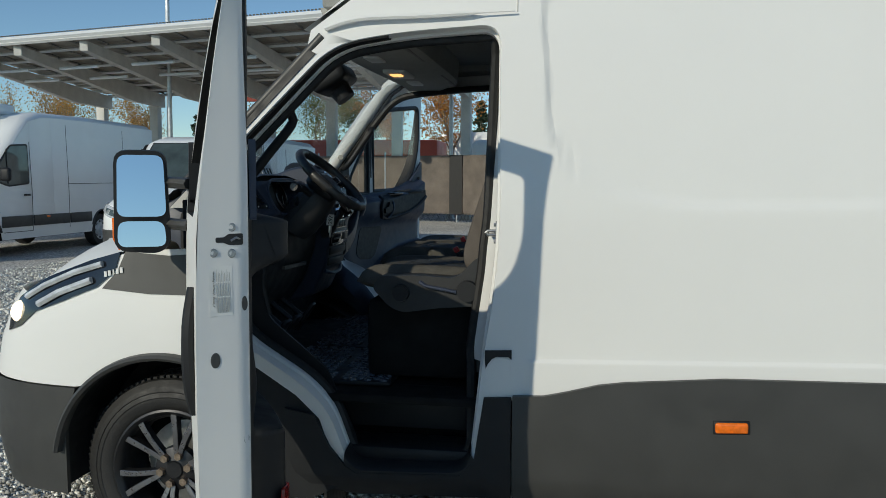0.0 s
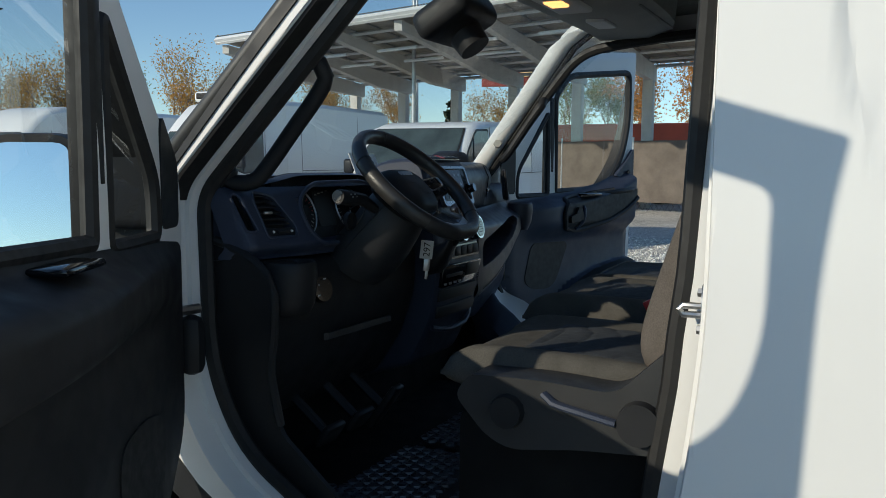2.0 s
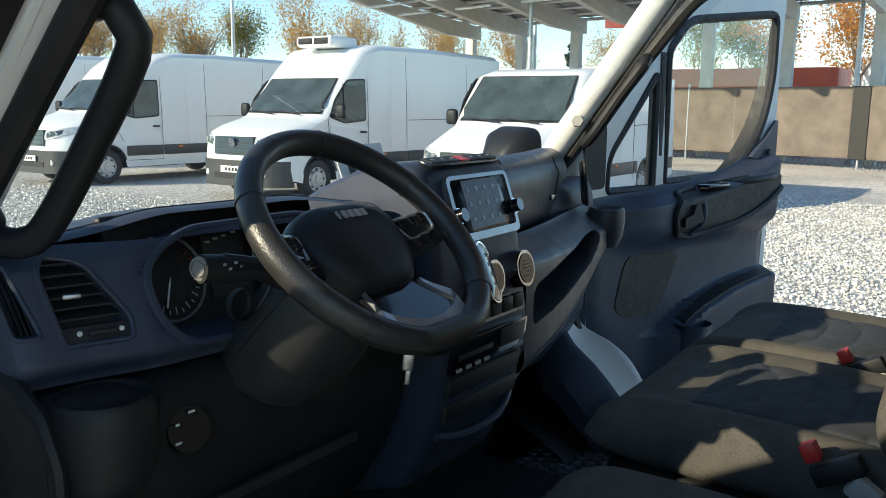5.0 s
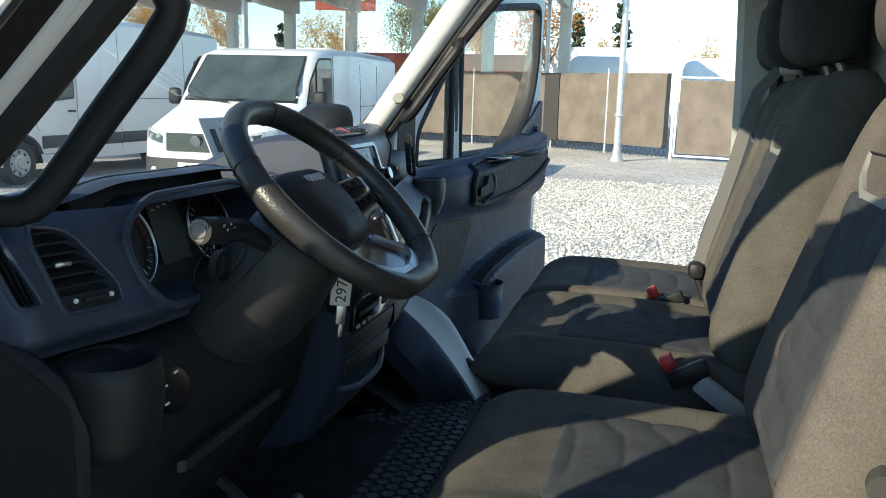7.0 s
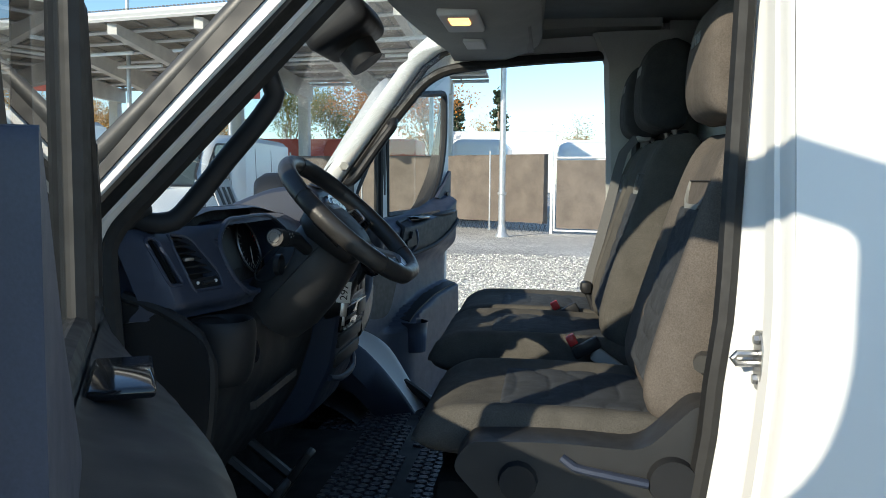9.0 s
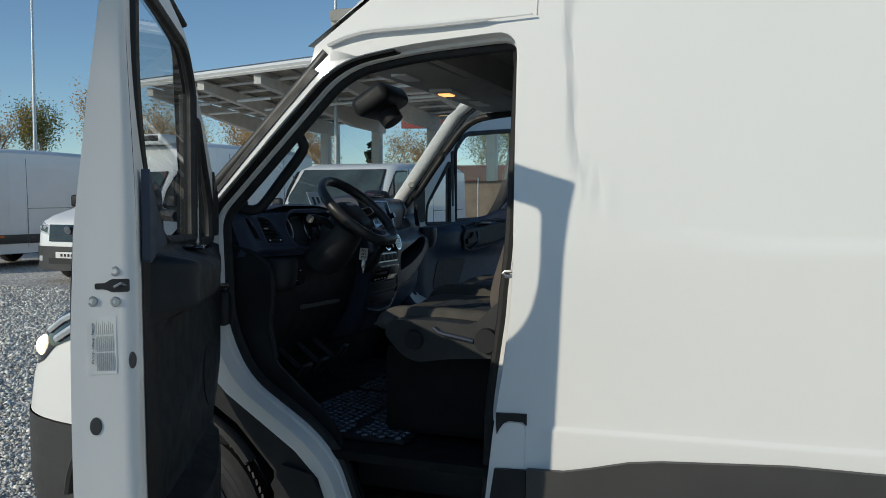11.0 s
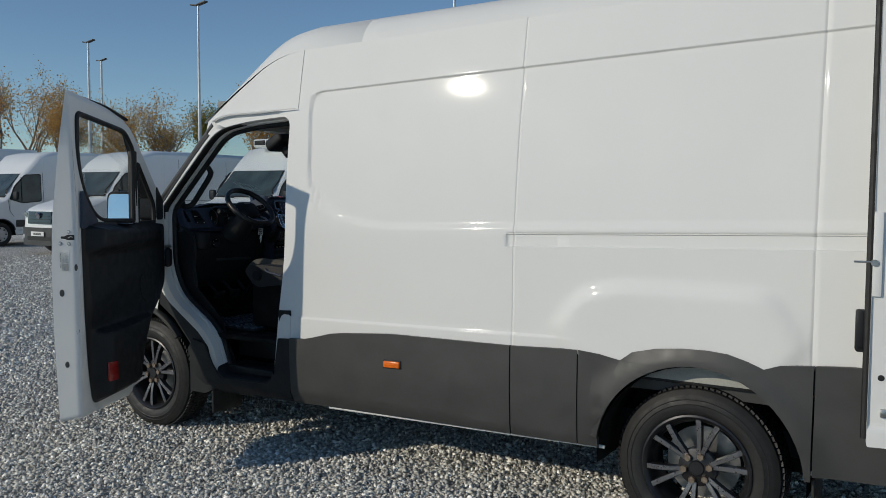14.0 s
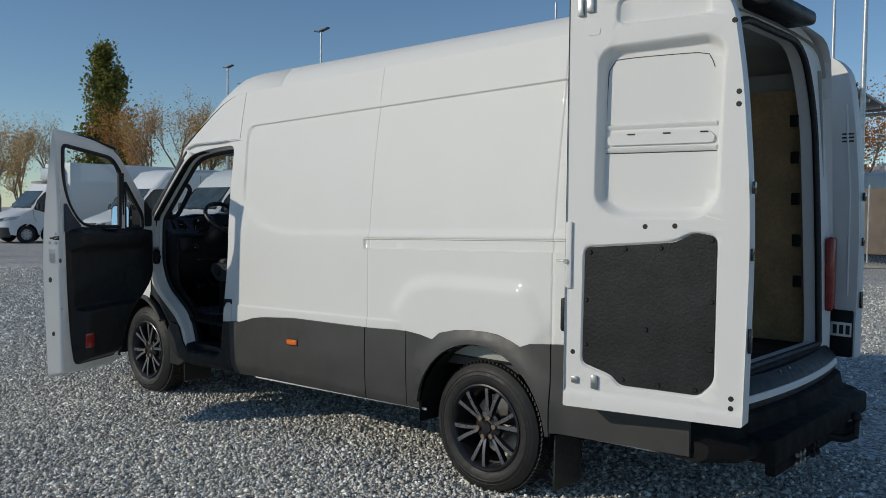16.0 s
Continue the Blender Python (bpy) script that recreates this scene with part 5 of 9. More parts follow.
    for yy, z in ((0.005, 1.328), (-0.036, 1.270), (0.005, 1.268)):
        bm = B()
        x = edge_x(yy, z)
        lathe(bm, [(0.0, 0.0012), (0.0045, 0.0012), (0.005, 0.003), (0.0085, 0.003), (0.0105, 0.0015), (0.011, -0.004)], axes((x, yy, z), (0, 1, 0), (0, 0, 1)), 18)
        part("latch_bolt", bm, "steel", d, "steel latch bolt with star recess")
    bm = B()
    plate(bm, rounded([(-0.030, 1.293), (-0.030, 1.305), (-0.012, 1.305), (0.0, 1.313), (0.032, 1.313), (0.032, 1.287), (0.0, 1.287), (-0.012, 1.293)], 0.004, 3), (), span(-0.03, 0.03, 0.006), (), lambda y, z: (edge_x(y, z) + 0.003, y, z), 0.008, (-1, 0, 0))
    lt = part("latch", bm, "ink", d, "dark latch slot")
    bm = B()
    tube(bm, [(edge_x(0.004, 1.3) + 0.003, 0.004, 1.297), (edge_x(0.016, 1.3) + 0.003, 0.016, 1.304), (edge_x(0.026, 1.3), 0.026, 1.30)], 0.003, 6)
    part("latch_claw", bm, "steel", lt, "bright latch claw")
    for yy, z, ry, rz in ((0.034, 1.150, 0.007, 0.017), (-0.034, 1.022, 0.011, 0.018), (0.034, 0.83, 0.007, 0.017), (-0.02, 0.66, 0.010, 0.016)):
        bm = B()
        loft(bm, [[(edge_x(yy + ry * f * math.cos(a), z) + h, yy + ry * f * math.cos(a), z + rz * f * math.sin(a)) for a in span(0, 6.1, 0.3)] for f, h in ((1.0, -0.002), (1.0, 0.001), (0.8, 0.002), (0.3, 0.0012))], True, True)
        part("rubber_plug", bm, "clad", d, "grey rubber plug")
    bm = B()
    plate(bm, [(-0.046, 1.125), (-0.046, 1.240), (0.006, 1.240), (0.006, 1.125)], (), span(-0.04, 0.0, 0.008), (), lambda y, z: (edge_x(y, z) + 0.0012, y, z), 0.001, (-1, 0, 0))
    part("warning_label", bm, "paper", d, "white warning label with fine print")
    for k in range(9):
        yk = -0.029 + 0.0036 * k
        for z0, z1 in ((1.133, 1.168), (1.171, 1.201), (1.204, 1.232 - 0.004 * (k % 3))):
            bm = B()
            box(bm, (edge_x(yk, 1.18) + 0.0016, yk, (z0 + z1) / 2), (0.0008, 0.0011, z1 - z0), 0)
            part("print_line", bm, "headliner", d)
    text_part("label_heading", "Warning - Achtung - Atención", 0.0066, axes((edge_x(-0.036, 1.19) + 0.0022, -0.036, 1.187), (0, 0, 1), (0, -1, 0)), "ink", d, 0.0002)
    bm = B()
    pts = smooth_line([(0.93, -0.075, 0.86), (0.955, -0.09, 0.95), (0.955, -0.09, 1.08), (0.93, -0.075, 1.17)], 0.03)
    tube(bm, pts, 0.016, 8, False, 0.8)
    part("outside_handle", bm, "black", d, "black outside door handle")
    # check strap
    bm = B()
    tube(bm, [(0.02, 0.03, 1.19), (-0.02, 0.06, 1.19)], 0.010, 8)
    part("check_strap", bm, "steel", d)
    bm = B()
    box(bm, (0.0, 0.05, 1.12), (0.05, 0.05, 0.12), 0.02)
    part("hinge", bm, "black", d)
    return d


HINGE_L = pose(0.19, -0.02, 0, 0, 0, -62.7)
HINGE_R = pose(0.073, 1.797, 0, 0, 0, 74.3) @ Matrix.Diagonal((1, -1, 1, 1))


def wing_mirror(m):
    bm = B()
    c = Vector((0.07, -0.215, 1.365))
    rows = []
    for t, s in ((0.0, 1.0), (0.25, 1.02), (0.6, 0.92), (0.9, 0.6), (1.0, 0.3)):
        lp = []
        for p in rounded([(-0.090, -0.17), (-0.086, 0.165), (0.08, 0.165), (0.090, -0.15), (0.05, -0.18)], 0.045, 4):
            lp.append(c + Vector((0, p.x * s, p.y * s)) + Vector((-0.13 * t, 0, 0)))
        rows.append(lp)
    loft(bm, rows, True, True)
    mi = part("wing_mirror", bm, "black", van, "black wing mirror with two glasses", 35, m)
    for z0, z1 in ((-0.055, 0.15), (-0.155, -0.07)):
        bm = B()
        plate(bm, rounded([(-0.078, z0), (-0.075, z1), (0.07, z1), (0.078, z0)], 0.03, 4), (), (), (), lambda y, z: c + Vector((0.016 - 0.085 * z, y, z)), 0.02, (-1, 0, 0))
        part("mirror_glass", bm, "mirror", mi, "reflecting mirror glass")
    bm = B()
    tube(bm, [c + Vector((-0.02, -0.088, -0.06)), c + Vector((-0.02, -0.087, -0.13)), c + Vector((-0.025, -0.07, -0.165))], 0.008, 8)
    part("indicator", bm, "amber", mi, "dull orange indicator in the housing's edge")
    for z in (0.06, -0.08):
        bm = B()
        tube(bm, [c + Vector((-0.05, 0.07, z)), Vector((0.12, -0.06, 1.36 + z))], 0.028, 8, False, 0.7)
        part("arm", bm, "clad", mi, "grey mirror arm")


cab_door(HINGE_L, True)
wing_mirror(HINGE_L)
cab_door(HINGE_R, False)
wing_mirror(HINGE_R)

# ---- cab interior ----
bm = B()
box(bm, (0.75, YC, 0.655), (1.42, WV - 0.14, 0.03), 0.004)
box(bm, (0.06, YC, 1.0), (0.03, WV - 0.16, 0.72), 0.004)
part("cab_floor", bm, "under", van, "black cab floor and firewall")
mats = thing("floor_mat", "black rubber floor mat with hexagon relief on the cab floor", "floor mat")
for y0, y1 in ((0.18, 0.78), (0.80, 1.79)):
    bm = B()
    box(bm, (0.47, (y0 + y1) / 2, 0.682), (0.66, y1 - y0, 0.018), 0.006)
    part("rubber_sheet", bm, "black", mats)
bm = B()
for j in range(21):
    for i in range(46):
        x, y = 0.165 + 0.0303 * j, 0.20 + 0.035 * i + (0.0175 if j % 2 else 0)
        if y < 1.77 and abs(y - 0.79) > 0.026 and abs(x - 0.47 + 0.10 * (y - 1.4)) > 0.02:
            cyl(bm, (x, y, 0.690), (x, y, 0.6975), 0.0178, 0.0150, 6)
# paler and bluer than the sheet: the glint is put into the colour
hx = part("hexagon_relief", bm, mat("glinting_mat_rubber", (0.085, 0.092, 0.108), 0.28, vary=0.1, vscale=20), mats, "", 20)
hx["kind"] = "stuff"
for y in (0.33, 0.46, 0.58):
    bm = B()
    box(bm, (0.34, y, 0.86), (0.02, 0.075 if y != 0.58 else 0.05, 0.06 if y != 0.58 else 0.14), 0.008, 2, pose(0, 0, 0, 0, 35, 0))
    tube(bm, [(0.33, y, 0.86), (0.15, y, 1.0)], 0.012, 6)
    part("pedal", bm, "black", van, "black pedal with bright edge")

bm = B()
plate(bm, rounded([(0.02, 0.66), (0.02, 1.32), (0.20, 1.318), (0.262, 1.298), (0.325, 1.262), (0.345, 1.235), (0.344, 1.15), (0.335, 1.05), (0.36, 0.93), (0.58, 0.75), (0.70, 0.48), (0.60, 0.45), (0.3, 0.5)], 0.03, 3), (), (), (), lambda x, z: (x, 0.113, z), 0.012)
kp = part("kick_panel", bm, "black", van, "black footwell side panel")
bm = B()
plate(bm, rounded([(0.02, 1.20), (0.02, 1.40), (0.16, 1.41), (0.235, 1.40), (0.262, 1.32), (0.275, 1.20)], 0.02, 3), (), (), (), lambda x, z: (x, 0.127, z), 0.02)
part("dash_end_cap", bm, "dash", van, "blue-black end cap of the dashboard")
bm = B()
tube(bm, smooth_line([(0.20, 0.116, 1.318), (0.262, 0.118, 1.298), (0.325, 0.122, 1.258), (0.345, 0.124, 1.21), (0.342, 0.124, 1.12), (0.335, 0.122, 1.05), (0.36, 0.12, 0.94)], 0.03), 0.010, 8)
part("panel_edge", bm, "black", kp)
bm = B()
plate(bm, rounded([(0.02, 0.66), (0.02, 1.36), (0.13, 1.36), (0.15, 1.2), (0.10, 1.02), (0.16, 0.90), (0.24, 0.80), (0.24, 0.66)], 0.03, 3), (), (), (), lambda x, z: (x, WV - 0.113, z), 0.012, (0, -1, 0))
part("kick_panel", bm, "dash", van, "black footwell side panel")
# moulded foot of the passenger-side pillar, sweeping down to the mat
SWEEP_OUT = smooth_line([(0.13, 1.79, 1.03), (0.18, 1.79, 0.98), (0.25, 1.79, 0.955), (0.315, 1.79, 0.912), (0.36, 1.79, 0.85), (0.39, 1.79, 0.80), (0.43, 1.79, 0.735), (0.47, 1.79, 0.66)], 0.03)
SWEEP_IN = smooth_line([(0.15, 1.70, 1.01), (0.185, 1.70, 0.955), (0.24, 1.70, 0.915), (0.31, 1.70, 0.848), (0.36, 1.70, 0.788), (0.40, 1.70, 0.735), (0.43, 1.70, 0.69), (0.45, 1.70, 0.65)], 0.03)


def along(line, u):
    f = u * (len(line) - 1)
    k = min(int(f), len(line) - 2)
    return Vector(line[k]).lerp(Vector(line[k + 1]), f - k)


bm = B()
rows = []
for u in span(0, 1, 0.04):
    a, b = along(SWEEP_OUT, u), along(SWEEP_IN, u)
    d = (b - a)
    up = Vector((0.5, 0.0, 0.86))
    rows.append([a - up * 0.03, a, a + d * 0.10 + up * 0.006, a + d * 0.22 + up * 0.002, a + d * 0.6 - up * 0.004, b, b - up * 0.03])
loft(bm, rows, True, True)
part("sill_jamb", bm, "white", van, "white painted sill sweeping down beside the passenger footwell", 50)
bm = B()
loops = []
for u in span(0, 1, 0.08):
    b = along(SWEEP_IN, u)
    w = 0.05 + 0.05 * math.sin(math.pi * min(1, u * 1.2))
    loops.append([tuple(b + Vector((0, 0.012, -0.03))), tuple(b + Vector((0.004, -0.004, 0.004))), tuple(b + Vector((0.0, -0.02, 0.002))), tuple(b + Vector((-0.03, -w, -0.05))), tuple(b + Vector((-0.06, -w, -0.09)))])
loft(bm, loops, True, True)
part("pillar_foot_cover", bm, "dash", van, "blue-black pillar foot cover", 50)


mirrored("entry_step", lambda bm: box(bm, (0.92, 0.15, 0.46), (0.55, 0.18, 0.05), 0.01), "black", van, "black entry step")
mirrored("step_riser", lambda bm: box(bm, (0.92, 0.24, 0.56), (0.62, 0.02, 0.22), 0.004), "black", van)
mirrored("pillar_foot_trim", lambda bm: box(bm, (1.22, 0.19, 0.85), (0.03, 0.14, 0.9), 0.01), "black", van)


def a_pillar(bm, section):
    loops = []
    for z in (1.33, 1.45, 1.575, 1.70, 1.82, 1.93):
        x0 = 0.15 + (z - 1.425) / 1.011
        loops.append([(x0 + a, b, z) for a, b in section])
    loft(bm, loops, True, True)


bm = B()
a_pillar(bm, ((0.022, 0.098), (0.018, 0.125), (-0.006, 0.168), (-0.032, 0.176), (-0.075, 0.12), (-0.06, 0.085)))
part("pillar_trim", bm, "trim", van, "pale grey windscreen pillar trim", 50)
PILLAR = [(0.148 + 0.72 * (z - 1.467), z) for z in (1.33, 1.45, 1.575, 1.70, 1.82, 1.90)] + [(0.52, 1.945), (0.62, 1.975)]
bm = B()
loft(bm, [[(x - 0.010, 1.745, z), (x - 0.014, 1.715, z), (x - 0.022, 1.700, z), (x - 0.036, 1.691, z), (x - 0.072, 1.684, z), (x - 0.084, 1.690, z), (x - 0.090, 1.72, z), (x - 0.06, 1.775, z)] for x, z in PILLAR], True, True)
part("pillar_trim", bm, "trim", van, "pale grey windscreen pillar trim", 50)
bm = B()
tube(bm, smooth_line([(x - 0.002, 1.728, z) for x, z in PILLAR], 0.05), 0.0125, 8)
part("pillar_seal", bm, "seal", van, "black rubber seal along the pillar")


def grab(bm):
    pts = smooth_line([(0.195, 0.135, 1.452), (0.235, 0.145, 1.438), (0.268, 0.16, 1.442), (0.295, 0.17, 1.470), (0.355, 0.178, 1.545), (0.415, 0.18, 1.615), (0.438, 0.178, 1.652), (0.432, 0.165, 1.678), (0.395, 0.135, 1.685)], 0.015)
    tube(bm, pts, 0.0175, 12)
    for x, y, z in ((0.205, 0.135, 1.452), (0.40, 0.135, 1.682)):
        box(bm, (x, y, z), (0.07, 0.035, 0.045), 0.014, 3, pose(0, 0, 0, 0, -43, 0))


bm = B()
grab(bm)
part("grab_handle", bm, "black", van, "black grab handle on the pillar")
bm = B()
tube(bm, smooth_line([(0.185, 1.725, 1.50), (0.205, 1.70, 1.505), (0.225, 1.69, 1.522), (0.30, 1.685, 1.625), (0.352, 1.69, 1.695), (0.352, 1.705, 1.712), (0.335, 1.725, 1.71)], 0.02), 0.015, 10)
part("grab_handle", bm, "black", van, "black grab handle on the pillar")


def b_pillar(bm):
    loops = []
    for z, x0, y in ((0.75, 1.06, 0.12), (1.2, 1.085, 0.12), (1.6, 1.075, 0.135), (1.9, 1.06, 0.15), (2.0, 1.02, 0.16)):
        loops.append([(x0 + 0.09, y - 0.02, z), (x0, y, z), (x0 + 0.015, y + 0.03, z), (x0 + 0.20, y + 0.06, z), (1.30, y + 0.06, z), (1.30, y - 0.02, z)])
    loft(bm, loops, True, True)


def left_pillar(bm):
    loops = []
    for z in (0.75, 1.0, 1.15, 1.3, 1.45, 1.6, 1.75, 1.9, 2.0):
        x0, y = jamb_x(z), 0.152 + tumble(z)
        loops.append([(x0 + 0.05, y - 0.01, z), (x0 - 0.002, y, z), (x0 - 0.014, y + 0.012, z), (x0 - 0.010, y + 0.026, z), (x0 + 0.10, y + 0.06, z), (1.30, y + 0.06, z), (1.30, y - 0.01, z)])
    loft(bm, loops, True, True)


bm = B()
left_pillar(bm)
part("door_pillar_trim", bm, "clad", van, "dark grey door pillar trim", 50)
bm = B()
b_pillar(bm)
for v in bm.verts:
    v.co.y = WV - v.co.y
part("door_pillar_trim", bm, "headliner", van, "grey door pillar trim", 50)
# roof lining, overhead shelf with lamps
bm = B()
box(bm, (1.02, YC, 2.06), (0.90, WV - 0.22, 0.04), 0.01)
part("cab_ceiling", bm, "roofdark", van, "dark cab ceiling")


def roof_rail(bm):
    loops = []
    for x, y, z in ((0.56, 0.16, 1.95), (0.75, 0.15, 2.015), (1.0, 0.145, 2.03), (1.24, 0.145, 2.03)):
        loops.append([(x, y - 0.03, z - 0.03), (x, y + 0.06, z - 0.015), (x, y + 0.09, z + 0.06), (x, y - 0.03, z + 0.06)])
    loft(bm, loops, True, True)


mirrored("roof_side_trim", roof_rail, "headliner", van)
bm = B()
loops = []
for y in span(0.16, WV - 0.16, 0.14):
    c = abs(y - YC) / (YC - 0.16)
    e = 0.05 * c ** 6
    loops.append([(0.48 + 0.10 * c * c, y, 1.955 - 0.035 * c * c), (0.56, y, 1.925 - e * 0.2), (0.78 - e, y, 1.915), (0.86 - e, y, 1.94), (0.87 - e, y, 2.05), (0.55, y, 2.05)])
loft(bm, loops, True, True)
oc = part("overhead_shelf", bm, "headliner", van, "grey overhead shelf", 50)
for y, w in ((0.52, 0.14), (1.36, 0.14)):
    bm = B()
    box(bm, (0.66, y, 1.917), (0.06, w, 0.012), 0.003)
    part("vanity_label", bm, "paper", oc, "pale label on the shelf")
bm = B()
box(bm, (0.66, 0.98, 1.915), (0.10, 0.24, 0.02), 0.008, 3)
part("dome_light", bm, "trim", oc, "dome light with one lit lamp")
bm = B()
box(bm, (0.66, 0.93, 1.904), (0.05, 0.07, 0.01), 0.004)
part("lit_lens", bm, "lamp", oc, "warm lit lens")
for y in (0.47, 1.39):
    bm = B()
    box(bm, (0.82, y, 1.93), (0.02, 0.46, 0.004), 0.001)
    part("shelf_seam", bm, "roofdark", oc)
bm = B()
box(bm, (0.37, 0.92, 1.885), (0.17, 0.24, 0.085), 0.03, 4, pose(0, 0, 0, 0, -30, 0))
cyl(bm, (0.40, 0.92, 1.84), (0.43, 0.92, 1.80), 0.05, 0.045, 16)
part("sensor_housing", bm, "black", van, "black camera housing at the windscreen top")

bm = B()
cyl(bm, (0.178, 1.692, 1.556), (0.183, 1.680, 1.558), 0.017, 0.015, 6)
part("pillar_cap", bm, "headliner", van, "small grey hexagon cap on the pillar trim")

# ---- dashboard ----


def dash_block(y0, y1, prof, name, label, inset=0.012, parent=None, material="dash", off=None):
    """A moulded dashboard block from a side profile of (x, z), rounded at its ends; off(y) moves it back along its width."""
    line = [(p.x, p.y) for p in rounded(prof, 0.03, 4)]
    cx = sum(p[0] for p in line) / len(line)
    cz = sum(p[1] for p in line) / len(line)
    bm = B()
    loops = []
    mids = [(y, 1.0) for y in span(y0 + inset, y1 - inset, 0.06)]
    for y, s in [(y0, 0.95), (y0 + inset * 0.3, 0.98)] + mids + [(y1 - inset * 0.3, 0.98), (y1, 0.95)]:
        o = off(y) if off else 0.0
        loops.append([(cx + (x - cx) * s + (o if x > 0.1 else 0), y, cz + (z - cz) * s) for x, z in line])
    loft(bm, loops, True, True)
    return part(name, bm, material, parent, label, 35)


def recede(y):
    return 0.03 - 0.135 * max(0.0, (y - 1.06) / 0.62) ** 1.7


db = thing("dashboard", "blue-black moulded dashboard with instruments, vents and screen", "dashboard")
dash_block(0.13, WV - 0.13, [(-0.22, 1.23), (-0.05, 1.35), (0.14, 1.41), (0.20, 1.412), (0.22, 1.36), (0.21, 1.25), (0.20, 1.05), (0.12, 0.90), (0.06, 0.90), (0.0, 1.2)], "body", "", parent=db, off=lambda y: -0.05 if y < 0.72 else 0.0)
# driver side: one moulded fascia with two vents and the opening of the instruments
PLAN = ((0.108, 0.20), (0.114, 0.240), (0.122, 0.257), (0.135, 0.265), (0.155, 0.270), (0.185, 0.276), (0.235, 0.292), (0.27, 0.304), (0.45, 0.322), (0.72, 0.322))


def fas_top(y):
    return 1.428 + 0.024 * ss(0.17, 0.36, y) * ss(0.76, 0.54, y)


def fascia(y, z):
    x = float(np.interp(y, [a for a, _ in PLAN], [b for _, b in PLAN])) + 0.42 * (1.38 - z)
    zt = fas_top(y)
    x -= 0.028 * ss(zt - 0.028, zt + 0.004, z) ** 1.5 + 0.03 * ss(1.312, 1.278, z) ** 1.5
    return (x, y, z)


V1 = rounded([(0.125, 1.336), (0.119, 1.412), (0.134, 1.416), (0.152, 1.336)], 0.008, 4)
V2 = rounded([(0.172, 1.322), (0.163, 1.405), (0.178, 1.418), (0.212, 1.412), (0.248, 1.345), (0.244, 1.322)], [0.008, 0.01, 0.008, 0.02, 0.012, 0.008], 5)
VC = rounded([(0.278, 1.335), (0.272, 1.395), (0.335, 1.434), (0.56, 1.436), (0.635, 1.39), (0.635, 1.30), (0.31, 1.30)], [0.03, 0.03, 0.035, 0.04, 0.03, 0.02, 0.03], 6)
fas_out = [(y, 1.278) for y in span(0.108, 0.74, 0.03)] + [(y, fas_top(y)) for y in span(0.74, 0.108, 0.02)]
bm = B()
plate(bm, fas_out, [[tuple(p) for p in h] for h in (V1, V2, VC)], span(0.11, 0.27, 0.006)[1:-1] + span(0.29, 0.72, 0.03), span(1.282, 1.46, 0.006), fascia)
for hole, depth in ((V1, 0.03), (V2, 0.035), (VC, 0.10)):
    loops = []
    c = sum(hole, Vector((0, 0))) / len(hole)
    for f, d in ((0.0, 0.0), (0.03, 0.004), (0.06, 0.012), (0.08, depth)):
        loops.append([(fascia(p.x, p.y)[0] - d, p.x + (c.x - p.x) * f, p.y + (c.y - p.y) * f) for p in hole])
    loft(bm, loops, True, False)
rows = []
for y in span(0.108, 0.74, 0.02):
    xt, _, zt = fascia(y, fas_top(y))
    e = 0.10 * ss(0.16, 0.10, y)
    rows.append([(xt, y, zt), (xt - 0.012, y, zt + 0.0035), (xt - 0.03, y, zt + 0.004), (xt - 0.10, y, zt * 0.8 + 0.2 * 1.43), (0.12, y, zt * 0.3 + 0.7 * 1.43), (0.0, y, 1.395), (-0.20 + e, y, 1.25 + 0.6 * e)])
loft(bm, rows, False, False)
rows = []
for y in span(0.108, 0.74, 0.03):
    xb = fascia(y, 1.278)[0]
    rows.append([(xb, y, 1.278), (xb - 0.02, y, 1.274), (0.10, y, 1.272)])
loft(bm, rows, False, False)
part("driver_fascia", bm, "dash", db, "smooth blue-black driver fascia", 45)
for hole, r in ((V1, 0.0035), (V2, 0.0035), (VC, 0.0055)):
    bm = B()
    tube(bm, [(fascia(p.x, p.y)[0] - 0.0015, p.x, p.y) for p in hole], r, 8, True)
    part("bezel", bm, "dash", db, "rounded rim of the opening")
bm = B()
tube(bm, [(fascia(y, fas_top(y))[0] - 0.032, y, fas_top(y) + 0.0042) for y in span(0.15, 0.72, 0.02)], 0.0012, 4)
part("pad_seam", bm, "clad", db, "thin seam along the dashboard's top pad")


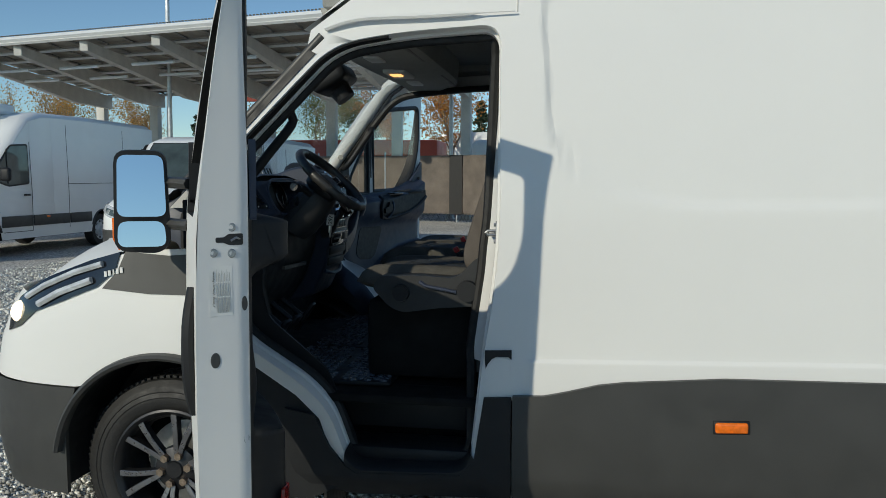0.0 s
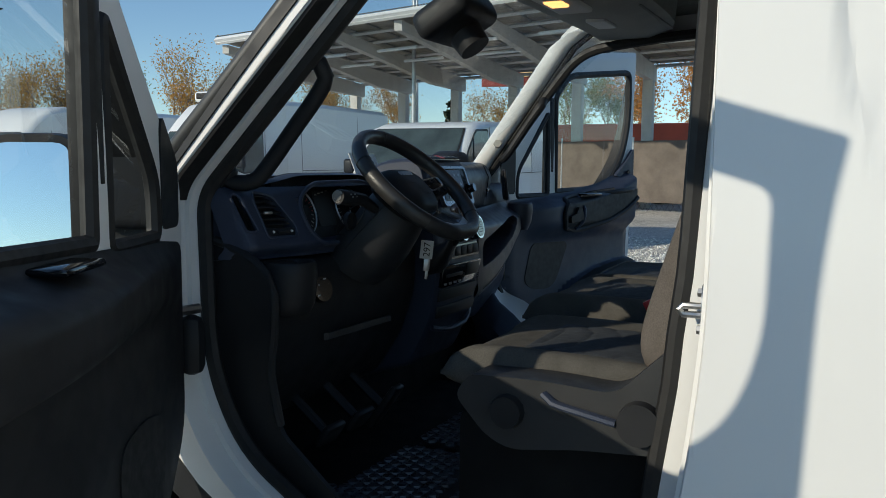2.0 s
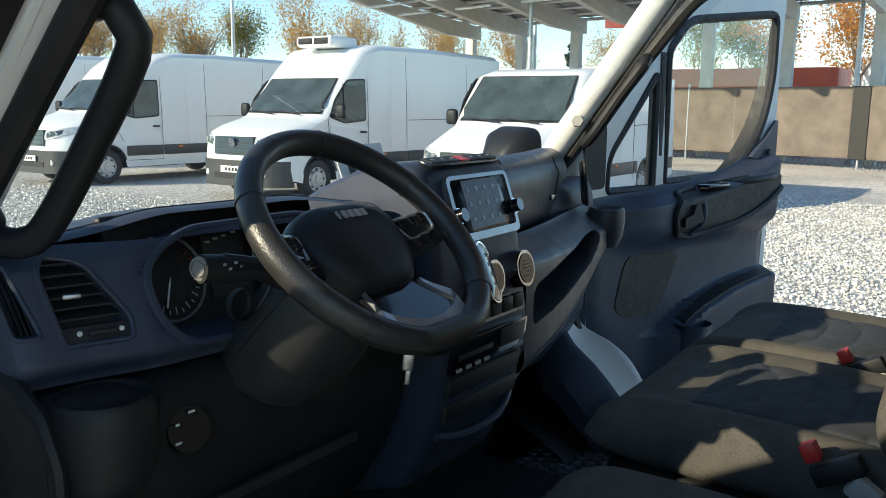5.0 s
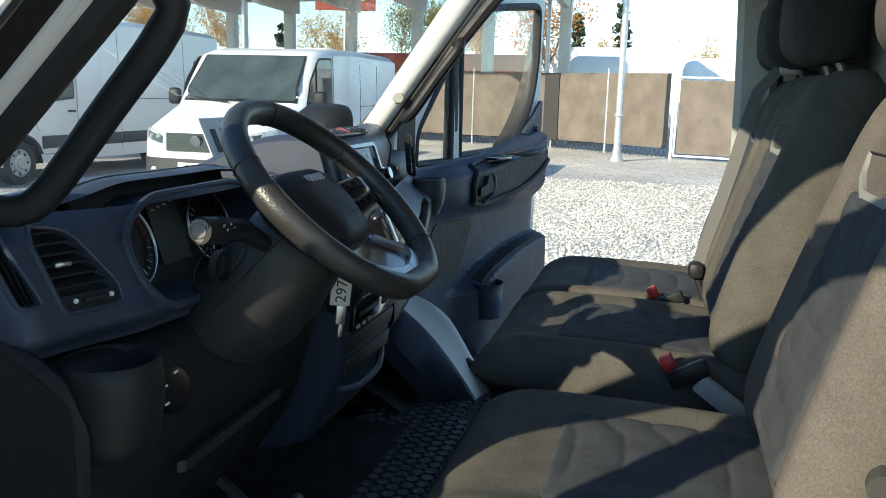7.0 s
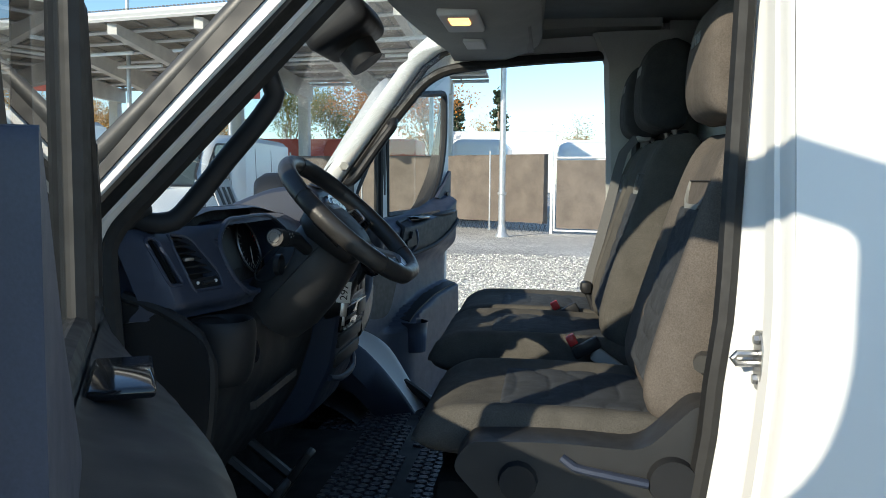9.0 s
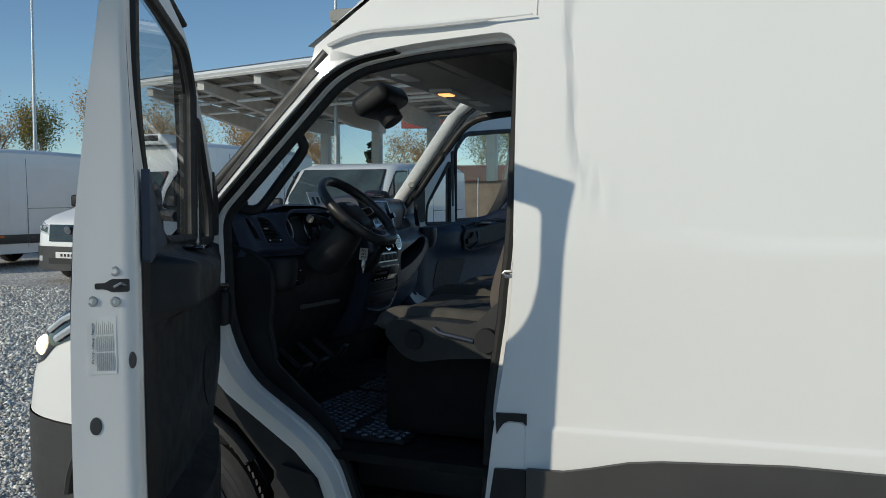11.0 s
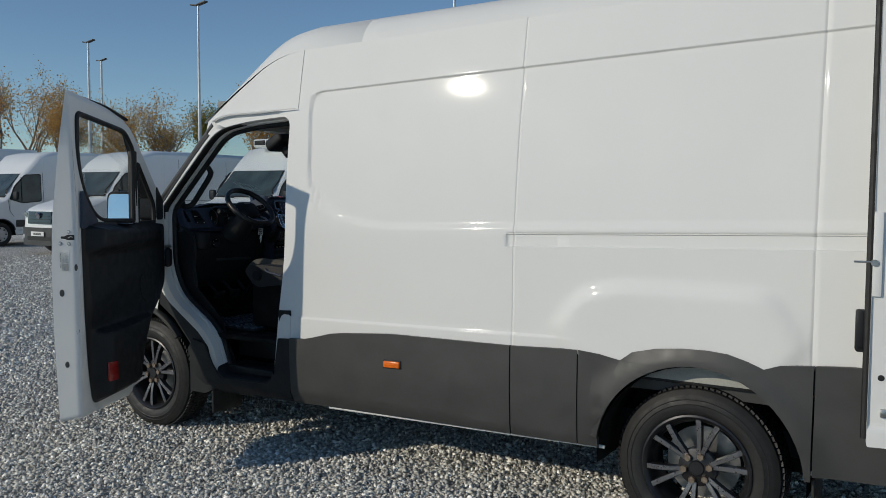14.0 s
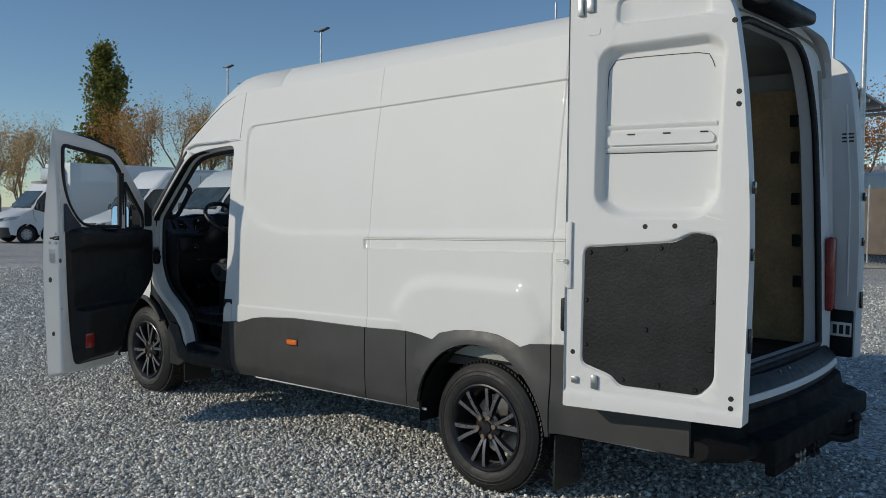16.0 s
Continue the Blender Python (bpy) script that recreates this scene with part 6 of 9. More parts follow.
def fascia_vent(hole, n, upright, label):
    c = sum(hole, Vector((0, 0))) / len(hole)
    bm = B()
    plate(bm, [tuple(p + (c - p) * 0.05) for p in hole], (), (), (), lambda y, z: (fascia(y, z)[0] - 0.03, y, z))
    v = part("air_vent", bm, "ink", db, label)
    lo, hi = Vector((min(p.x for p in hole), min(p.y for p in hole))), Vector((max(p.x for p in hole), max(p.y for p in hole)))
    for k in range(n):
        f = (k + 0.7) / (n + 0.4)
        loops = []
        if upright:
            ends = [(lo.x + (hi.x - lo.x) * (f * 0.75 + 0.22 * (1 - t)), lo.y + 0.003 + (hi.y - lo.y - 0.006) * t) for t in (0, 0.5, 1)]
        else:
            z = lo.y + 0.018 + (hi.y - lo.y - 0.018) * f
            ys = [y for y in span(lo.x, hi.x, 0.001) if inside(hole, y, z)]
            ends = [(ys[0] + (ys[-1] - ys[0]) * t, z) for t in (0, 0.5, 1)]
        for y, z in ends:
            x = fascia(y, z)[0]
            if upright:
                loops.append([(x - 0.006, y - 0.0008, z), (x - 0.006, y + 0.0008, z), (x - 0.022, y + 0.0058, z), (x - 0.022, y + 0.0042, z)])
            else:
                loops.append([(x - 0.010, y, z - 0.0010), (x - 0.010, y, z + 0.0010), (x - 0.027, y, z + 0.007), (x - 0.027, y, z + 0.0050)])
        bm = B()
        loft(bm, loops, True, True)
        part("slat", bm, "black", v)
    return v


fascia_vent(V1, 4, True, "tall slatted corner air vent")
v2 = fascia_vent(V2, 6, False, "slatted driver air vent")
bm = B()
box(bm, (fascia(0.195, 1.374)[0] - 0.006, 0.195, 1.374), (0.01, 0.020, 0.006), 0.002, 2, pose(0, 0, 0, 0, 0, -25))
part("knob", bm, "steel", v2, "bright vent knob")
bm = B()
plate(bm, rounded([(0.174, 1.3235), (0.172, 1.341), (0.245, 1.341), (0.243, 1.3235)], 0.006, 3), (), (), (), lambda y, z: (fascia(y, z)[0] - 0.004, y, z), 0.006, (-1, 0, 0))
part("vent_control", bm, "black", v2)
bm = B()
tube(bm, [(fascia(0.199, 1.333)[0] - 0.001, 0.199, 1.333), (fascia(0.227, 1.333)[0] - 0.001, 0.227, 1.333)], 0.0035, 8)
part("vent_wheel", bm, "ink", v2)
for y in (0.191, 0.235):
    bm = B()
    cyl(bm, (fascia(y, 1.334)[0] - 0.004, y, 1.334), (fascia(y, 1.334)[0] - 0.0015, y - 0.001, 1.334), 0.0030, 0.0030, 12)
    part("vent_mark", bm, "paper", v2)
# instruments: dark panel with two dials and a display between
bm = B()
box(bm, (0.238, 0.452, 1.37), (0.02, 0.37, 0.17), 0.008, 2, pose(0, 0, 0, 0, -18, 0))
cl = part("instrument_panel", bm, "board", db, "glossy instrument panel")
TILT_C = pose(0, 0, 0, 0, -18, 0)
for y in (0.342, 0.545):
    cy = Vector((0.2555, y, 1.368))
    nrm = (TILT_C @ Vector((1, 0, 0))).normalized()
    u, v = Vector((0, 1, 0)), nrm.cross(Vector((0, 1, 0)))
    bm = B()
    tube(bm, [cy + 0.056 * (u * math.cos(a) + v * math.sin(a)) for a in span(0, 6.1, 0.2)], 0.0022, 6, True)
    part("dial_ring", bm, "steel", cl, "thin metal dial ring")
    for k in range(21):
        a = radians(-130 + 13 * k)
        bm = B()
        dd = (v * -math.cos(a) + u * math.sin(a))
        tube(bm, [cy + dd * (0.042 if k % 2 else 0.038), cy + dd * 0.048], 0.0009, 4)
        part("tick", bm, "headliner" if k < 17 else "redclip", cl)
    bm = B()
    tube(bm, [cy + nrm * 0.003, cy + nrm * 0.003 + (u * -0.35 - v * 0.9).normalized() * 0.04], 0.0013, 4)
    part("needle", bm, "paper", cl)
bm = B()
box(bm, (0.2515, 0.442, 1.372), (0.002, 0.07, 0.085), 0, 1, TILT_C)
part("trip_display", bm, "ink", cl)
for y, z in ((0.415, 1.405), (0.43, 1.408), (0.445, 1.41), (0.463, 1.413)):
    bm = B()
    box(bm, (0.2545 - 0.325 * (z - 1.372), y, z), (0.001, 0.008, 0.003), 0, 1, TILT_C)
    part("warning_mark", bm, "headliner", cl)


def vent(o, x, y, w, h, slats, parent, label="black air vent with slats", name="air_vent"):
    m = axes(o, x, y)
    bm = B()
    out = rounded([(-w / 2, -h / 2), (-w / 2, h / 2), (w / 2, h / 2), (w / 2, -h / 2)], min(w, h) * 0.25, 5)
    tube(bm, [(p.x, p.y, 0.004) for p in out], 0.005, 8, True)
    plate(bm, out, (), (), (), lambda a, b: (a, b, -0.004))
    v = part(name, bm, "black", parent, label, 40, m)
    for k in range(slats):
        bm = B()
        zc = -h / 2 + h * (k + 0.7) / (slats + 0.4)
        box(bm, (0, zc, 0.004), (w * 0.9, 0.003, 0.014), 0.001, 1, pose(0, 0, 0, 25, 0, 0))
        part("slat", bm, "dash", v)
    return v


# cup holder, lower knee panel, light dial
dash_block(0.125, 0.74, [(0.10, 1.272), (0.318, 1.272), (0.345, 1.25), (0.342, 1.15), (0.30, 1.02), (0.22, 0.90), (0.10, 0.86)], "knee_panel", "", 0.03, db, "black")
bm = B()
loops = []
ring = span(0, 2 * math.pi * 31 / 32, 2 * math.pi / 32)
for z, s in ((1.230, 0.74), (1.268, 0.82), (1.2735, 0.86), (1.2745, 0.92), (1.268, 0.98), (1.25, 1.0), (1.215, 0.97), (1.185, 0.90), (1.165, 0.76), (1.158, 0.4)):
    loops.append([(0.340 - 0.012 * (1 - s) + 0.056 * s * math.cos(a), 0.187 + 0.058 * s * math.sin(a), z) for a in ring])
loft(bm, loops, True, False)
ch = part("cup_holder", bm, "black", db, "black cup holder moulded into the knee panel", 60)
bm = B()
loft(bm, [[(0.338 + 0.056 * s * math.cos(a), 0.187 + 0.058 * s * math.sin(a), z) for a in ring] for z, s in ((1.232, 0.75), (1.228, 0.74))], True, True)
part("cup_floor", bm, "ink", ch)
bm = B()
cyl(bm, (0.34, 0.292, 1.200), (0.352, 0.290, 1.203), 0.030, 0.028, 24)
ld = part("light_dial", bm, "gloss", db, "round light switch")
for k in range(5):
    bm = B()
    a = radians(20 + 65 * k)
    box(bm, (0.3525, 0.291 + 0.022 * math.cos(a), 1.203 + 0.022 * math.sin(a)), (0.0012, 0.009 if k % 2 else 0.005, 0.003), 0)
    part("mark", bm, "paper", ld)
bm = B()
loft(bm, [[(0.345, 0.30, z), (0.352, 0.31, z), (0.335, 0.62, z - 0.01), (0.325, 0.62, z - 0.01)] for z in (1.085, 1.100)], True, True)
part("knee_ledge", bm, "column", db, "black ledge along the knee panel")
# centre stack
cs = dash_block(0.775, 1.055, [(0.02, 1.40), (0.12, 1.45), (0.22, 1.490), (0.305, 1.498), (0.338, 1.482), (0.370, 1.365), (0.378, 1.30), (0.395, 1.20), (0.372, 1.05), (0.31, 0.92), (0.12, 0.86)], "centre_console", "blue-black centre console", 0.02, db)


def face(x, y, z):
    return axes((x, y, z), (-0.04, 1, 0), (-0.34, 0, 1))


bm = B()
plate(bm, rounded([(-0.108, -0.058), (-0.108, 0.058), (0.108, 0.058), (0.108, -0.058)], 0.016, 4), [[tuple(p) for p in rounded([(-0.098, -0.044), (-0.098, 0.051), (0.098, 0.051), (0.098, -0.044)], 0.010, 4)]], (), (), lambda a, b: (a, b, 0.008), 0.012, (0, 0, -1))
sc = part("touch_screen", bm, "rim", db, "touch screen with chrome bezel", 40, face(0.357, 0.937, 1.416))
bm = B()
box(bm, (0, 0.003, 0.002), (0.198, 0.098, 0.004), 0.002)
part("display", bm, "screen", sc, "dark display glass")
bm = B()
box(bm, (0.005, 0.005, 0.0045), (0.125, 0.086, 0.001), 0)
part("lit_picture", bm, mat("dim_display", (0.070, 0.040, 0.055), 0.25, spec=0.25, vary=0.4, vscale=40), sc, "dim reddish display area")
for j in range(3):
    for i in range(4):
        bm = B()
        box(bm, (-0.042 + 0.03 * i, 0.032 - 0.027 * j, 0.0053), (0.010, 0.008, 0.0006), 0)
        part("screen_icon", bm, mat("faint_icon", (0.16, 0.13, 0.16), 0.3) if i + j == 0 else bpy.data.materials["faint_icon"], sc)
for x in (-0.100, 0.100):
    bm = B()
    cyl(bm, (x, -0.012, 0.005), (x, -0.012, 0.024), 0.013, 0.012, 16)
    part("screen_knob", bm, "gloss", sc)
    bm = B()
    cyl(bm, (x, -0.012, 0.008), (x, -0.012, 0.012), 0.0145, 0.0145, 16)
    part("knob_ring", bm, "chrome", sc)
hm = axes((0.318, 0.925, 1.4935), (-0.04, 1, 0), (-0.95, 0, 0.28))
bm = B()
box(bm, (0, 0, 0.002), (0.235, 0.030, 0.006), 0.003, 2)
hz = part("switch_strip", bm, "gloss", db, "row of switches with red hazard button", 35, hm)
for k in range(7):
    bm = B()
    box(bm, (-0.096 + 0.032 * k, 0, 0.006), (0.028, 0.023, 0.004), 0.001, 1)
    part("switch", bm, "redclip" if k == 3 else "black", hz)
    bm = B()
    box(bm, (-0.096 + 0.032 * k, 0, 0.0083), (0.007, 0.004, 0.0006), 0)
    part("switch_mark", bm, "headliner", hz)
KM = axes((0.385, 1.018, 1.292), (-0.04, 1, 0), (-0.20, 0, 1))
bm = B()
cyl(bm, (0, 0, -0.01), (0, 0, 0.022), 0.036, 0.034, 24)
kn = part("climate_knob", bm, "chrome", db, "chrome-ringed climate knob", 35, KM)
bm = B()
cyl(bm, (0, 0, 0.02), (0, 0, 0.0235), 0.028, 0.028, 24)
part("knob_face", bm, "gloss", kn)
for k in range(5):
    bm = B()
    box(bm, (0, 0.014 - 0.007 * k, 0.0238), (0.030, 0.002, 0.0008), 0)
    part("knob_mark", bm, "headliner", kn)
KL = axes((0.388, 0.905, 1.292), (-0.04, 1, 0), (-0.20, 0, 1))
bm = B()
cyl(bm, (0, 0, -0.01), (0, 0, 0.022), 0.034, 0.032, 24)
kn = part("climate_knob", bm, "chrome", db, "chrome-ringed climate knob", 35, KL)
bm = B()
cyl(bm, (0, 0, 0.02), (0, 0, 0.0235), 0.026, 0.026, 24)
part("knob_face", bm, "gloss", kn)
SF = lambda y, z: (float(np.interp(z, (1.05, 1.20, 1.30, 1.365), (0.372, 0.395, 0.378, 0.370))), y, z)
bm = B()
plate(bm, rounded([(0.795, 1.215), (0.795, 1.252), (1.04, 1.252), (1.04, 1.215)], 0.008, 3), (), (), (), lambda y, z: (SF(y, z)[0] + 0.002, y, z), 0.004, (-1, 0, 0))
bs = part("button_strip", bm, "gloss", db, "strip of black buttons")
for k in range(6):
    bm = B()
    box(bm, (SF(0, 1.234)[0] + 0.004, 0.815 + 0.040 * k, 1.234), (0.006, 0.035, 0.028), 0.003, 2)
    part("button", bm, "black", bs)
bm = B()
box(bm, (0.392, 0.915, 1.172), (0.014, 0.25, 0.062), 0.004, 2, pose(0, 0, 0, 0, 8, 0))
rd = part("radio_slot", bm, "gloss", db, "radio slot with a small display")
bm = B()
box(bm, (0.401, 0.985, 1.178), (0.002, 0.085, 0.036), 0.001, 2, pose(0, 0, 0, 0, 8, 0))
part("small_display", bm, "clad", rd)
bm = B()
box(bm, (0.401, 0.86, 1.172), (0.002, 0.11, 0.010), 0.001, 2, pose(0, 0, 0, 0, 8, 0))
part("disc_slot", bm, "ink", rd)
for k in range(4):
    bm = B()
    box(bm, (0.398, 0.81 + 0.030 * k, 1.150), (0.002, 0.016, 0.006), 0, 1)
    part("radio_button", bm, "headliner", rd)
# dark blocks stand for the shade inside two storage slots
for z, w in ((1.118, 0.24), (1.070, 0.24)):
    bm = B()
    box(bm, (SF(0, z)[0] + 0.001, 0.915, z), (0.012, w, 0.034), 0.004, 2, pose(0, 0, 0, 0, 8, 0))
    part("storage_shade", bm, "ink", db)
bm = B()
tube(bm, smooth_line([(0.365, 0.79, 1.03), (0.378, 0.86, 1.015), (0.378, 0.98, 1.02), (0.36, 1.045, 1.045)], 0.03), 0.008, 8)
part("console_lip", bm, "dash", db)
# gear selector growing out of the console, with a chrome-edged head and a dark gaiter
bm = B()
loft(bm, [[c + Vector((0, r * math.cos(a), r * 0.8 * math.sin(a))) for a in ring] for c, r in ((Vector((0.36, 0.80, 1.215)), 0.055), (Vector((0.395, 0.79, 1.225)), 0.05), (Vector((0.42, 0.785, 1.25)), 0.036), (Vector((0.44, 0.78, 1.285)), 0.022))], True, True)
gl = thing("gear_lever", "black gear selector with chrome edge on the console", "gear lever")
part("gaiter", bm, "leather", gl, "dark folded gaiter", 60)
GM = axes((0.470, 0.772, 1.335), (-0.25, 1, -0.12), (-0.45, 0, 1))
oval = rounded([(-0.022, -0.048), (-0.026, 0.040), (0.0, 0.052), (0.026, 0.040), (0.022, -0.048), (0.0, -0.054)], 0.02, 5)
bm = B()
loft(bm, [[(p.x * s, p.y * s, z) for p in oval] for s, z in ((0.7, -0.03), (0.95, -0.018), (1.0, -0.004), (0.92, 0.006), (0.6, 0.009))], True, True)
part("selector_head", bm, "gloss", gl, "gloss black selector head", 50, GM)
bm = B()
tube(bm, [(p.x * 0.98, p.y * 0.98, 0.003) for p in oval], 0.0028, 6, True)
part("chrome_edge", bm, "chrome", gl, "chrome edge of the selector", 50, GM)
for k in range(4):
    bm = B()
    box(bm, (0, 0.026 - 0.016 * k, 0.0095), (0.008, 0.006, 0.0008), 0)
    part("selector_mark", bm, "headliner", gl, "", 0, GM)
bm = B()
tube(bm, [(0.43, 0.782, 1.27), (0.462, 0.774, 1.32)], 0.016, 10)
part("stem", bm, "leather", gl)
# passenger side: upper pod with glove lid, open shelf below
pp = dash_block(1.088, 1.69, [(-0.06, 1.38), (0.06, 1.44), (0.19, 1.488), (0.240, 1.482), (0.268, 1.435), (0.256, 1.33), (0.22, 1.312), (0.0, 1.30)], "glove_box", "dark blue-grey glove box lid", 0.03, db, "pod", off=recede)
bm = B()
box(bm, (0.291, 1.344, 1.394), (0.008, 0.040, 0.011), 0.003, 2, pose(0, 0, 0, 0, 0, 12))
part("glove_latch", bm, "gloss", pp)
bm = B()
tube(bm, [(0.2635 + recede(y), y, 1.415) for y in span(1.10, 1.50, 0.05)], 0.0014, 4)
part("lid_seam", bm, "ink", pp)
bm = B()
tube(bm, [(0.250 + recede(1.50), 1.50, 1.475), (0.270 + recede(1.50), 1.50, 1.435), (0.258 + recede(1.50), 1.50, 1.335)], 0.0018, 4)
part("lid_edge", bm, "ink", pp)


# open shelf under the glove box, with a sweeping rim
def shelf_to(y, z):
    low = np.interp(y, (1.07, 1.25, 1.45, 1.60, 1.72), (1.10, 1.13, 1.18, 1.235, 1.29))
    x = 0.385 - 0.095 * ss(1.08, 1.78, y) - 0.075 * ss(1.285, 1.345, z) - 0.07 * ss(1.66, 1.74, y) ** 2 - 0.12 * ss(low, low - 0.12, z)
    return (x, y, z)


HOLE = rounded([(1.092, 1.165), (1.092, 1.245), (1.25, 1.278), (1.42, 1.298), (1.55, 1.300), (1.565, 1.272), (1.50, 1.232), (1.28, 1.192)], [0.015, 0.03, 0.1, 0.08, 0.025, 0.025, 0.08, 0.1], 5)
bm = B()
plate(bm, rounded([(1.06, 0.95), (1.06, 1.335), (1.70, 1.345), (1.735, 1.32), (1.70, 1.22), (1.55, 1.10), (1.35, 0.99)], [0, 0, 0.02, 0.02, 0.08, 0.1, 0.1], 4), [[tuple(p) for p in HOLE]], span(1.08, 1.72, 0.025), span(0.97, 1.34, 0.012), shelf_to)
c = sum(HOLE, Vector((0, 0))) / len(HOLE)
loft(bm, [[(shelf_to(p.x, p.y)[0] - d, p.x + (c.x - p.x) * f, p.y + (c.y - p.y) * f) for p in HOLE] for f, d in ((0, 0), (0.02, 0.004), (0.035, 0.015), (0.04, 0.15))], True, False)
plate(bm, [tuple(p) for p in HOLE], (), (), (), lambda y, z: (shelf_to(y, z)[0] - 0.148, y, z))
part("open_shelf", bm, "pod", db, "open shelf with a sweeping rim", 50)
bm = B()
tube(bm, smooth_line([(shelf_to(y, z)[0] + 0.001, y, z) for y, z in ((1.10, 1.075), (1.28, 1.11), (1.42, 1.15), (1.47, 1.175), (1.40, 1.165), (1.2, 1.12), (1.10, 1.10))], 0.03), 0.0016, 4)
part("panel_seam", bm, "ink", db)
vent((0.243, 1.60, 1.405), (-0.62, 1, 0), (-0.12, 0, 1), 0.055, 0.105, 8, db)
vent((0.318, 1.071, 1.43), (-0.15, 1, 0), (-0.3, 0, 1), 0.022, 0.115, 9, db, "slim slatted air vent")
bm = B()
lathe(bm, [(0.030, 1.315), (0.036, 1.338), (0.041, 1.341), (0.046, 1.336), (0.048, 1.31), (0.043, 1.27), (0.03, 1.24)], pose(0.282, 1.665, 0), 24)
lathe(bm, [(0.0, 1.312), (0.031, 1.315)], pose(0.282, 1.665, 0), 24)
part("cup_holder", bm, "pod", db, "cup holder at the end of the shelf")

# ---- steering wheel ----
SC = Vector((0.498, 0.455, 1.434))
SNV = Vector((0.67, 0.0, 0.74)).normalized()
SM = axes(SC, (0, 1, 0), Vector((0, 0, 1)) - SNV * SNV.z) @ Matrix.Diagonal((0.9, 0.9, 0.9, 1))
sw = thing("steering_wheel", "black leather steering wheel with satin trim", "steering wheel", m=SM)
ring_pts = []
for k in range(96):
    a = 2 * math.pi * k / 96
    r = 0.179
    p = Vector((r * math.cos(a), r * math.sin(a), 0))
    p.y = max(p.y, -0.163 - 0.010 * (1 - (p.x / r) ** 2))
    ring_pts.append(p)
perforated = mat("perforated_leather", (0.030, 0.029, 0.028), 0.36, vary=0.15, vscale=30, bump=0.3, gscale=350)
pn = perforated.node_tree
vor = pn.nodes.new("ShaderNodeTexVoronoi")
vor.inputs["Scale"].default_value = 430
tcn = pn.nodes.new("ShaderNodeTexCoord")
pn.links.new(tcn.outputs["Object"], vor.inputs["Vector"])
hol = pn.nodes.new("ShaderNodeBump")
hol.inputs["Strength"].default_value, hol.inputs["Distance"].default_value = 0.35, 0.0008
pn.links.new(vor.outputs["Distance"], hol.inputs["Height"])
pn.links.new(hol.outputs["Normal"], pn.nodes["Principled BSDF"].inputs["Normal"])
# the rim in smooth and perforated lengths, parted by seams
for a0, a1, material in ((26, 80, "leather"), (80, 154, "leather"), (154, 226, perforated), (226, 314, "leather"), (314, 386, perforated)):
    i0, i1 = round(a0 / 3.75), round(a1 / 3.75)
    bm = B()
    run = [ring_pts[i % 96] for i in range(i0, i1 + 1)]
    tube(bm, run, 0.0175, 14, False, 1.15)
    part("satin", bm, material, sw, "" if material == "leather" else "perforated leather grip", 60)
    bm = B()
    p = ring_pts[i0 % 96]
    tg = (ring_pts[(i0 + 1) % 96] - ring_pts[(i0 - 1) % 96]).normalized()
    nn = Vector((-tg.y, tg.x, 0))
    tube(bm, [p + 0.0180 * (nn * math.cos(b) + Vector((0, 0, 1.13)) * math.sin(b)) for b in span(0, 6.0, 0.35)], 0.0009, 4, True)
    part("seam", bm, "ink", sw)
bm = B()
loops = []
for z, s in ((-0.085, 0.6), (-0.065, 0.95), (-0.045, 1.0), (-0.026, 0.96), (-0.014, 0.86), (-0.006, 0.66), (-0.002, 0.35)):
    loops.append([(p.x * s, p.y * s + 0.002, z) for p in rounded([(-0.104, 0.050), (-0.06, 0.078), (0.06, 0.078), (0.104, 0.050), (0.098, -0.02), (0.06, -0.078), (-0.06, -0.078), (-0.098, -0.02)], 0.03, 5)])
loft(bm, loops, True, True)
ab = part("airbag_cover", bm, "black", sw, "black airbag cover with chrome badge bar", 50)
for k in range(5):
    bm = B()
    box(bm, (-0.026 + 0.013 * k, 0.044, -0.0035), (0.010 if k else 0.004, 0.013, 0.004), 0.001, 1)
    part("badge_bar", bm, "satin", ab)
bm = B()
tube(bm, smooth_line([(-0.055, 0.050, -0.0105), (-0.046, 0.022, -0.005), (0.0, 0.008, -0.0025), (0.046, 0.022, -0.005), (0.055, 0.050, -0.0105)], 0.01), 0.0012, 4)
part("cover_seam", bm, "ink", ab)
for k in range(3):
    bm = B()
    box(bm, (0.02 + 0.008 * k, -0.030, -0.0025), (0.005, 0.004, 0.0012), 0.0003, 1)
    part("embossed_mark", bm, "clad", ab)
for s in (-1, 1):
    bm = B()
    loops = []
    for t in span(0, 1, 0.25):
        x = s * (0.080 + 0.092 * t)
        d = -0.036 * (1 - t)
        loops.append([(x, 0.042 - 0.010 * t, d - 0.014), (x, 0.040 - 0.010 * t, d), (x, -0.030 + 0.012 * t, d), (x, -0.034 + 0.012 * t, d - 0.014)])
    loft(bm, loops, True, True)
    sp = part("spoke", bm, "black", sw)
    bm = B()
    pad_out = rounded([(s * 0.098, 0.036), (s * 0.156, 0.028), (s * 0.152, -0.004), (s * 0.108, -0.006)], 0.008, 4)
    tube(bm, [(p.x, p.y, -0.036 * (1 - (abs(p.x) - 0.08) / 0.092) + 0.002) for p in pad_out], 0.0026, 6, True)
    part("spoke_trim", bm, "satin", sp, "satin frame round the spoke buttons")
    for j in range(2):
        for k in range(3):
            bm = B()
            x = 0.112 + 0.017 * k
            box(bm, (s * x, 0.021 - 0.034 * j, -0.036 * (1 - (x - 0.08) / 0.092) + 0.002), (0.014, 0.018 if j == 0 else 0.015, 0.005), 0.002, 1)
            part("button", bm, "gloss", sp)
# lower spoke: dark web framed by a satin bracket
bm = B()
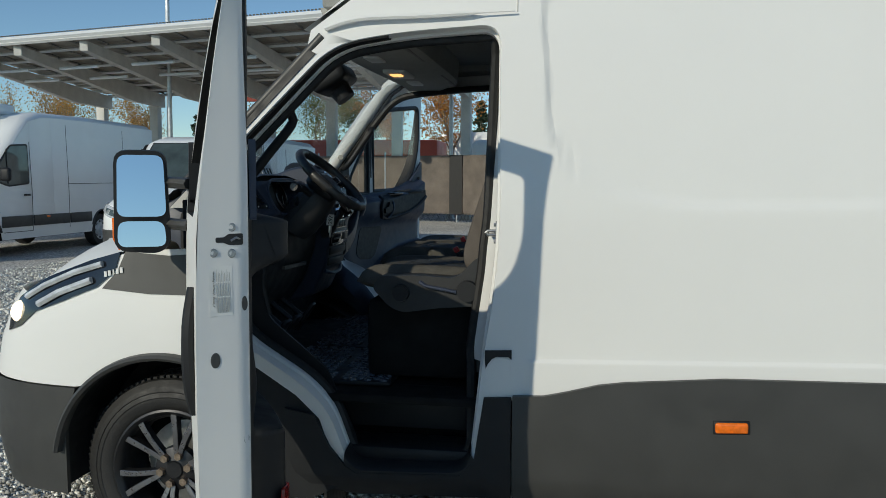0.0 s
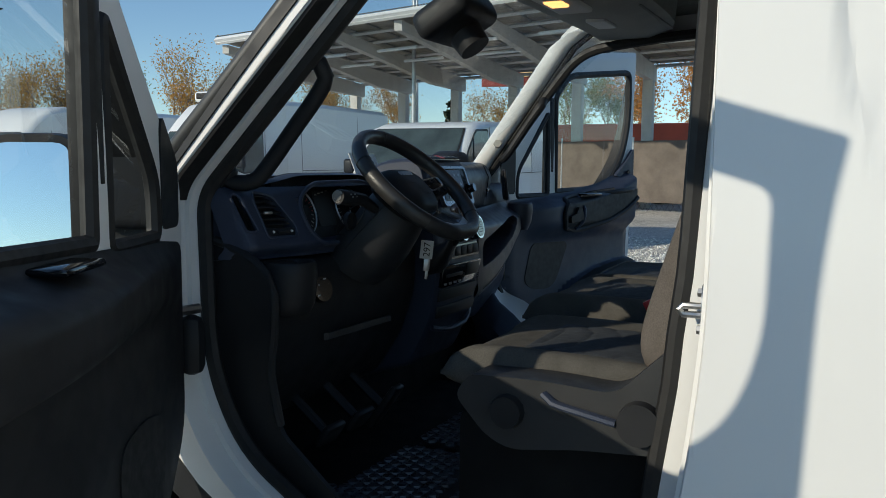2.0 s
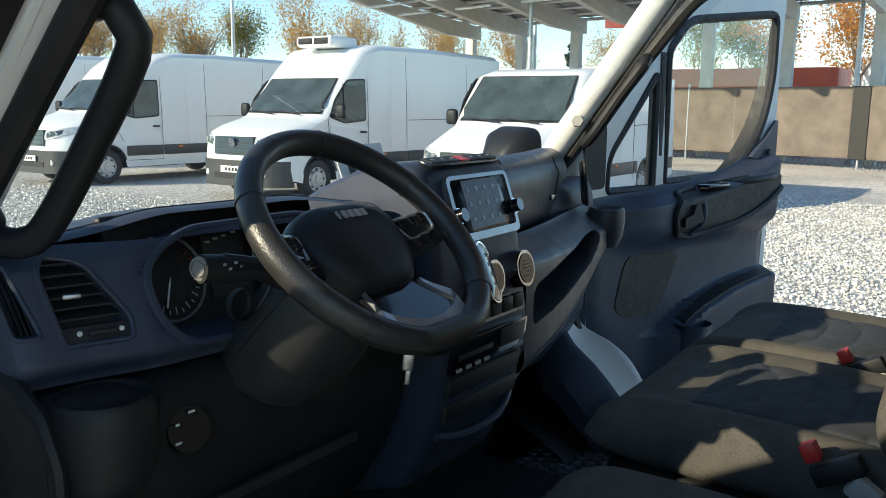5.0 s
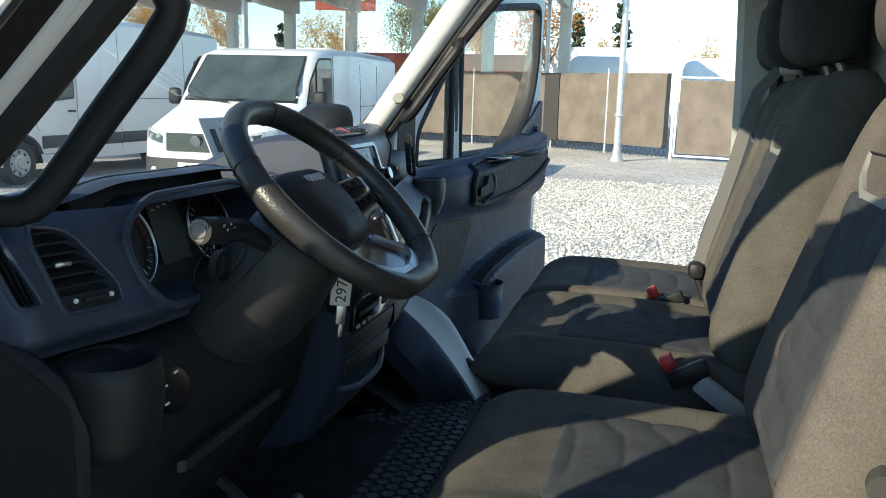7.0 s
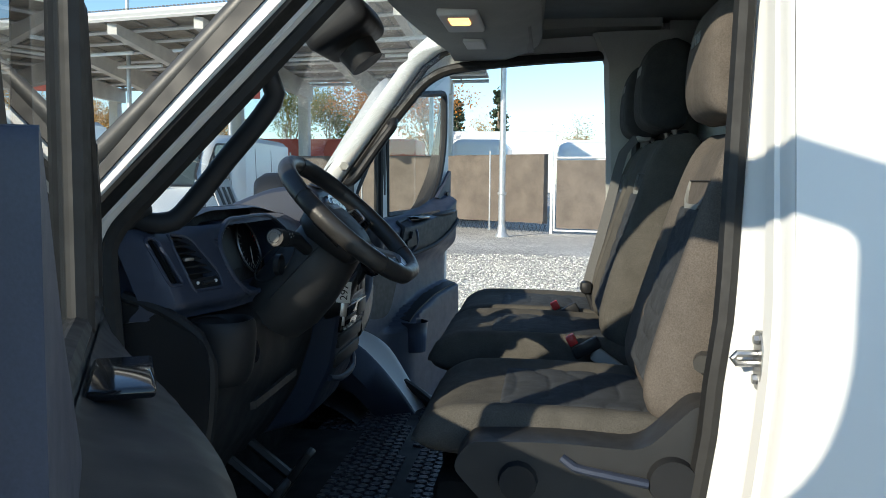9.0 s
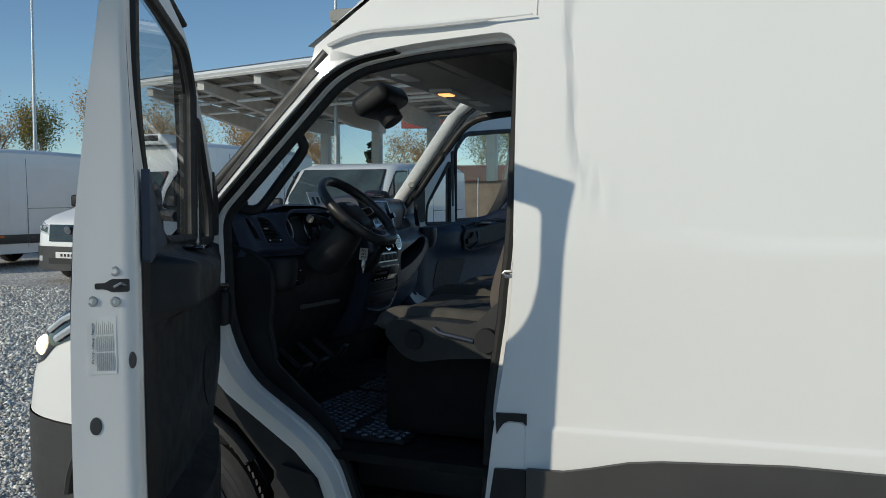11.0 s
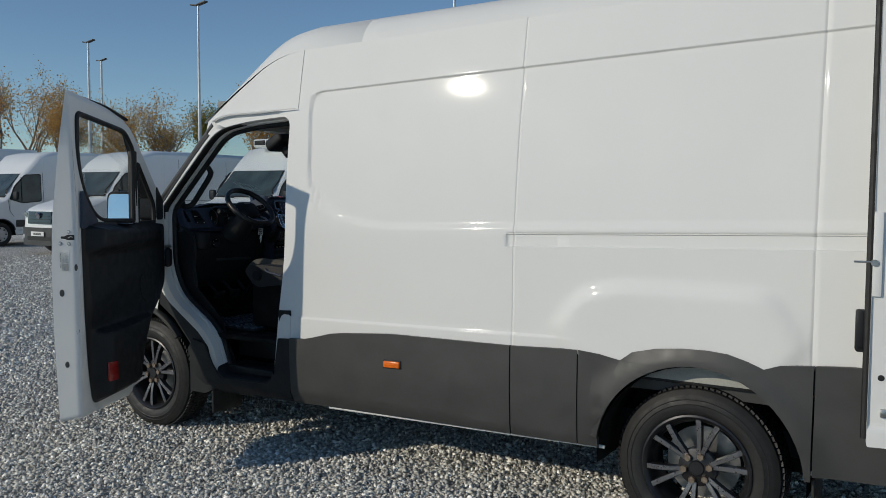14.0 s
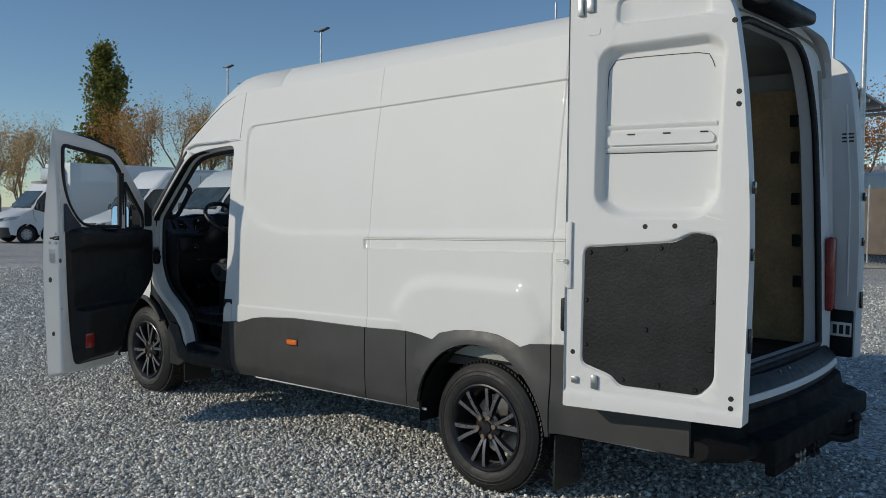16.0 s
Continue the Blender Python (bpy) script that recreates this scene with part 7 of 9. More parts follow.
web = rounded([(-0.055, -0.062), (0.055, -0.062), (0.062, -0.135), (0.040, -0.160), (-0.040, -0.160), (-0.062, -0.135)], 0.012, 3)
loft(bm, [[(p.x, p.y, z - 0.030 + 0.028 * ss(-0.06, -0.15, p.y)) for p in web] for z in (-0.012, 0.0)], True, True)
part("lower_web", bm, "gloss", sw)
for s in (-1, 1):
    bm = B()
    loops = []
    for x, y, w in ((0.020, -0.156, 0.011), (0.048, -0.150, 0.012), (0.072, -0.137, 0.012), (0.078, -0.120, 0.009), (0.066, -0.095, 0.006), (0.060, -0.075, 0.004)):
        z = -0.024 + 0.026 * ss(-0.06, -0.15, y)
        loops.append([(s * x, y - w, z - 0.006), (s * x, y - w, z + 0.002), (s * x, y + w, z + 0.002), (s * x, y + w, z - 0.006)])
    loft(bm, loops, True, True)
    part("lower_spoke", bm, "satin", sw, "satin lower spoke trim")
bm = B()
loft(bm, [[(x, -0.168, -0.004), (x, -0.168, 0.003), (x, -0.146, 0.003), (x, -0.146, -0.004)] for x in (-0.022, 0.022)], True, True)
part("lower_bar", bm, "satin", sw, "satin lower spoke trim")
# column shroud with its hatch, stalks
col = thing("steering_column", "black steering column shroud with stalks", "steering column")
bm = B()
loops = []
u, v = Vector((0, 1, 0)), SNV.cross(Vector((0, 1, 0)))
for t, r, dn in ((0.045, 0.055, 0.055), (0.055, 0.072, 0.070), (0.10, 0.084, 0.080), (0.15, 0.092, 0.088), (0.20, 0.096, 0.090), (0.25, 0.090, 0.080)):
    c = SC - SNV * t
    loops.append([c + u * r * math.cos(a) + v * (dn if v.z * math.sin(a) < 0 else 0.065) * math.sin(a) for a in span(0, 2 * math.pi * 31 / 32, 2 * math.pi / 32)])
loft(bm, loops, True, True)
part("column_shroud", bm, "column", col, "dark grey column shroud", 50)
bm = B()
tube(bm, [SC - SNV * 0.047 + (u * math.cos(a) + v * math.sin(a)) * 0.060 for a in span(0, 6.0, 0.3)], 0.003, 6, True)
part("collar", bm, "gloss", col)
bm = B()
tube(bm, [SC - SNV * t - u * (r + 0.0005) for t, r in ((0.055, 0.072), (0.10, 0.084), (0.15, 0.092), (0.20, 0.096))], 0.0014, 4)
part("shroud_seam", bm, "ink", col)
bm = B()
loops = []
for a in span(0, 2 * math.pi, 0.25):
    t = 0.145 + 0.05 * math.cos(a)
    b = math.pi + (0.55 + 0.33 * math.sin(a)) * (1 if v.z < 0 else -1)
    r, dn = np.interp(t, (0.10, 0.15, 0.20), (0.084, 0.092, 0.096)), np.interp(t, (0.10, 0.15, 0.20), (0.080, 0.088, 0.090))
    loops.append(SC - SNV * t + (u * r * math.cos(b) + v * dn * math.sin(b)) * 1.004)
tube(bm, loops[:-1], 0.0014, 4, True)
part("hatch_seam", bm, "ink", col)
bm = B()
tube(bm, [SC - SNV * 0.09 + Vector((0, -0.06, 0)), Vector((0.42, 0.345, 1.400)), Vector((0.408, 0.300, 1.406))], 0.014, 10, radii=[0.01, 0.014, 0.018])
cyl(bm, (0.409, 0.305, 1.405), (0.404, 0.272, 1.409), 0.0165, 0.0165, 24)
st = part("indicator_stalk", bm, "black", col, "black indicator stalk with grey knob end")
bm = B()
lathe(bm, [(0.0140, 0.0), (0.0135, 0.003), (0.0105, 0.0035), (0.0100, 0.0022), (0.0090, 0.0022), (0.0085, 0.0040), (0.0, 0.0045)], axes((0.404, 0.2725, 1.409), (1, 0.15, 0.0), (0, 0, 1)), 24)
part("knob_end", bm, mat("knob_grey", (0.20, 0.19, 0.175), 0.5), st, "pale grey end button")
for k in range(4):
    bm = B()
    box(bm, (0.4265, 0.288 + 0.008 * k, 1.414 - 0.006 * (k % 2)), (0.001, 0.004, 0.003), 0)
    part("stalk_mark", bm, "headliner", st)
bm = B()
tube(bm, [SC - SNV * 0.09 + Vector((0, 0.06, 0)), Vector((0.43, 0.63, 1.40))], 0.012, 8)
part("wiper_stalk", bm, "black", col)
bm = B()
lathe(bm, [(0.020, 0.0), (0.020, 0.010), (0.016, 0.012), (0.010, 0.011), (0.0, 0.011)], axes((0.392, 0.345, 1.352), (0, 0.3, 1), (0, 1, 0)), 20)
part("ignition_barrel", bm, "black", col)
# key with numbered tag
TAG = pose(0.449, 0.598, 1.268, 0, 6, 35)
kt = thing("key_tag", "white key tag with a handwritten number hanging on the key", "key tag", m=TAG)
bm = B()
box(bm, (0, 0, 0), (0.032, 0.0015, 0.046), 0.0005)
part("tag", bm, "paper", kt)
text_part("tag_number", "297", 0.024, pose(0.001, -0.0016, 0.0, 90, 0, 0) @ pose(0, 0, 0, 0, 0, 90), "ink", kt, 0.0002)
bm = B()
box(bm, (0.004, 0.002, -0.038), (0.016, 0.004, 0.032), 0.003)
box(bm, (0.006, 0.002, -0.062), (0.007, 0.002, 0.024), 0.0005)
part("key", bm, "steel", kt)

# ---- seats ----


def pad(w, length, thick, bolster, m, taper=0.0, crown=0.0, nose=0.0):
    """An upholstered pad: x along its length, y across, z up; nose lets its front edge droop."""
    bm = B()
    loops = []
    n = 48
    for k in range(33):
        v = k / 32
        e = max(0.02, (1 - abs(2 * v - 1) ** 7)) ** 0.42
        ww = w / 2 * (1 - taper * v) * (0.90 + 0.10 * e)
        lp = []
        for i in range(n):
            a = 2 * math.pi * i / n
            ca, sa = math.cos(a), math.sin(a)
            yy = ww * math.copysign(abs(ca) ** 0.42, ca)
            zt = thick / 2 * e * math.copysign(abs(sa) ** 0.55, sa)
            if sa > 0:
                q = abs(yy) / ww
                zt += bolster * ss(0.56, 0.88, q) * ss(1.0, 0.92, q) * e + crown * math.sin(math.pi * v) * e
                zt -= nose * ss(0.16, 0.0, v)
            lp.append(m @ Vector((length * (v - 0.5), yy, zt)))
        loops.append(lp)
    loft(bm, loops, True, True)
    return bm


def pad_insert(w, v0, v1, length, thick, m, waves, bend, crown=0.0):
    """The quilted middle of a pad, with bracket-shaped ribs that bend along its length."""
    bm = B()
    rows = []
    for k in range(111):
        v = v0 + (v1 - v0) * k / 110
        row = []
        for i in range(33):
            q = i / 32 * 2 - 1
            ph = (k / 110) * waves + bend * (ss(0.80, 0.42, abs(q)) + 0.25 * (1 - abs(q)))
            f = ph - math.floor(ph)
            rib = 0.0055 * (abs(math.sin(math.pi * f)) ** 0.30) * ss(1.0, 0.86, abs(q))
            edge = 0.012 * ss(0.92, 1.0, abs(q)) + 0.012 * ss(0.035, 0.0, min(k / 110, 1 - k / 110))
            row.append(m @ Vector((length * (v - 0.5), q * w / 2, thick / 2 - 0.001 + rib - edge + crown * math.sin(math.pi * v))))
        rows.append(row)
    loft(bm, rows, False, False)
    return bm


def seat(name, label, yc, w, front, top, back_x, th):
    """A seat: front edge of its cushion at x = front, its top at z = top; back_x is the backrest's face 0.39 m above that."""
    s = thing(name, label, "seat")
    mc = pose(front + 0.265, yc, top - th / 2, 0, 1.2, 0)
    # backrest leans back: its length runs upward, its face looks forward
    up = Vector((0.30, 0, 0.954)).normalized()
    face_n = Vector((-0.954, 0, 0.30)).normalized()
    mb = Matrix((up, Vector((0, -1, 0)), face_n)).transposed().to_4x4()
    mb.translation = Vector((back_x, yc, top + 0.39)) - up * 0.13 - face_n * 0.062
    part("cushion", pad(w, 0.53, th, 0.020, mc, 0.0, 0.006, 0.012), "fabric", s, "dark grey fabric seat cushion", 60)
    part("cushion_insert", pad_insert(w * 0.70, 0.27, 0.97, 0.53, th, mc, 5.6, -0.42, 0.006), "insert", s, "quilted dark seat middle", 60)
    # the driver's backrest and headrest carry the sun's warmth in their colour
    part("backrest", pad(w * 0.98, 0.55, 0.125, 0.026, mb, 0.14, 0.004), "shoulder" if name == "driver_seat" else "fabric", s, "fabric backrest with warm sunlight in its colour" if name == "driver_seat" else "dark grey fabric backrest", 60)
    part("back_insert", pad_insert(w * 0.56, 0.08, 0.70, 0.55, 0.125, mb, 7, 0.45, 0.004), "insert", s, "quilted dark backrest middle", 60)
    # pale bracket and seam under the shoulders
    bm = B()
    rows = []
    for x, y in smooth_line([(0.150, -0.118), (0.128, -0.108), (0.112, -0.078), (0.104, -0.062), (0.102, 0.0), (0.104, 0.062), (0.112, 0.078), (0.128, 0.108), (0.150, 0.118)], 0.01):
        rows.append([mb @ Vector((x - 0.006, y, 0.0695)), mb @ Vector((x + 0.006, y, 0.0695)), mb @ Vector((x + 0.006, y, 0.064)), mb @ Vector((x - 0.006, y, 0.064))])
    loft(bm, rows, True, True)
    part("accent_band", bm, "accent", s, "pale grey accent band")
    bm = B()
    tube(bm, [mb @ Vector((0.155, y, 0.0675)) for y in span(-0.125, 0.125, 0.05)], 0.0013, 4)
    part("seam", bm, "ink", s)
    hup, hface = Vector((0.10, 0, 0.995)).normalized(), Vector((-0.995, 0, 0.10)).normalized()
    mh = Matrix((hup, Vector((0, -1, 0)), hface)).transposed().to_4x4()
    mh.translation = Vector((back_x + 0.052, yc, top + 0.637))
    # bench headrests take the darker copy, with cab shade in its colour
    hr = part("headrest", pad(w * 0.60, 0.225, 0.115, 0.0, mh, 0.12, 0.014), "shoulder" if name == "driver_seat" else "headrest", s, "fabric headrest with light and shade in its colour", 60)
    for y in (-0.07, 0.07):
        bm = B()
        tube(bm, [mb @ Vector((0.25, y, 0.01)), mh @ Vector((-0.08, y, -0.01))], 0.007, 8)
        part("headrest_post", bm, "steel", hr)
        bm = B()
        box(bm, mb @ Vector((0.277, y, 0.015)), (0.03, 0.035, 0.02), 0.006)
        part("post_sleeve", bm, "black", hr)
    for k in range(5):
        bm = B()
        o = mh @ Vector((0.035, -0.036 + 0.018 * k, 0.0705))
        box(bm, (0, 0, 0), (0.022, 0.011 if k != 2 else 0.005, 0.002), 0.0006, 1, mh.to_3x3().to_4x4())
        for vv in bm.verts:
            vv.co += o
        part("stitched_mark", bm, "accent", hr)
    return s


ds = seat("driver_seat", "dark grey fabric driver seat with quilted middle", 0.478, 0.45, 0.652, 1.10, 1.170, 0.085)
bm = B()
box(bm, (0.92, 0.47, 0.84), (0.46, 0.42, 0.30), 0.03)
part("pedestal", bm, "under", ds, "black seat pedestal")
bm = B()
plate(bm, rounded([(0.735, 1.045), (0.765, 1.088), (0.90, 1.093), (1.045, 1.085), (1.125, 1.165), (1.19, 1.16), (1.185, 1.0), (1.12, 0.985), (0.98, 0.975), (0.85, 0.955), (0.80, 0.975)], [0.02, 0.015, 0.05, 0.03, 0.02, 0.02, 0.03, 0.03, 0.03, 0.03, 0.03], 4), (), (), (), lambda x, z: (x, 0.165, z), 0.085)
vl = part("side_valance", bm, "column", ds, "black plastic seat side")
bm = B()
cyl(bm, (1.089, 0.17, 1.04), (1.089, 0.145, 1.04), 0.040, 0.037, 28)
part("recline_knob", bm, "black", vl)
bm = B()
cyl(bm, (0.845, 0.17, 1.028), (0.845, 0.148, 1.028), 0.034, 0.030, 12)
part("height_knob", bm, "black", vl)
bm = B()
tube(bm, smooth_line([(0.915, 0.162, 1.07), (0.935, 0.155, 1.057), (0.98, 0.150, 1.05), (1.05, 0.150, 1.038)], 0.02), 0.011, 8, False, 0.6)
part("lift_lever", bm, "dash", vl)
bm = B()
cyl(bm, (1.155, 0.285, 1.215), (1.145, 0.245, 1.212), 0.019, 0.016, 10)
part("lumbar_knob", bm, "clad", ds, "black lumbar knob")
for y, nm, lb in ((1.10, "middle_seat", "dark fabric middle seat of the double bench"), (1.553, "outer_seat", "dark fabric outer seat of the double bench")):
    p = seat(nm, lb, y, 0.448, 0.592, 1.118, 1.130, 0.105)
    bm = B()
    box(bm, (0.89, y, 0.85), (0.52, 0.43, 0.36), 0.02)
    part("bench_base", bm, "under", p, "black bench base")
for x, y, z in ((0.966, 0.851, 1.119), (0.93, 1.335, 1.13)):
    tilt = pose(0, 0, 0, 0, -30, 0)
    bk = thing("belt_buckle", "black belt buckle with red button beside the cushion", "belt buckle")
    bm = B()
    box(bm, (x + 0.018, y, z - 0.006), (0.07, 0.026, 0.03), 0.006, 2, tilt)
    part("housing", bm, "black", bk)
    bm = B()
    box(bm, (x - 0.018, y, z + 0.012), (0.022, 0.024, 0.026), 0.003, 2, tilt)
    part("button", bm, "redclip", bk, "red button")
    bm = B()
    box(bm, (x + 0.075, y, z - 0.045), (0.10, 0.022, 0.035), 0.006, 2, pose(0, 0, 0, 0, 35, 0))
    part("buckle_stem", bm, "headliner", bk, "grey plastic stem")
pb = thing("passenger_belt", "grey seat belt webbing running across the bench backrest", "seat belt")
bm = B()
loops = []
for x, y, z in smooth_line([(1.155, 1.452, 1.655), (1.110, 1.448, 1.60), (1.065, 1.42, 1.42), (1.005, 1.372, 1.20)], 0.05):
    w, d = Vector((0.013, -0.008, -0.002)), Vector((0.0005, 0.0012, 0.0004))
    c = Vector((x, y, z))
    loops.append([c - w - d, c + w - d, c + w + d, c - w + d])
loft(bm, loops, True, True)
part("webbing", bm, "belt", pb, "grey woven webbing")
bm = B()
box(bm, (1.003, 1.368, 1.195), (0.034, 0.055, 0.038), 0.012)
part("belt_tongue", bm, "black", pb)
bm = B()
tube(bm, [(1.005, 1.365, 1.185), (1.02, 1.36, 1.15), (1.035, 1.36, 1.10)], 0.009, 8)
part("belt_anchor", bm, "black", pb)
bm = B()
box(bm, (1.17, 1.455, 1.655), (0.045, 0.055, 0.045), 0.012)
part("belt_guide", bm, "headliner", pb, "grey belt guide on the shoulder")
bm = B()
tube(bm, [(1.26, 0.16, 1.75), (1.22, 0.14, 1.3), (1.2, 0.15, 0.95)], 0.020, 6, False, 0.1)
part("driver_belt", bm, "belt", van, "grey seat belt webbing")
bm = B()
plate(bm, rounded([(0.085, 1.21), (0.075, 1.232), (0.075, 1.275), (0.088, 1.297), (0.108, 1.297), (0.112, 1.275), (0.112, 1.232), (0.105, 1.21)], 0.008, 3), (), (), (), lambda y, z: (1.194 + 0.08 * (0.10 - y), y, z), 0.006, (1, 0, 0))
tube(bm, [(1.194, 0.098, 1.262), (1.166, 0.096, 1.262), (1.160, 0.095, 1.256), (1.166, 0.096, 1.248), (1.194, 0.098, 1.248)], 0.0055, 8)
for z in (1.225, 1.284):
    cyl(bm, (1.196, 0.095, z), (1.188, 0.095, z), 0.008, 0.007, 6)
part("door_striker", bm, "steel", van, "steel door striker on its plate")
# fittings on the front jamb: hinge covers, check strap, cable gaiter
for z0, z1, w in ((1.27, 1.42, 0.045), (1.19, 1.235, 0.03)):
    bm = B()
    plate(bm, rounded([(0.118, z0), (0.118, z1), (0.118 + w, z1), (0.118 + w * 0.85, z0)], 0.006, 3), (), (), (), lambda x, z: (x, 0.050, z), 0.008, (0, -1, 0))
    part("hinge_cover", bm, "seal", van, "black hinge cover")
bm = B()
tube(bm, [(0.176, 0.05, 1.16), (0.15, 0.02, 1.158), (0.12, -0.03, 1.155)], 0.005, 8, False, 1.8)
part("check_strap", bm, "steel", van, "steel check strap")
bm = B()
loops = []
for k in range(13):
    t = k / 12
    c = Vector((0.182, 0.055, 1.09)).lerp(Vector((0.13, -0.05, 1.03)), t)
    r = 0.032 * (1 - 0.45 * ss(0.0, 0.4, t)) * (1.0 + (0.12 if k % 2 else 0.0) * ss(0.35, 0.45, t))
    loops.append([c + r * (Vector((0.75, 0, 0.35)) * math.cos(a) + Vector((0.1, 0.3, 1.1)) * math.sin(a)) for a in ring])
loft(bm, loops, True, True)
part("cable_gaiter", bm, "seal", van, "black corrugated cable gaiter", 30)

# number card behind the windscreen
bm = B()
box(bm, (0, 0, 0.05), (0.003, 0.17, 0.10), 0.001, 1)
card = part("number_card", bm, "paper", None, "", 0)
card.matrix_basis = pose(0.035, 1.02, 1.418, 0, -22, 4)
tagged(card, "white paper card with black bars on the dashboard", "card")
for k in range(3):
    for side in (-1, 1):
        bm = B()
        box(bm, (0.0025 * side, -0.045 + 0.045 * k, 0.05), (0.001, 0.022, 0.05), 0)
        part("mark", bm, "ink", card)

# ---- parked vans in the row behind ----


def parked_van(label, m, L=6.0, H=2.7, nose="high", clad=True, reefer=False, badge_bar=True, grille="dark", short_cab=0.0):
    """A white delivery van: local x runs from the front bumper to the rear, y from its left side to its right."""
    v = thing("delivery_van", label, "van", "row of parked vans", m=m)
    W = 2.02
    cow = 1.36 if nose == "high" else 1.30
    zb = 1.12 if nose == "high" else 1.02
    top = [(0.03, 0.34), (-0.02, 0.55), (0.0, 0.80), (0.04, zb - 0.08), (0.12, zb), (0.35, zb + 0.10), (0.85, cow - 0.02), (1.02, cow + 0.05), (1.45, 1.78), (1.72, min(2.08, H - 0.12)), (1.95, H - 0.06 if H < 2.4 else 2.32), (2.25 if H > 2.4 else 2.2, H - 0.02 if H < 2.4 else H - 0.10), (2.7, H), (L * 0.6, H + 0.02), (L - 0.12, H), (L - 0.02, H - 0.10), (L, H * 0.6), (L, 0.42)]
    ys = [0.0, 0.02, 0.07, 0.16, 0.35, 0.7, W / 2]
    ys = ys + [W - y for y in ys[::-1][1:]]
    def corner(e):
        """How far the nose falls back towards its corner."""
        return 0.16 * (1 - min(1, e / 0.7)) ** 2 + 0.20 * (1 - min(1, e / 0.32)) ** 2

    def skin(x, z, y):
        """A point of the body shell: rounded across the van from a point of its side profile."""
        e = min(y, W - y)
        k = 1 - min(1, e / 0.16)
        low = z < cow + 0.2 and x < 1.2
        dx = (0.16 * (1 - min(1, e / 0.7)) ** 2 if low else 0.03 * k * k) * (1 if x < 2.6 else -0.4)
        if low:
            dx += (corner(e) - dx) * ss(0.80, 0.30, x)
        dz = (0.10 * k ** 2.2 if x > 1.2 and x < L - 0.05 else 0.05 * k ** 2 if 0.1 < x <= 1.2 else 0)
        if z > 1.2:
            y = W / 2 + (y - W / 2) * (1 - 0.05 * ((z - 1.2) / 1.5))
        return (x + dx, y, z - dz)

    loops = []
    for (x, z) in top:
        lp = []
        for y in ys:
            lp.append(skin(x, z, y))
        loops.append(lp)
    bm = B()
    rows = loft(bm, loops, False, False)
    # side sheets
    for side in (0, -1):
        edge = [r[side] for r in rows]
        pts2 = [(q.co.x, q.co.z) for q in edge]
        arches = []
        fx, rx = 0.98, min(L - 1.3, 4.6)
        low = [(L, 0.42), (rx + 0.42, 0.34)] + [(rx + 0.40 * math.cos(a), 0.36 + 0.40 * math.sin(a)) for a in span(0.1, math.pi - 0.1, 0.3)] + [(rx - 0.42, 0.32), (fx + 0.42, 0.32)] + [(fx + 0.40 * math.cos(a), 0.36 + 0.40 * math.sin(a)) for a in span(0.1, math.pi - 0.1, 0.3)] + [(fx - 0.42, 0.30)]
        zt = [z for _, z in pts2]

        def to(x, z, side=side):
            y = 0.0
            if z > 1.2:
                y = W / 2 * 0.05 * ((z - 1.2) / 1.5)
            if x < 1.2 and z < cow + 0.25:
                pass
            y += 0.010 * ss(1.34, 1.30, z) * ss(0.9, 1.0, z) * ss(1.2, 1.3, x) if z < 1.4 else 0
            for s in (1.28, 2.30, 2.95, L * 0.68):
                y += 0.006 * ss(0.014, 0.004, abs(x - s)) * ss(0.5, 0.55, z)
            return (x, y if side == 0 else W - y, z)
        plate(bm, pts2[:-1] + low, (), [1.27, 1.28, 1.29, 2.29, 2.30, 2.31, 2.94, 2.95, 2.96], [0.9, 1.0, 1.2, 1.30, 1.34, 1.6, 1.9, 2.2], to)
    part("body", bm, "whitefar", v, "white painted body", 40)
    # windscreen with its black border
    line = smooth_line([(1.035, cow + 0.075), (1.24, (cow + 0.05 + 1.78) / 2 + 0.005), (1.45, 1.78), (1.69, min(2.05, H - 0.14))], 0.12)
    for name, lift, y0, y1, cutl, material, label in (("screen_border", 0.010, 0.10, 0.17, 0, "seal", "black windscreen border"), ("windscreen", 0.018, 0.135, 0.205, 1, "farglass", "dark tinted windscreen")):
        bm = B()
        rows = []
        run = line if not cutl else [p + (line[1] - line[0]) * 0.25 if i == 0 else p - (line[-1] - line[-2]) * 0.25 if i == len(line) - 1 else p for i, p in enumerate(line)]
        for i, p in enumerate(run):
            e0 = y0 + (y1 - y0) * i / (len(run) - 1)
            row = []
            for q in span(e0, W - e0, 0.09):
                a = Vector(skin(p.x, p.y, q))
                row.append(a + Vector((-0.72, 0, 0.69)) * lift)
            rows.append(row)
        n = min(len(r) for r in rows)
        rows = [[r[round(i * (len(r) - 1) / (n - 1))] for i in range(n)] for r in rows]
        loft(bm, rows, False, False)
        part(name, bm, material, v, label, 60)
    # side windows, mirror, handle, strip on both sides
    for side in (0, 1):
        sy = (lambda y: y) if side == 0 else (lambda y: W - y)
        bm = B()
        plate(bm, rounded([(1.27, cow + 0.04), (1.40, 1.66), (1.72, min(2.0, H - 0.2)), (2.18, min(2.03, H - 0.18)), (2.18, cow - 0.01), (1.62, cow - 0.06)], 0.06), (), (), span(1.4, 2, 0.1), lambda x, z: (x, sy(-0.006 + (W / 2 * 0.05 * ((z - 1.2) / 1.5) if z > 1.2 else 0)), z), 0.008)
        dw = part("door_window", bm, "farglass", v, "dark side window")
        bm = B()
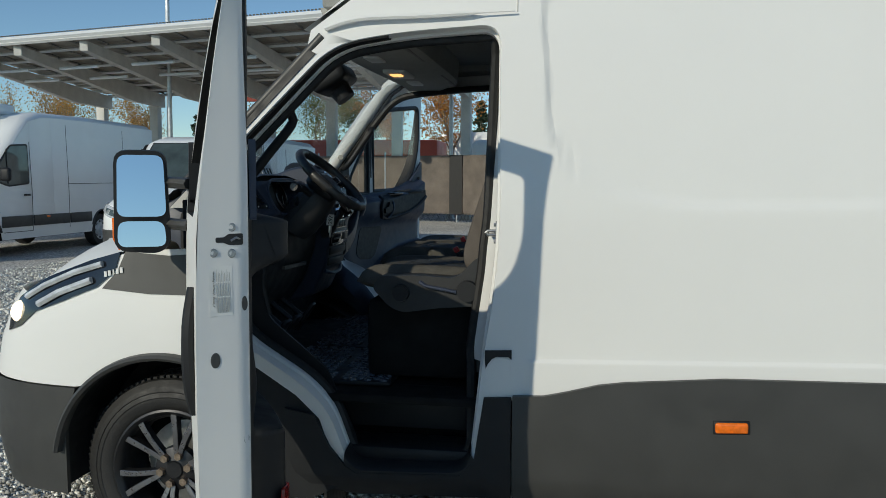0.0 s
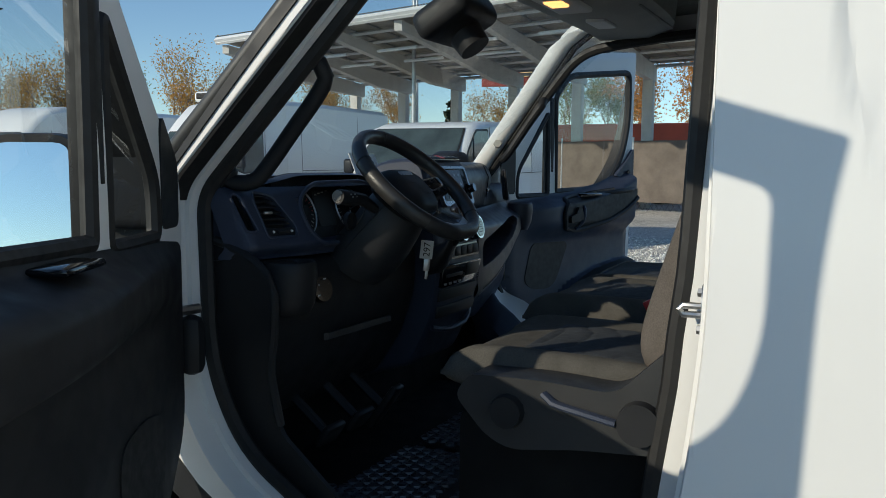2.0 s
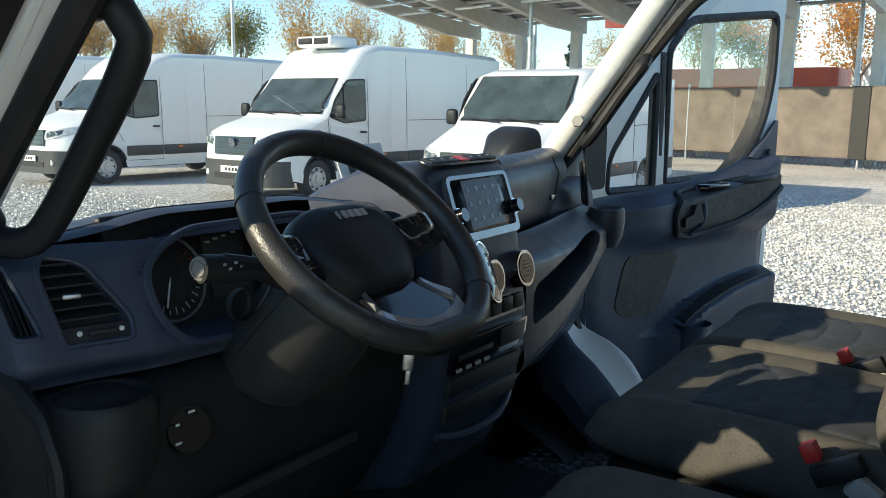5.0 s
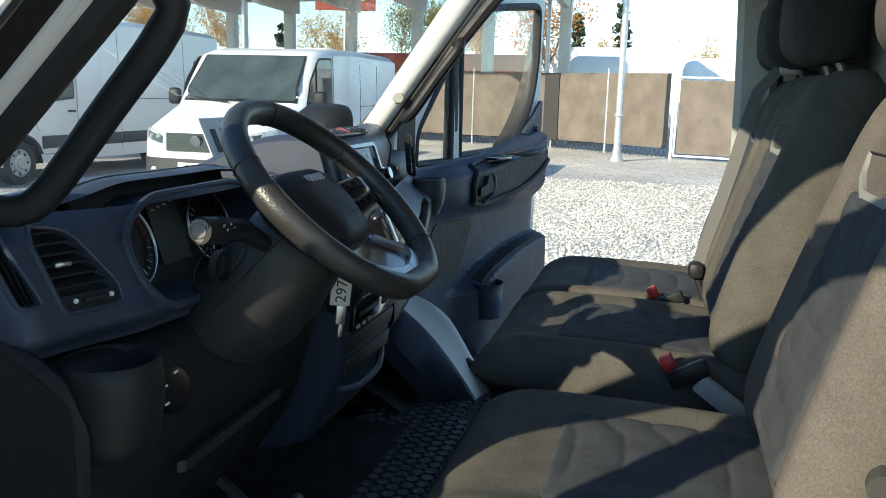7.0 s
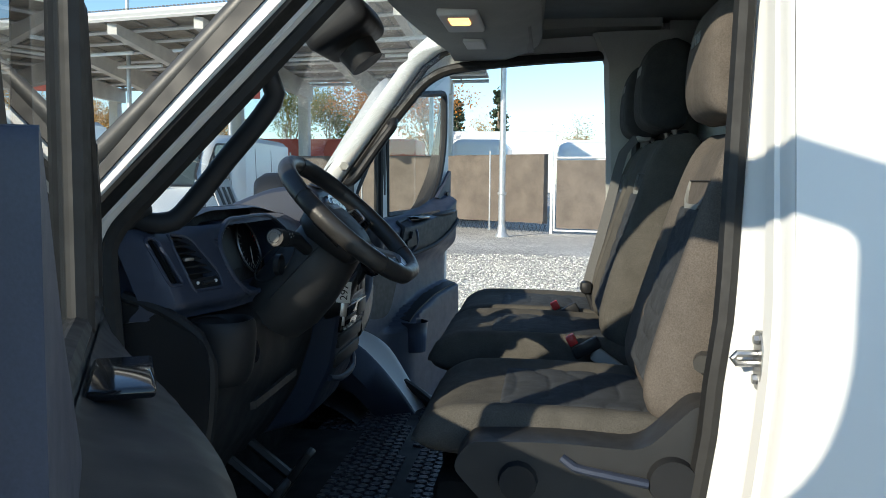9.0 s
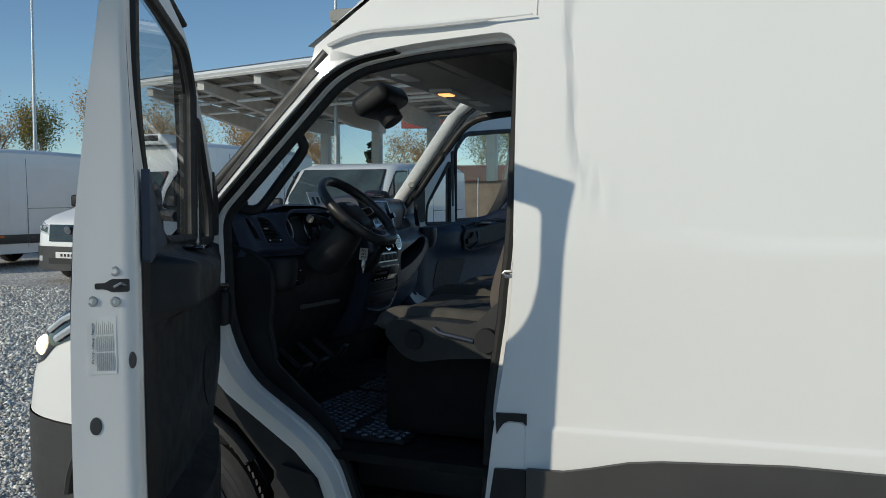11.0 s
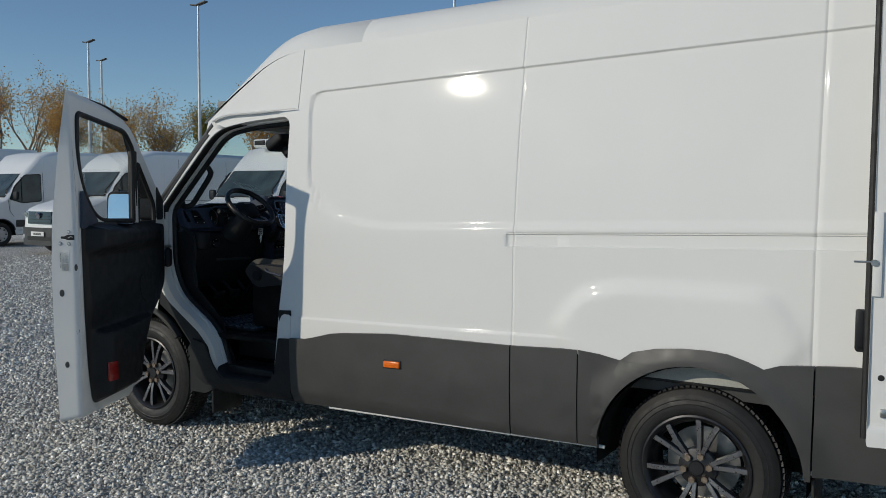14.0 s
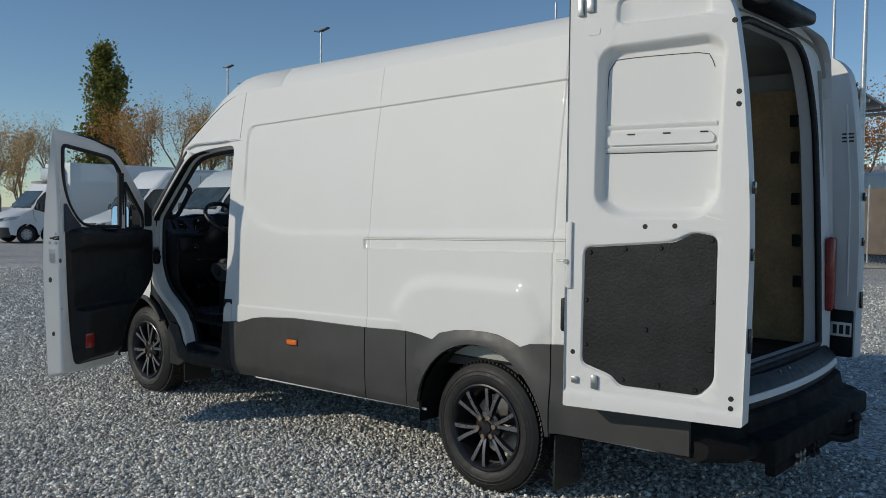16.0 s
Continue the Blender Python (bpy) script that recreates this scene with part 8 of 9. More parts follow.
        plate(bm, rounded([(1.235, cow + 0.02), (1.38, 1.69), (1.71, min(2.03, H - 0.17)), (2.21, min(2.06, H - 0.15)), (2.21, cow - 0.04), (1.62, cow - 0.09)], 0.06), (), (), span(1.4, 2, 0.1), lambda x, z: (x, sy(-0.001 + (W / 2 * 0.05 * ((z - 1.2) / 1.5) if z > 1.2 else 0)), z), 0.004)
        part("window_surround", bm, "seal", v, "black window surround")
        bm = B()
        tube(bm, [(1.60, sy(-0.009 + W / 2 * 0.05 * ((z - 1.2) / 1.5)), z) for z in (cow - 0.04, min(1.95, H - 0.24))], 0.012, 6)
        part("window_bar", bm, "seal", v)

        def on_side(x, z):
            return (x, sy(0.0 + (W / 2 * 0.05 * ((z - 1.2) / 1.5) if z > 1.2 else 0)), z)
        zt = min(2.10, H - 0.12)
        for pts in ([(2.27, 0.45), (2.27, 1.2), (2.26, zt)], [(1.36, 0.82), (1.24, 1.0), (1.20, cow)], [(2.27, 0.45), (1.45, 0.45)], [(3.42, 0.45), (3.42, 1.2), (3.42, H - 0.2)], [(3.42, 1.32), (L - 0.2, 1.34)], [(L * 0.80, 1.34), (L * 0.80, H - 0.2)]):
            bm = B()
            tube(bm, [on_side(x, z) for x, z in pts], 0.0055, 4)
            part("panel_gap", bm, "clad", v)
        bm = B()
        box(bm, (1.34, sy(-0.16), cow + 0.13), (0.10, 0.20, 0.24), 0.05, 3)
        box(bm, (1.36, sy(-0.04), cow + 0.06), (0.06, 0.14, 0.07), 0.02)
        part("wing_mirror", bm, "black", v, "black wing mirror")
        bm = B()
        box(bm, (2.12, sy(-0.008), 1.12), (0.17, 0.02, 0.035), 0.008)
        part("door_handle", bm, "black", v)
        if clad:
            for x0, x1 in ((1.40, 2.26), (2.28, 3.41), (3.43, min(L - 1.3, 4.6) - 0.42), (min(L - 1.3, 4.6) + 0.42, L - 0.05)):
                if x1 - x0 > 0.05:
                    bm = B()
                    box(bm, ((x0 + x1) / 2, sy(-0.010), 0.64), (x1 - x0 - 0.01, 0.03, 0.20), 0.012)
                    part("rubbing_strip", bm, "clad", v, "grey rubbing strip")
            for ax in (0.98, min(L - 1.3, 4.6)):
                bm = B()
                tube(bm, [(ax + 0.41 * math.cos(a), sy(-0.004), 0.36 + 0.41 * math.sin(a)) for a in span(0.25, math.pi - 0.25, 0.2)], 0.03, 6, False, 0.5)
                part("arch_trim", bm, "clad", v)
            bm = B()
            box(bm, (2.7, sy(-0.026), 0.70), (0.10, 0.012, 0.035), 0.004)
            part("side_marker", bm, "amber", v)
    # front: bumper, grille, lamps, plate
    def nose_curve(z, x0, y):
        e = min(y, W - y)
        return x0 + corner(e)

    def front_strip(name, z0, z1, y0, y1, x0, material, label="", d=0.02):
        bm = B()
        loops = []
        for y in span(y0, y1, 0.08):
            x = nose_curve(0, x0, y)
            lean = 0.35 * max(0, z1 - 0.8) / 1
            loops.append([(x - d, y, z0), (x - d + lean * (z1 - z0), y, z1), (x + 0.06, y, z1), (x + 0.06, y, z0)])
        loft(bm, loops, True, True)
        return part(name, bm, material, v, label)
    front_strip("bumper", 0.24, 0.67 if nose == "high" else 0.62, 0.02, W - 0.02, 0.0, "clad", "grey plastic bumper", 0.04)
    g = front_strip("grille", 0.76 if nose == "high" else 0.72, zb - 0.06, 0.55, W - 0.55, 0.0, "gloss", "black radiator grille", 0.03)
    for k in range(4):
        bm = B()
        z = 0.79 + (zb - 0.86) * k / 3.2
        box(bm, (-0.03 + 0.03 * k * 0.4, W / 2, z), (0.02, W - 1.2, 0.012), 0.003, 1)
        part("grille_bar", bm, "clad", g)
    bm = B()
    cyl(bm, (-0.055, W / 2, zb - 0.16), (-0.02, W / 2, zb - 0.15), 0.075, 0.07, 20)
    part("badge", bm, "chrome", g, "round chrome badge")
    for side in (0, 1):
        sy = (lambda y: y) if side == 0 else (lambda y: W - y)
        def lamp_x(y, z):
            return np.interp(z, [0.34, 0.55, 0.80, zb - 0.08, zb, zb + 0.10], [0.03, -0.02, 0.0, 0.04, 0.12, 0.35]) + corner(y)

        def lamp_loops(t0, t1, lift, trim):
            loops = []
            for t in span(t0, t1, 0.1):
                y = max(-0.004, 0.54 - 0.60 * t)
                back = 0.25 * max(0, t - 0.9) * 10 * 0.45
                lo, hi = zb - 0.25 + 0.17 * t ** 1.5 + trim, zb - 0.09 + 0.12 * t - trim
                lo = min(lo, hi - 0.012)
                loops.append([(lamp_x(max(y, 0), q) + back + d, sy(y - (lift if y < 0.03 else 0)), q) for q, d in ((lo, -lift), ((lo + hi) / 2, -lift - 0.008), (hi, -lift - 0.006), (hi, 0.05), (lo, 0.05))])
            return loops
        bm = B()
        loft(bm, lamp_loops(0, 1, 0.012, 0), True, True)
        hl = part("headlamp", bm, "farlamp", v, "clear headlamp with dark inset", 50)
        bm = B()
        loft(bm, lamp_loops(0.10, 0.62, 0.016, 0.035), True, True)
        part("lamp_inset", bm, "farglass", hl, "", 50)
        for yc in (0.40, 0.27):
            bm = B()
            c = lamp_x(yc, zb - 0.12) - 0.028
            cyl(bm, (c, sy(yc), zb - 0.115), (c + 0.05, sy(yc), zb - 0.115), 0.036, 0.04, 16)
            part("reflector", bm, "chrome", hl)
        bm = B()
        cyl(bm, (lamp_x(0.34, 0.45) - 0.05, sy(0.34), 0.45), (lamp_x(0.34, 0.45) + 0.02, sy(0.34), 0.45), 0.05, 0.05, 16)
        part("fog_lamp", bm, "farlamp", v)
    front_strip("lower_intake", 0.36, 0.46, 0.55, W - 0.55, 0.0, "seal", "black lower intake", 0.048)
    bm = B()
    box(bm, (-0.07, W / 2, 0.52), (0.014, 0.52, 0.11), 0.004)
    pl = part("number_plate", bm, "paper", v, "white plate with unreadable marks")
    for k in range(4):
        bm = B()
        box(bm, (-0.079, W / 2 - 0.12 + 0.08 * k, 0.52), (0.003, 0.05, 0.05), 0.001, 1)
        part("mark", bm, "ink", pl)
    bm = B()
    box(bm, (1.14, W / 2 + 0.42, cow + 0.13), (0.01, 0.16, 0.06), 0.002, m=pose(0, 0, 0, 0, 40, 0))
    part("windscreen_paper", bm, "paper", v)
    for s in (0.45, 1.1):
        bm = B()
        tube(bm, [(0.98, s, cow + 0.07), (1.01, s + 0.55, cow + 0.13)], 0.012, 6)
        part("wiper", bm, "black", v)
    fx, rx = 0.98, min(L - 1.3, 4.6)
    for x in (fx, rx):
        for y, s in ((0.05, 1), (W - 0.05, -1)):
            tm = pose(x, y, 0.34) @ (Matrix.Identity(4) if s == 1 else pose(0, 0, 0, 0, 0, 180)) @ pose(0, 0, 0, 90, 0, 0)
            bm = B()
            lathe(bm, [(0.21, -0.2), (0.32, -0.2), (0.34, -0.16), (0.34, -0.04), (0.32, 0.0), (0.23, 0.005), (0.21, -0.01)], Matrix.Identity(4), 28)
            w = part("wheel", bm, "tyre", v, "wheel with steel rim", 40, tm)
            bm = B()
            lathe(bm, [(0.215, -0.01), (0.205, -0.005), (0.19, -0.03), (0.15, -0.035), (0.13, -0.005), (0.08, 0.0), (0.07, 0.02), (0.0, 0.022)], Matrix.Identity(4), 28)
            rm = part("rim", bm, "galv", w, "silver steel rim", 40)
            # dark discs on the rim stand for the shade in its holes
            for k in range(8):
                a = k * math.pi / 4
                bm = B()
                cyl(bm, (0.17 * math.cos(a), 0.17 * math.sin(a), -0.04), (0.17 * math.cos(a), 0.17 * math.sin(a), -0.022), 0.022, 0.022, 8)
                part("rim_hole_shade", bm, "ink", w)
    bm = B()
    box(bm, (L / 2, W / 2, 0.45), (L - 0.6, W - 0.2, 0.3), 0.03)
    part("underbody", bm, "under", v)
    for x in (fx, rx):
        for y0 in (0.006, W - 0.30):
            bm = B()
            loft(bm, [[(x + 0.41 * math.cos(a), y, 0.36 + 0.41 * math.sin(a)) for a in span(-0.1, math.pi + 0.1, 0.3)] for y in (y0, y0 + 0.294)], False, False)
            part("arch_liner", bm, "under", v)
    if reefer:
        bm = B()
        box(bm, (2.30, W / 2, H + 0.035), (0.75, 0.86, 0.20), 0.06, 3)
        rf = part("cooling_unit", bm, "whitefar", v, "white roof cooling unit with black grille")
        for s in (-0.19, 0.19):
            bm = B()
            box(bm, (1.925, W / 2 + s, H + 0.045), (0.03, 0.34, 0.11), 0.035, 4)
            gr = part("unit_grille", bm, "black", rf)
            for k in range(4):
                bm = B()
                box(bm, (1.908, W / 2 + s, H + 0.012 + 0.022 * k), (0.008, 0.28, 0.006), 0.002, 1)
                part("grille_bar", bm, "clad", gr)
    return v


def van_at(x_left, y_front, turn=0.0):
    return pose(x_left, y_front, 0, 0, 0, 90 + turn)


parked_van("white low-roof delivery van with grey bumper", van_at(-4.10, 9.35), L=5.3, H=2.20, nose="low", clad=True)
parked_van("white high-roof delivery van with roof cooling unit", van_at(-8.62, 9.2), L=6.9, H=2.68, reefer=True)
parked_van("white high-roof delivery van with pale headlamps", van_at(-13.55, 8.5), L=6.4, H=2.62)
parked_van("white long high-roof delivery van", van_at(-18.4, 8.8), L=6.4, H=2.72, nose="low")
bt = parked_van("white box truck with cooling unit above the cab", van_at(-27.3, 9.2), L=3.2, H=2.45, nose="low", clad=False)
bm = B()
box(bm, (4.9, 1.0, 2.05), (4.6, 2.3, 2.3), 0.03)
part("cargo_box", bm, "whitefar", bt, "white insulated cargo box")
bm = B()
box(bm, (2.45, 1.0, 2.75), (0.5, 1.4, 0.5), 0.08, 3)
part("cooling_unit", bm, "galv", bt, "grey cooling unit")

# ---- solar carport ----
carport = thing("solar_carport", "cream concrete carport roofed with solar panels", "carport")
F0, F1 = Vector((-18.6, 21.5, 5.62)), Vector((-1.2, 17.2, 5.62))
K0, K1 = Vector((-18.3, 30.2, 4.95)), Vector((-1.2, 27.6, 4.95))
bm = B()
loft(bm, [[F0, F1, K1, K0], [p + Vector((0, 0, 0.07)) for p in (F0, F1, K1, K0)]], True, True)
part("roof_deck", bm, "panel", carport, "brown-grey underside of solar panels")
for i in range(1, 18):
    t = i / 18
    bm = B()
    a, b = F0.lerp(F1, t), K0.lerp(K1, t)
    tube(bm, [a - Vector((0, 0, 0.03)), b - Vector((0, 0, 0.03))], 0.03, 4)
    part("panel_joint", bm, "roofdark", carport)
for i in range(9):
    t = i / 8
    a, b = F0.lerp(K0, t), F1.lerp(K1, t)
    bm = B()
    tube(bm, [a - Vector((0, 0, 0.09)), b - Vector((0, 0, 0.09))], 0.06, 4)
    part("purlin", bm, "trim", carport)
bm = B()
tube(bm, [F0 + Vector((0, -0.03, 0.0)), F1 + Vector((0, -0.03, 0.0))], 0.10, 4)
part("fascia", bm, "whitefar", carport, "white edge gutter")
for i in range(160):
    bm = B()
    box(bm, F0.lerp(F1, i / 160) + Vector((0, -0.02, 0.13)), (0.055, 0.05, 0.03), 0)
    part("sheet_rib", bm, "clad", carport)
LEG0, LEG1 = Vector((-18.3, 29.9, 0)), Vector((-2.55, 27.2, 0))
for k in range(7):
    t = k / 6
    g = LEG0.lerp(LEG1, t)
    tf = (g.x - F0.x) / (F1.x - F0.x)
    f = F0.lerp(F1, tf)
    bk = K0.lerp(K1, tf)
    bm = B()
    box(bm, (g.x, g.y, 2.35), (0.36, 0.36, 4.7), 0.03)
    part("column", bm, "concrete", carport, "cream concrete column")
    d = (bk - f)
    s = Vector((0.11, 0.03, 0))
    bm = B()
    loops = []
    for u, h in ((0.02, 0.28), (0.35, 0.42), (0.7, 0.62), (0.98, 0.5)):
        c = f + d * u - Vector((0, 0, 0.14))
        loops.append([c - s, c + s, c + s - Vector((0, 0, h)), c - s - Vector((0, 0, h))])
    loft(bm, loops, True, True)
    part("beam", bm, "concrete", carport, "cream tapered concrete beam")
for u in (0.18, 0.36):
    a, b = F0.lerp(K0, u) - Vector((0, 0, 0.55)), F1.lerp(K1, u) - Vector((0, 0, 0.55))
    for k in range(6):
        p, q = a.lerp(b, k / 6 + 0.03), a.lerp(b, k / 6 + 0.12)
        bm = B()
        tube(bm, [p, q], 0.05, 6)
        part("tube_lamp", bm, "whitefar", carport, "white strip lamp")

# ---- fence, gate, posts ----
fence = thing("screened_fence", "wire fence covered with brown screening mesh", "fence")
FL = [(-26.0, 31.5), (-18.0, 29.5), (-10.5, 27.3), (-2.6, 25.3), (0.86, 22.85)]
FR = [(3.38, 22.03), (9.0, 20.6), (20.0, 17.6)]
for line in (FL, FR):
    for a, b in zip(line, line[1:]):
        a, b = Vector((*a, 0)), Vector((*b, 0))
        n = max(1, round((b - a).length / 2.7))
        for i in range(n):
            p, q = a.lerp(b, i / n), a.lerp(b, (i + 1) / n)
            bm = B()
            rows = []
            for h in span(0.28, 2.26, 0.3):
                rows.append([p.lerp(q, u) + Vector((0, 0.03 * noise.noise((p.x + u * 3, h * 2, 1)), h + 0.012 * noise.noise((u * 9 + p.x, h, 2)))) for u in span(0, 1, 0.08)])
            loft(bm, rows, False, False)
            part("screen_sheet", bm, "fence", fence, "brown woven screening")
            bm = B()
            tube(bm, [p, p + Vector((0, 0, 2.38))], 0.03, 8)
            part("post", bm, "galv", fence)
            bm = B()
            for k in range(14):
                u = k / 14
                tube(bm, [p.lerp(q, u) + Vector((0, 0, 0.02)), p.lerp(q, u + 0.07) + Vector((0, 0, 0.33))], 0.006, 3)
                tube(bm, [p.lerp(q, u) + Vector((0, 0, 0.33)), p.lerp(q, u + 0.07) + Vector((0, 0, 0.02))], 0.006, 3)
            part("wire", bm, "clad", fence, "dark wire mesh foot")
bm = B()
box(bm, (-2.62, 25.22, 1.27), (0.50, 0.04, 2.0), 0.01, 1, pose(0, 0, 0, 0, 0, -20))
part("dark_strip", bm, "seal", fence, "narrow dark mesh strip at the fence's corner")
gate = thing("yard_gate", "white tube-framed gate with brown screening", "gate")
a, b = Vector((0.97, 22.78, 0)), Vector((3.26, 22.08, 0))
bm = B()
rows = []
for h in span(0.16, 2.08, 0.3):
    rows.append([a.lerp(b, 0.06 + 0.88 * u) + Vector((0, 0.03 * noise.noise((u * 4, h * 2, 5)), h)) for u in span(0, 1, 0.08)])
loft(bm, rows, False, False)
part("screen_sheet", bm, "fence", gate, "brown woven screening")
for u0, u1, h0, h1 in ((0, 0, 0, 2.34), (0.035, 0.035, 0.08, 2.18), (0.965, 0.965, 0.08, 2.18), (1, 1, 0, 2.34), (0.035, 0.965, 0.10, 0.10), (0.035, 0.965, 2.15, 2.15)):
    bm = B()
    tube(bm, [a.lerp(b, u0) + Vector((0, -0.02, h0)), a.lerp(b, u1) + Vector((0, -0.02, h1))], 0.04 if u0 in (0, 1) else 0.028, 8)
    part("gate_tube", bm, "whitefar", gate)


def street_lamp(x, y, h, arm=0.0, r=0.09, head=True, label="tall galvanised lamp post with flat lamp head"):
    p = thing("street_lamp", label, "lamp post", "lamp posts", m=pose(x, y, 0))
    bm = B()
    tube(bm, [(0, 0, 0), (0, 0, h * 0.5), (0, 0, h)], r, 12, radii=[r, r * 0.8, r * 0.55])
    part("pole", bm, "galv", p)
    bm = B()
    lathe(bm, [(r * 2.0, 0), (r * 2.0, 0.03), (r * 1.4, 0.12), (r, 0.32)], Matrix.Identity(4), 16)
    part("base", bm, "galv", p)
    bm = B()
    lathe(bm, [(r * 1.05, 1.12), (r * 1.25, 1.13), (r * 1.25, 1.19), (r * 1.05, 1.2)], Matrix.Identity(4), 16)
    part("clamp", bm, "galv", p)
    if head:
        bm = B()
        box(bm, (0.25, 0, h + 0.05), (0.6, 0.22, 0.08), 0.03, 2, pose(0, 0, 0, 0, -10, 0))
        box(bm, (-0.3, 0.05, h + 0.03), (0.45, 0.2, 0.07), 0.03, 2, pose(0, 0, 0, 0, 10, 0))
        part("lamp_head", bm, "clad", p, "flat grey lamp head")
    return p


street_lamp(-0.34, 21.1, 8.6, r=0.095, head=False, label="white-grey steel pole on a flanged foot beside the gate")
street_lamp(-26.0, 23.8, 10.2)
street_lamp(-39.0, 27.2, 10.2, r=0.12)
street_lamp(-46.5, 33.5, 10.6, r=0.12)
street_lamp(-12.2, 23.9, 9.5, head=False)
street_lamp(-15.9, 31.0, 9.0, head=False)
street_lamp(-3.2, 27.9, 10.0, head=False)

# ---- beyond the fence ----


def trailer(x0, x1, y, z, name, label, material, m2="whitefar", slope=0.0):
    t = thing(name, label, "trailer")
    bm = B()
    vs = box(bm, ((x0 + x1) / 2, y, 0.9 + (z - 0.9) / 2), (x1 - x0, 2.5, z - 0.9), 0.08, 2)
    part("box_body", bm, material, t)
    for x in (x0 + 1, x1 - 1.2, x1 - 2.4):
        bm = B()
        cyl(bm, (x, y - 1.25, 0.5), (x, y + 1.25, 0.5), 0.5, 0.5, 16)
        part("wheel", bm, "tyre", t)


trailer(-11.5, -4.2, 32.0, 3.05, "red_skip", "orange-red container behind the fence", "container")
trailer(-5.2, 1.2, 39.0, 3.75, "white_trailer", "white box trailer behind the fence", "whitefar")
trailer(1.5, 9.5, 43.0, 3.55, "white_trailer", "white box trailer behind the fence", "whitefar")
trailer(-24.0, -14.0, 36.0, 3.4, "white_trailer", "white box trailer behind the fence", "whitefar")
for x, y in ((-1.6, 31.0), (2.2, 33.0), (4.5, 33.5)):
    t = thing("parked_van_roof", "white van roof showing above the fence", "van")
    bm = B()
    box(bm, (x, y, 1.6), (2.0, 5.0, 2.7), 0.35, 4)
    part("body", bm, "whitefar", t)
sg = thing("billboard", "dark red billboard with round yellow pictures on a post", "sign")
bm = B()
box(bm, (-16.2, 42.5, 6.9), (3.2, 0.2, 2.3), 0.03, 2, pose(0, 0, 0, 0, 0, 15))
part("board", bm, mat("billboard_red", (0.30, 0.06, 0.04), 0.5, vary=0.2, vscale=3), sg)
bm = B()
cyl(bm, (-16.2, 42.6, 0), (-16.2, 42.6, 5.8), 0.15)
part("post", bm, "galv", sg)
for dx, dz in ((-0.9, 0.3), (0.3, 0.5), (-0.2, -0.5), (0.9, -0.3)):
    bm = B()
    cyl(bm, (-16.2 + dx, 42.36 + dx * 0.27, 6.9 + dz), (-16.2 + dx, 42.3 + dx * 0.27, 6.9 + dz), 0.36, 0.36, 16)
    part("round_picture", bm, mat("billboard_yellow", (0.6, 0.4, 0.15), 0.5), sg)

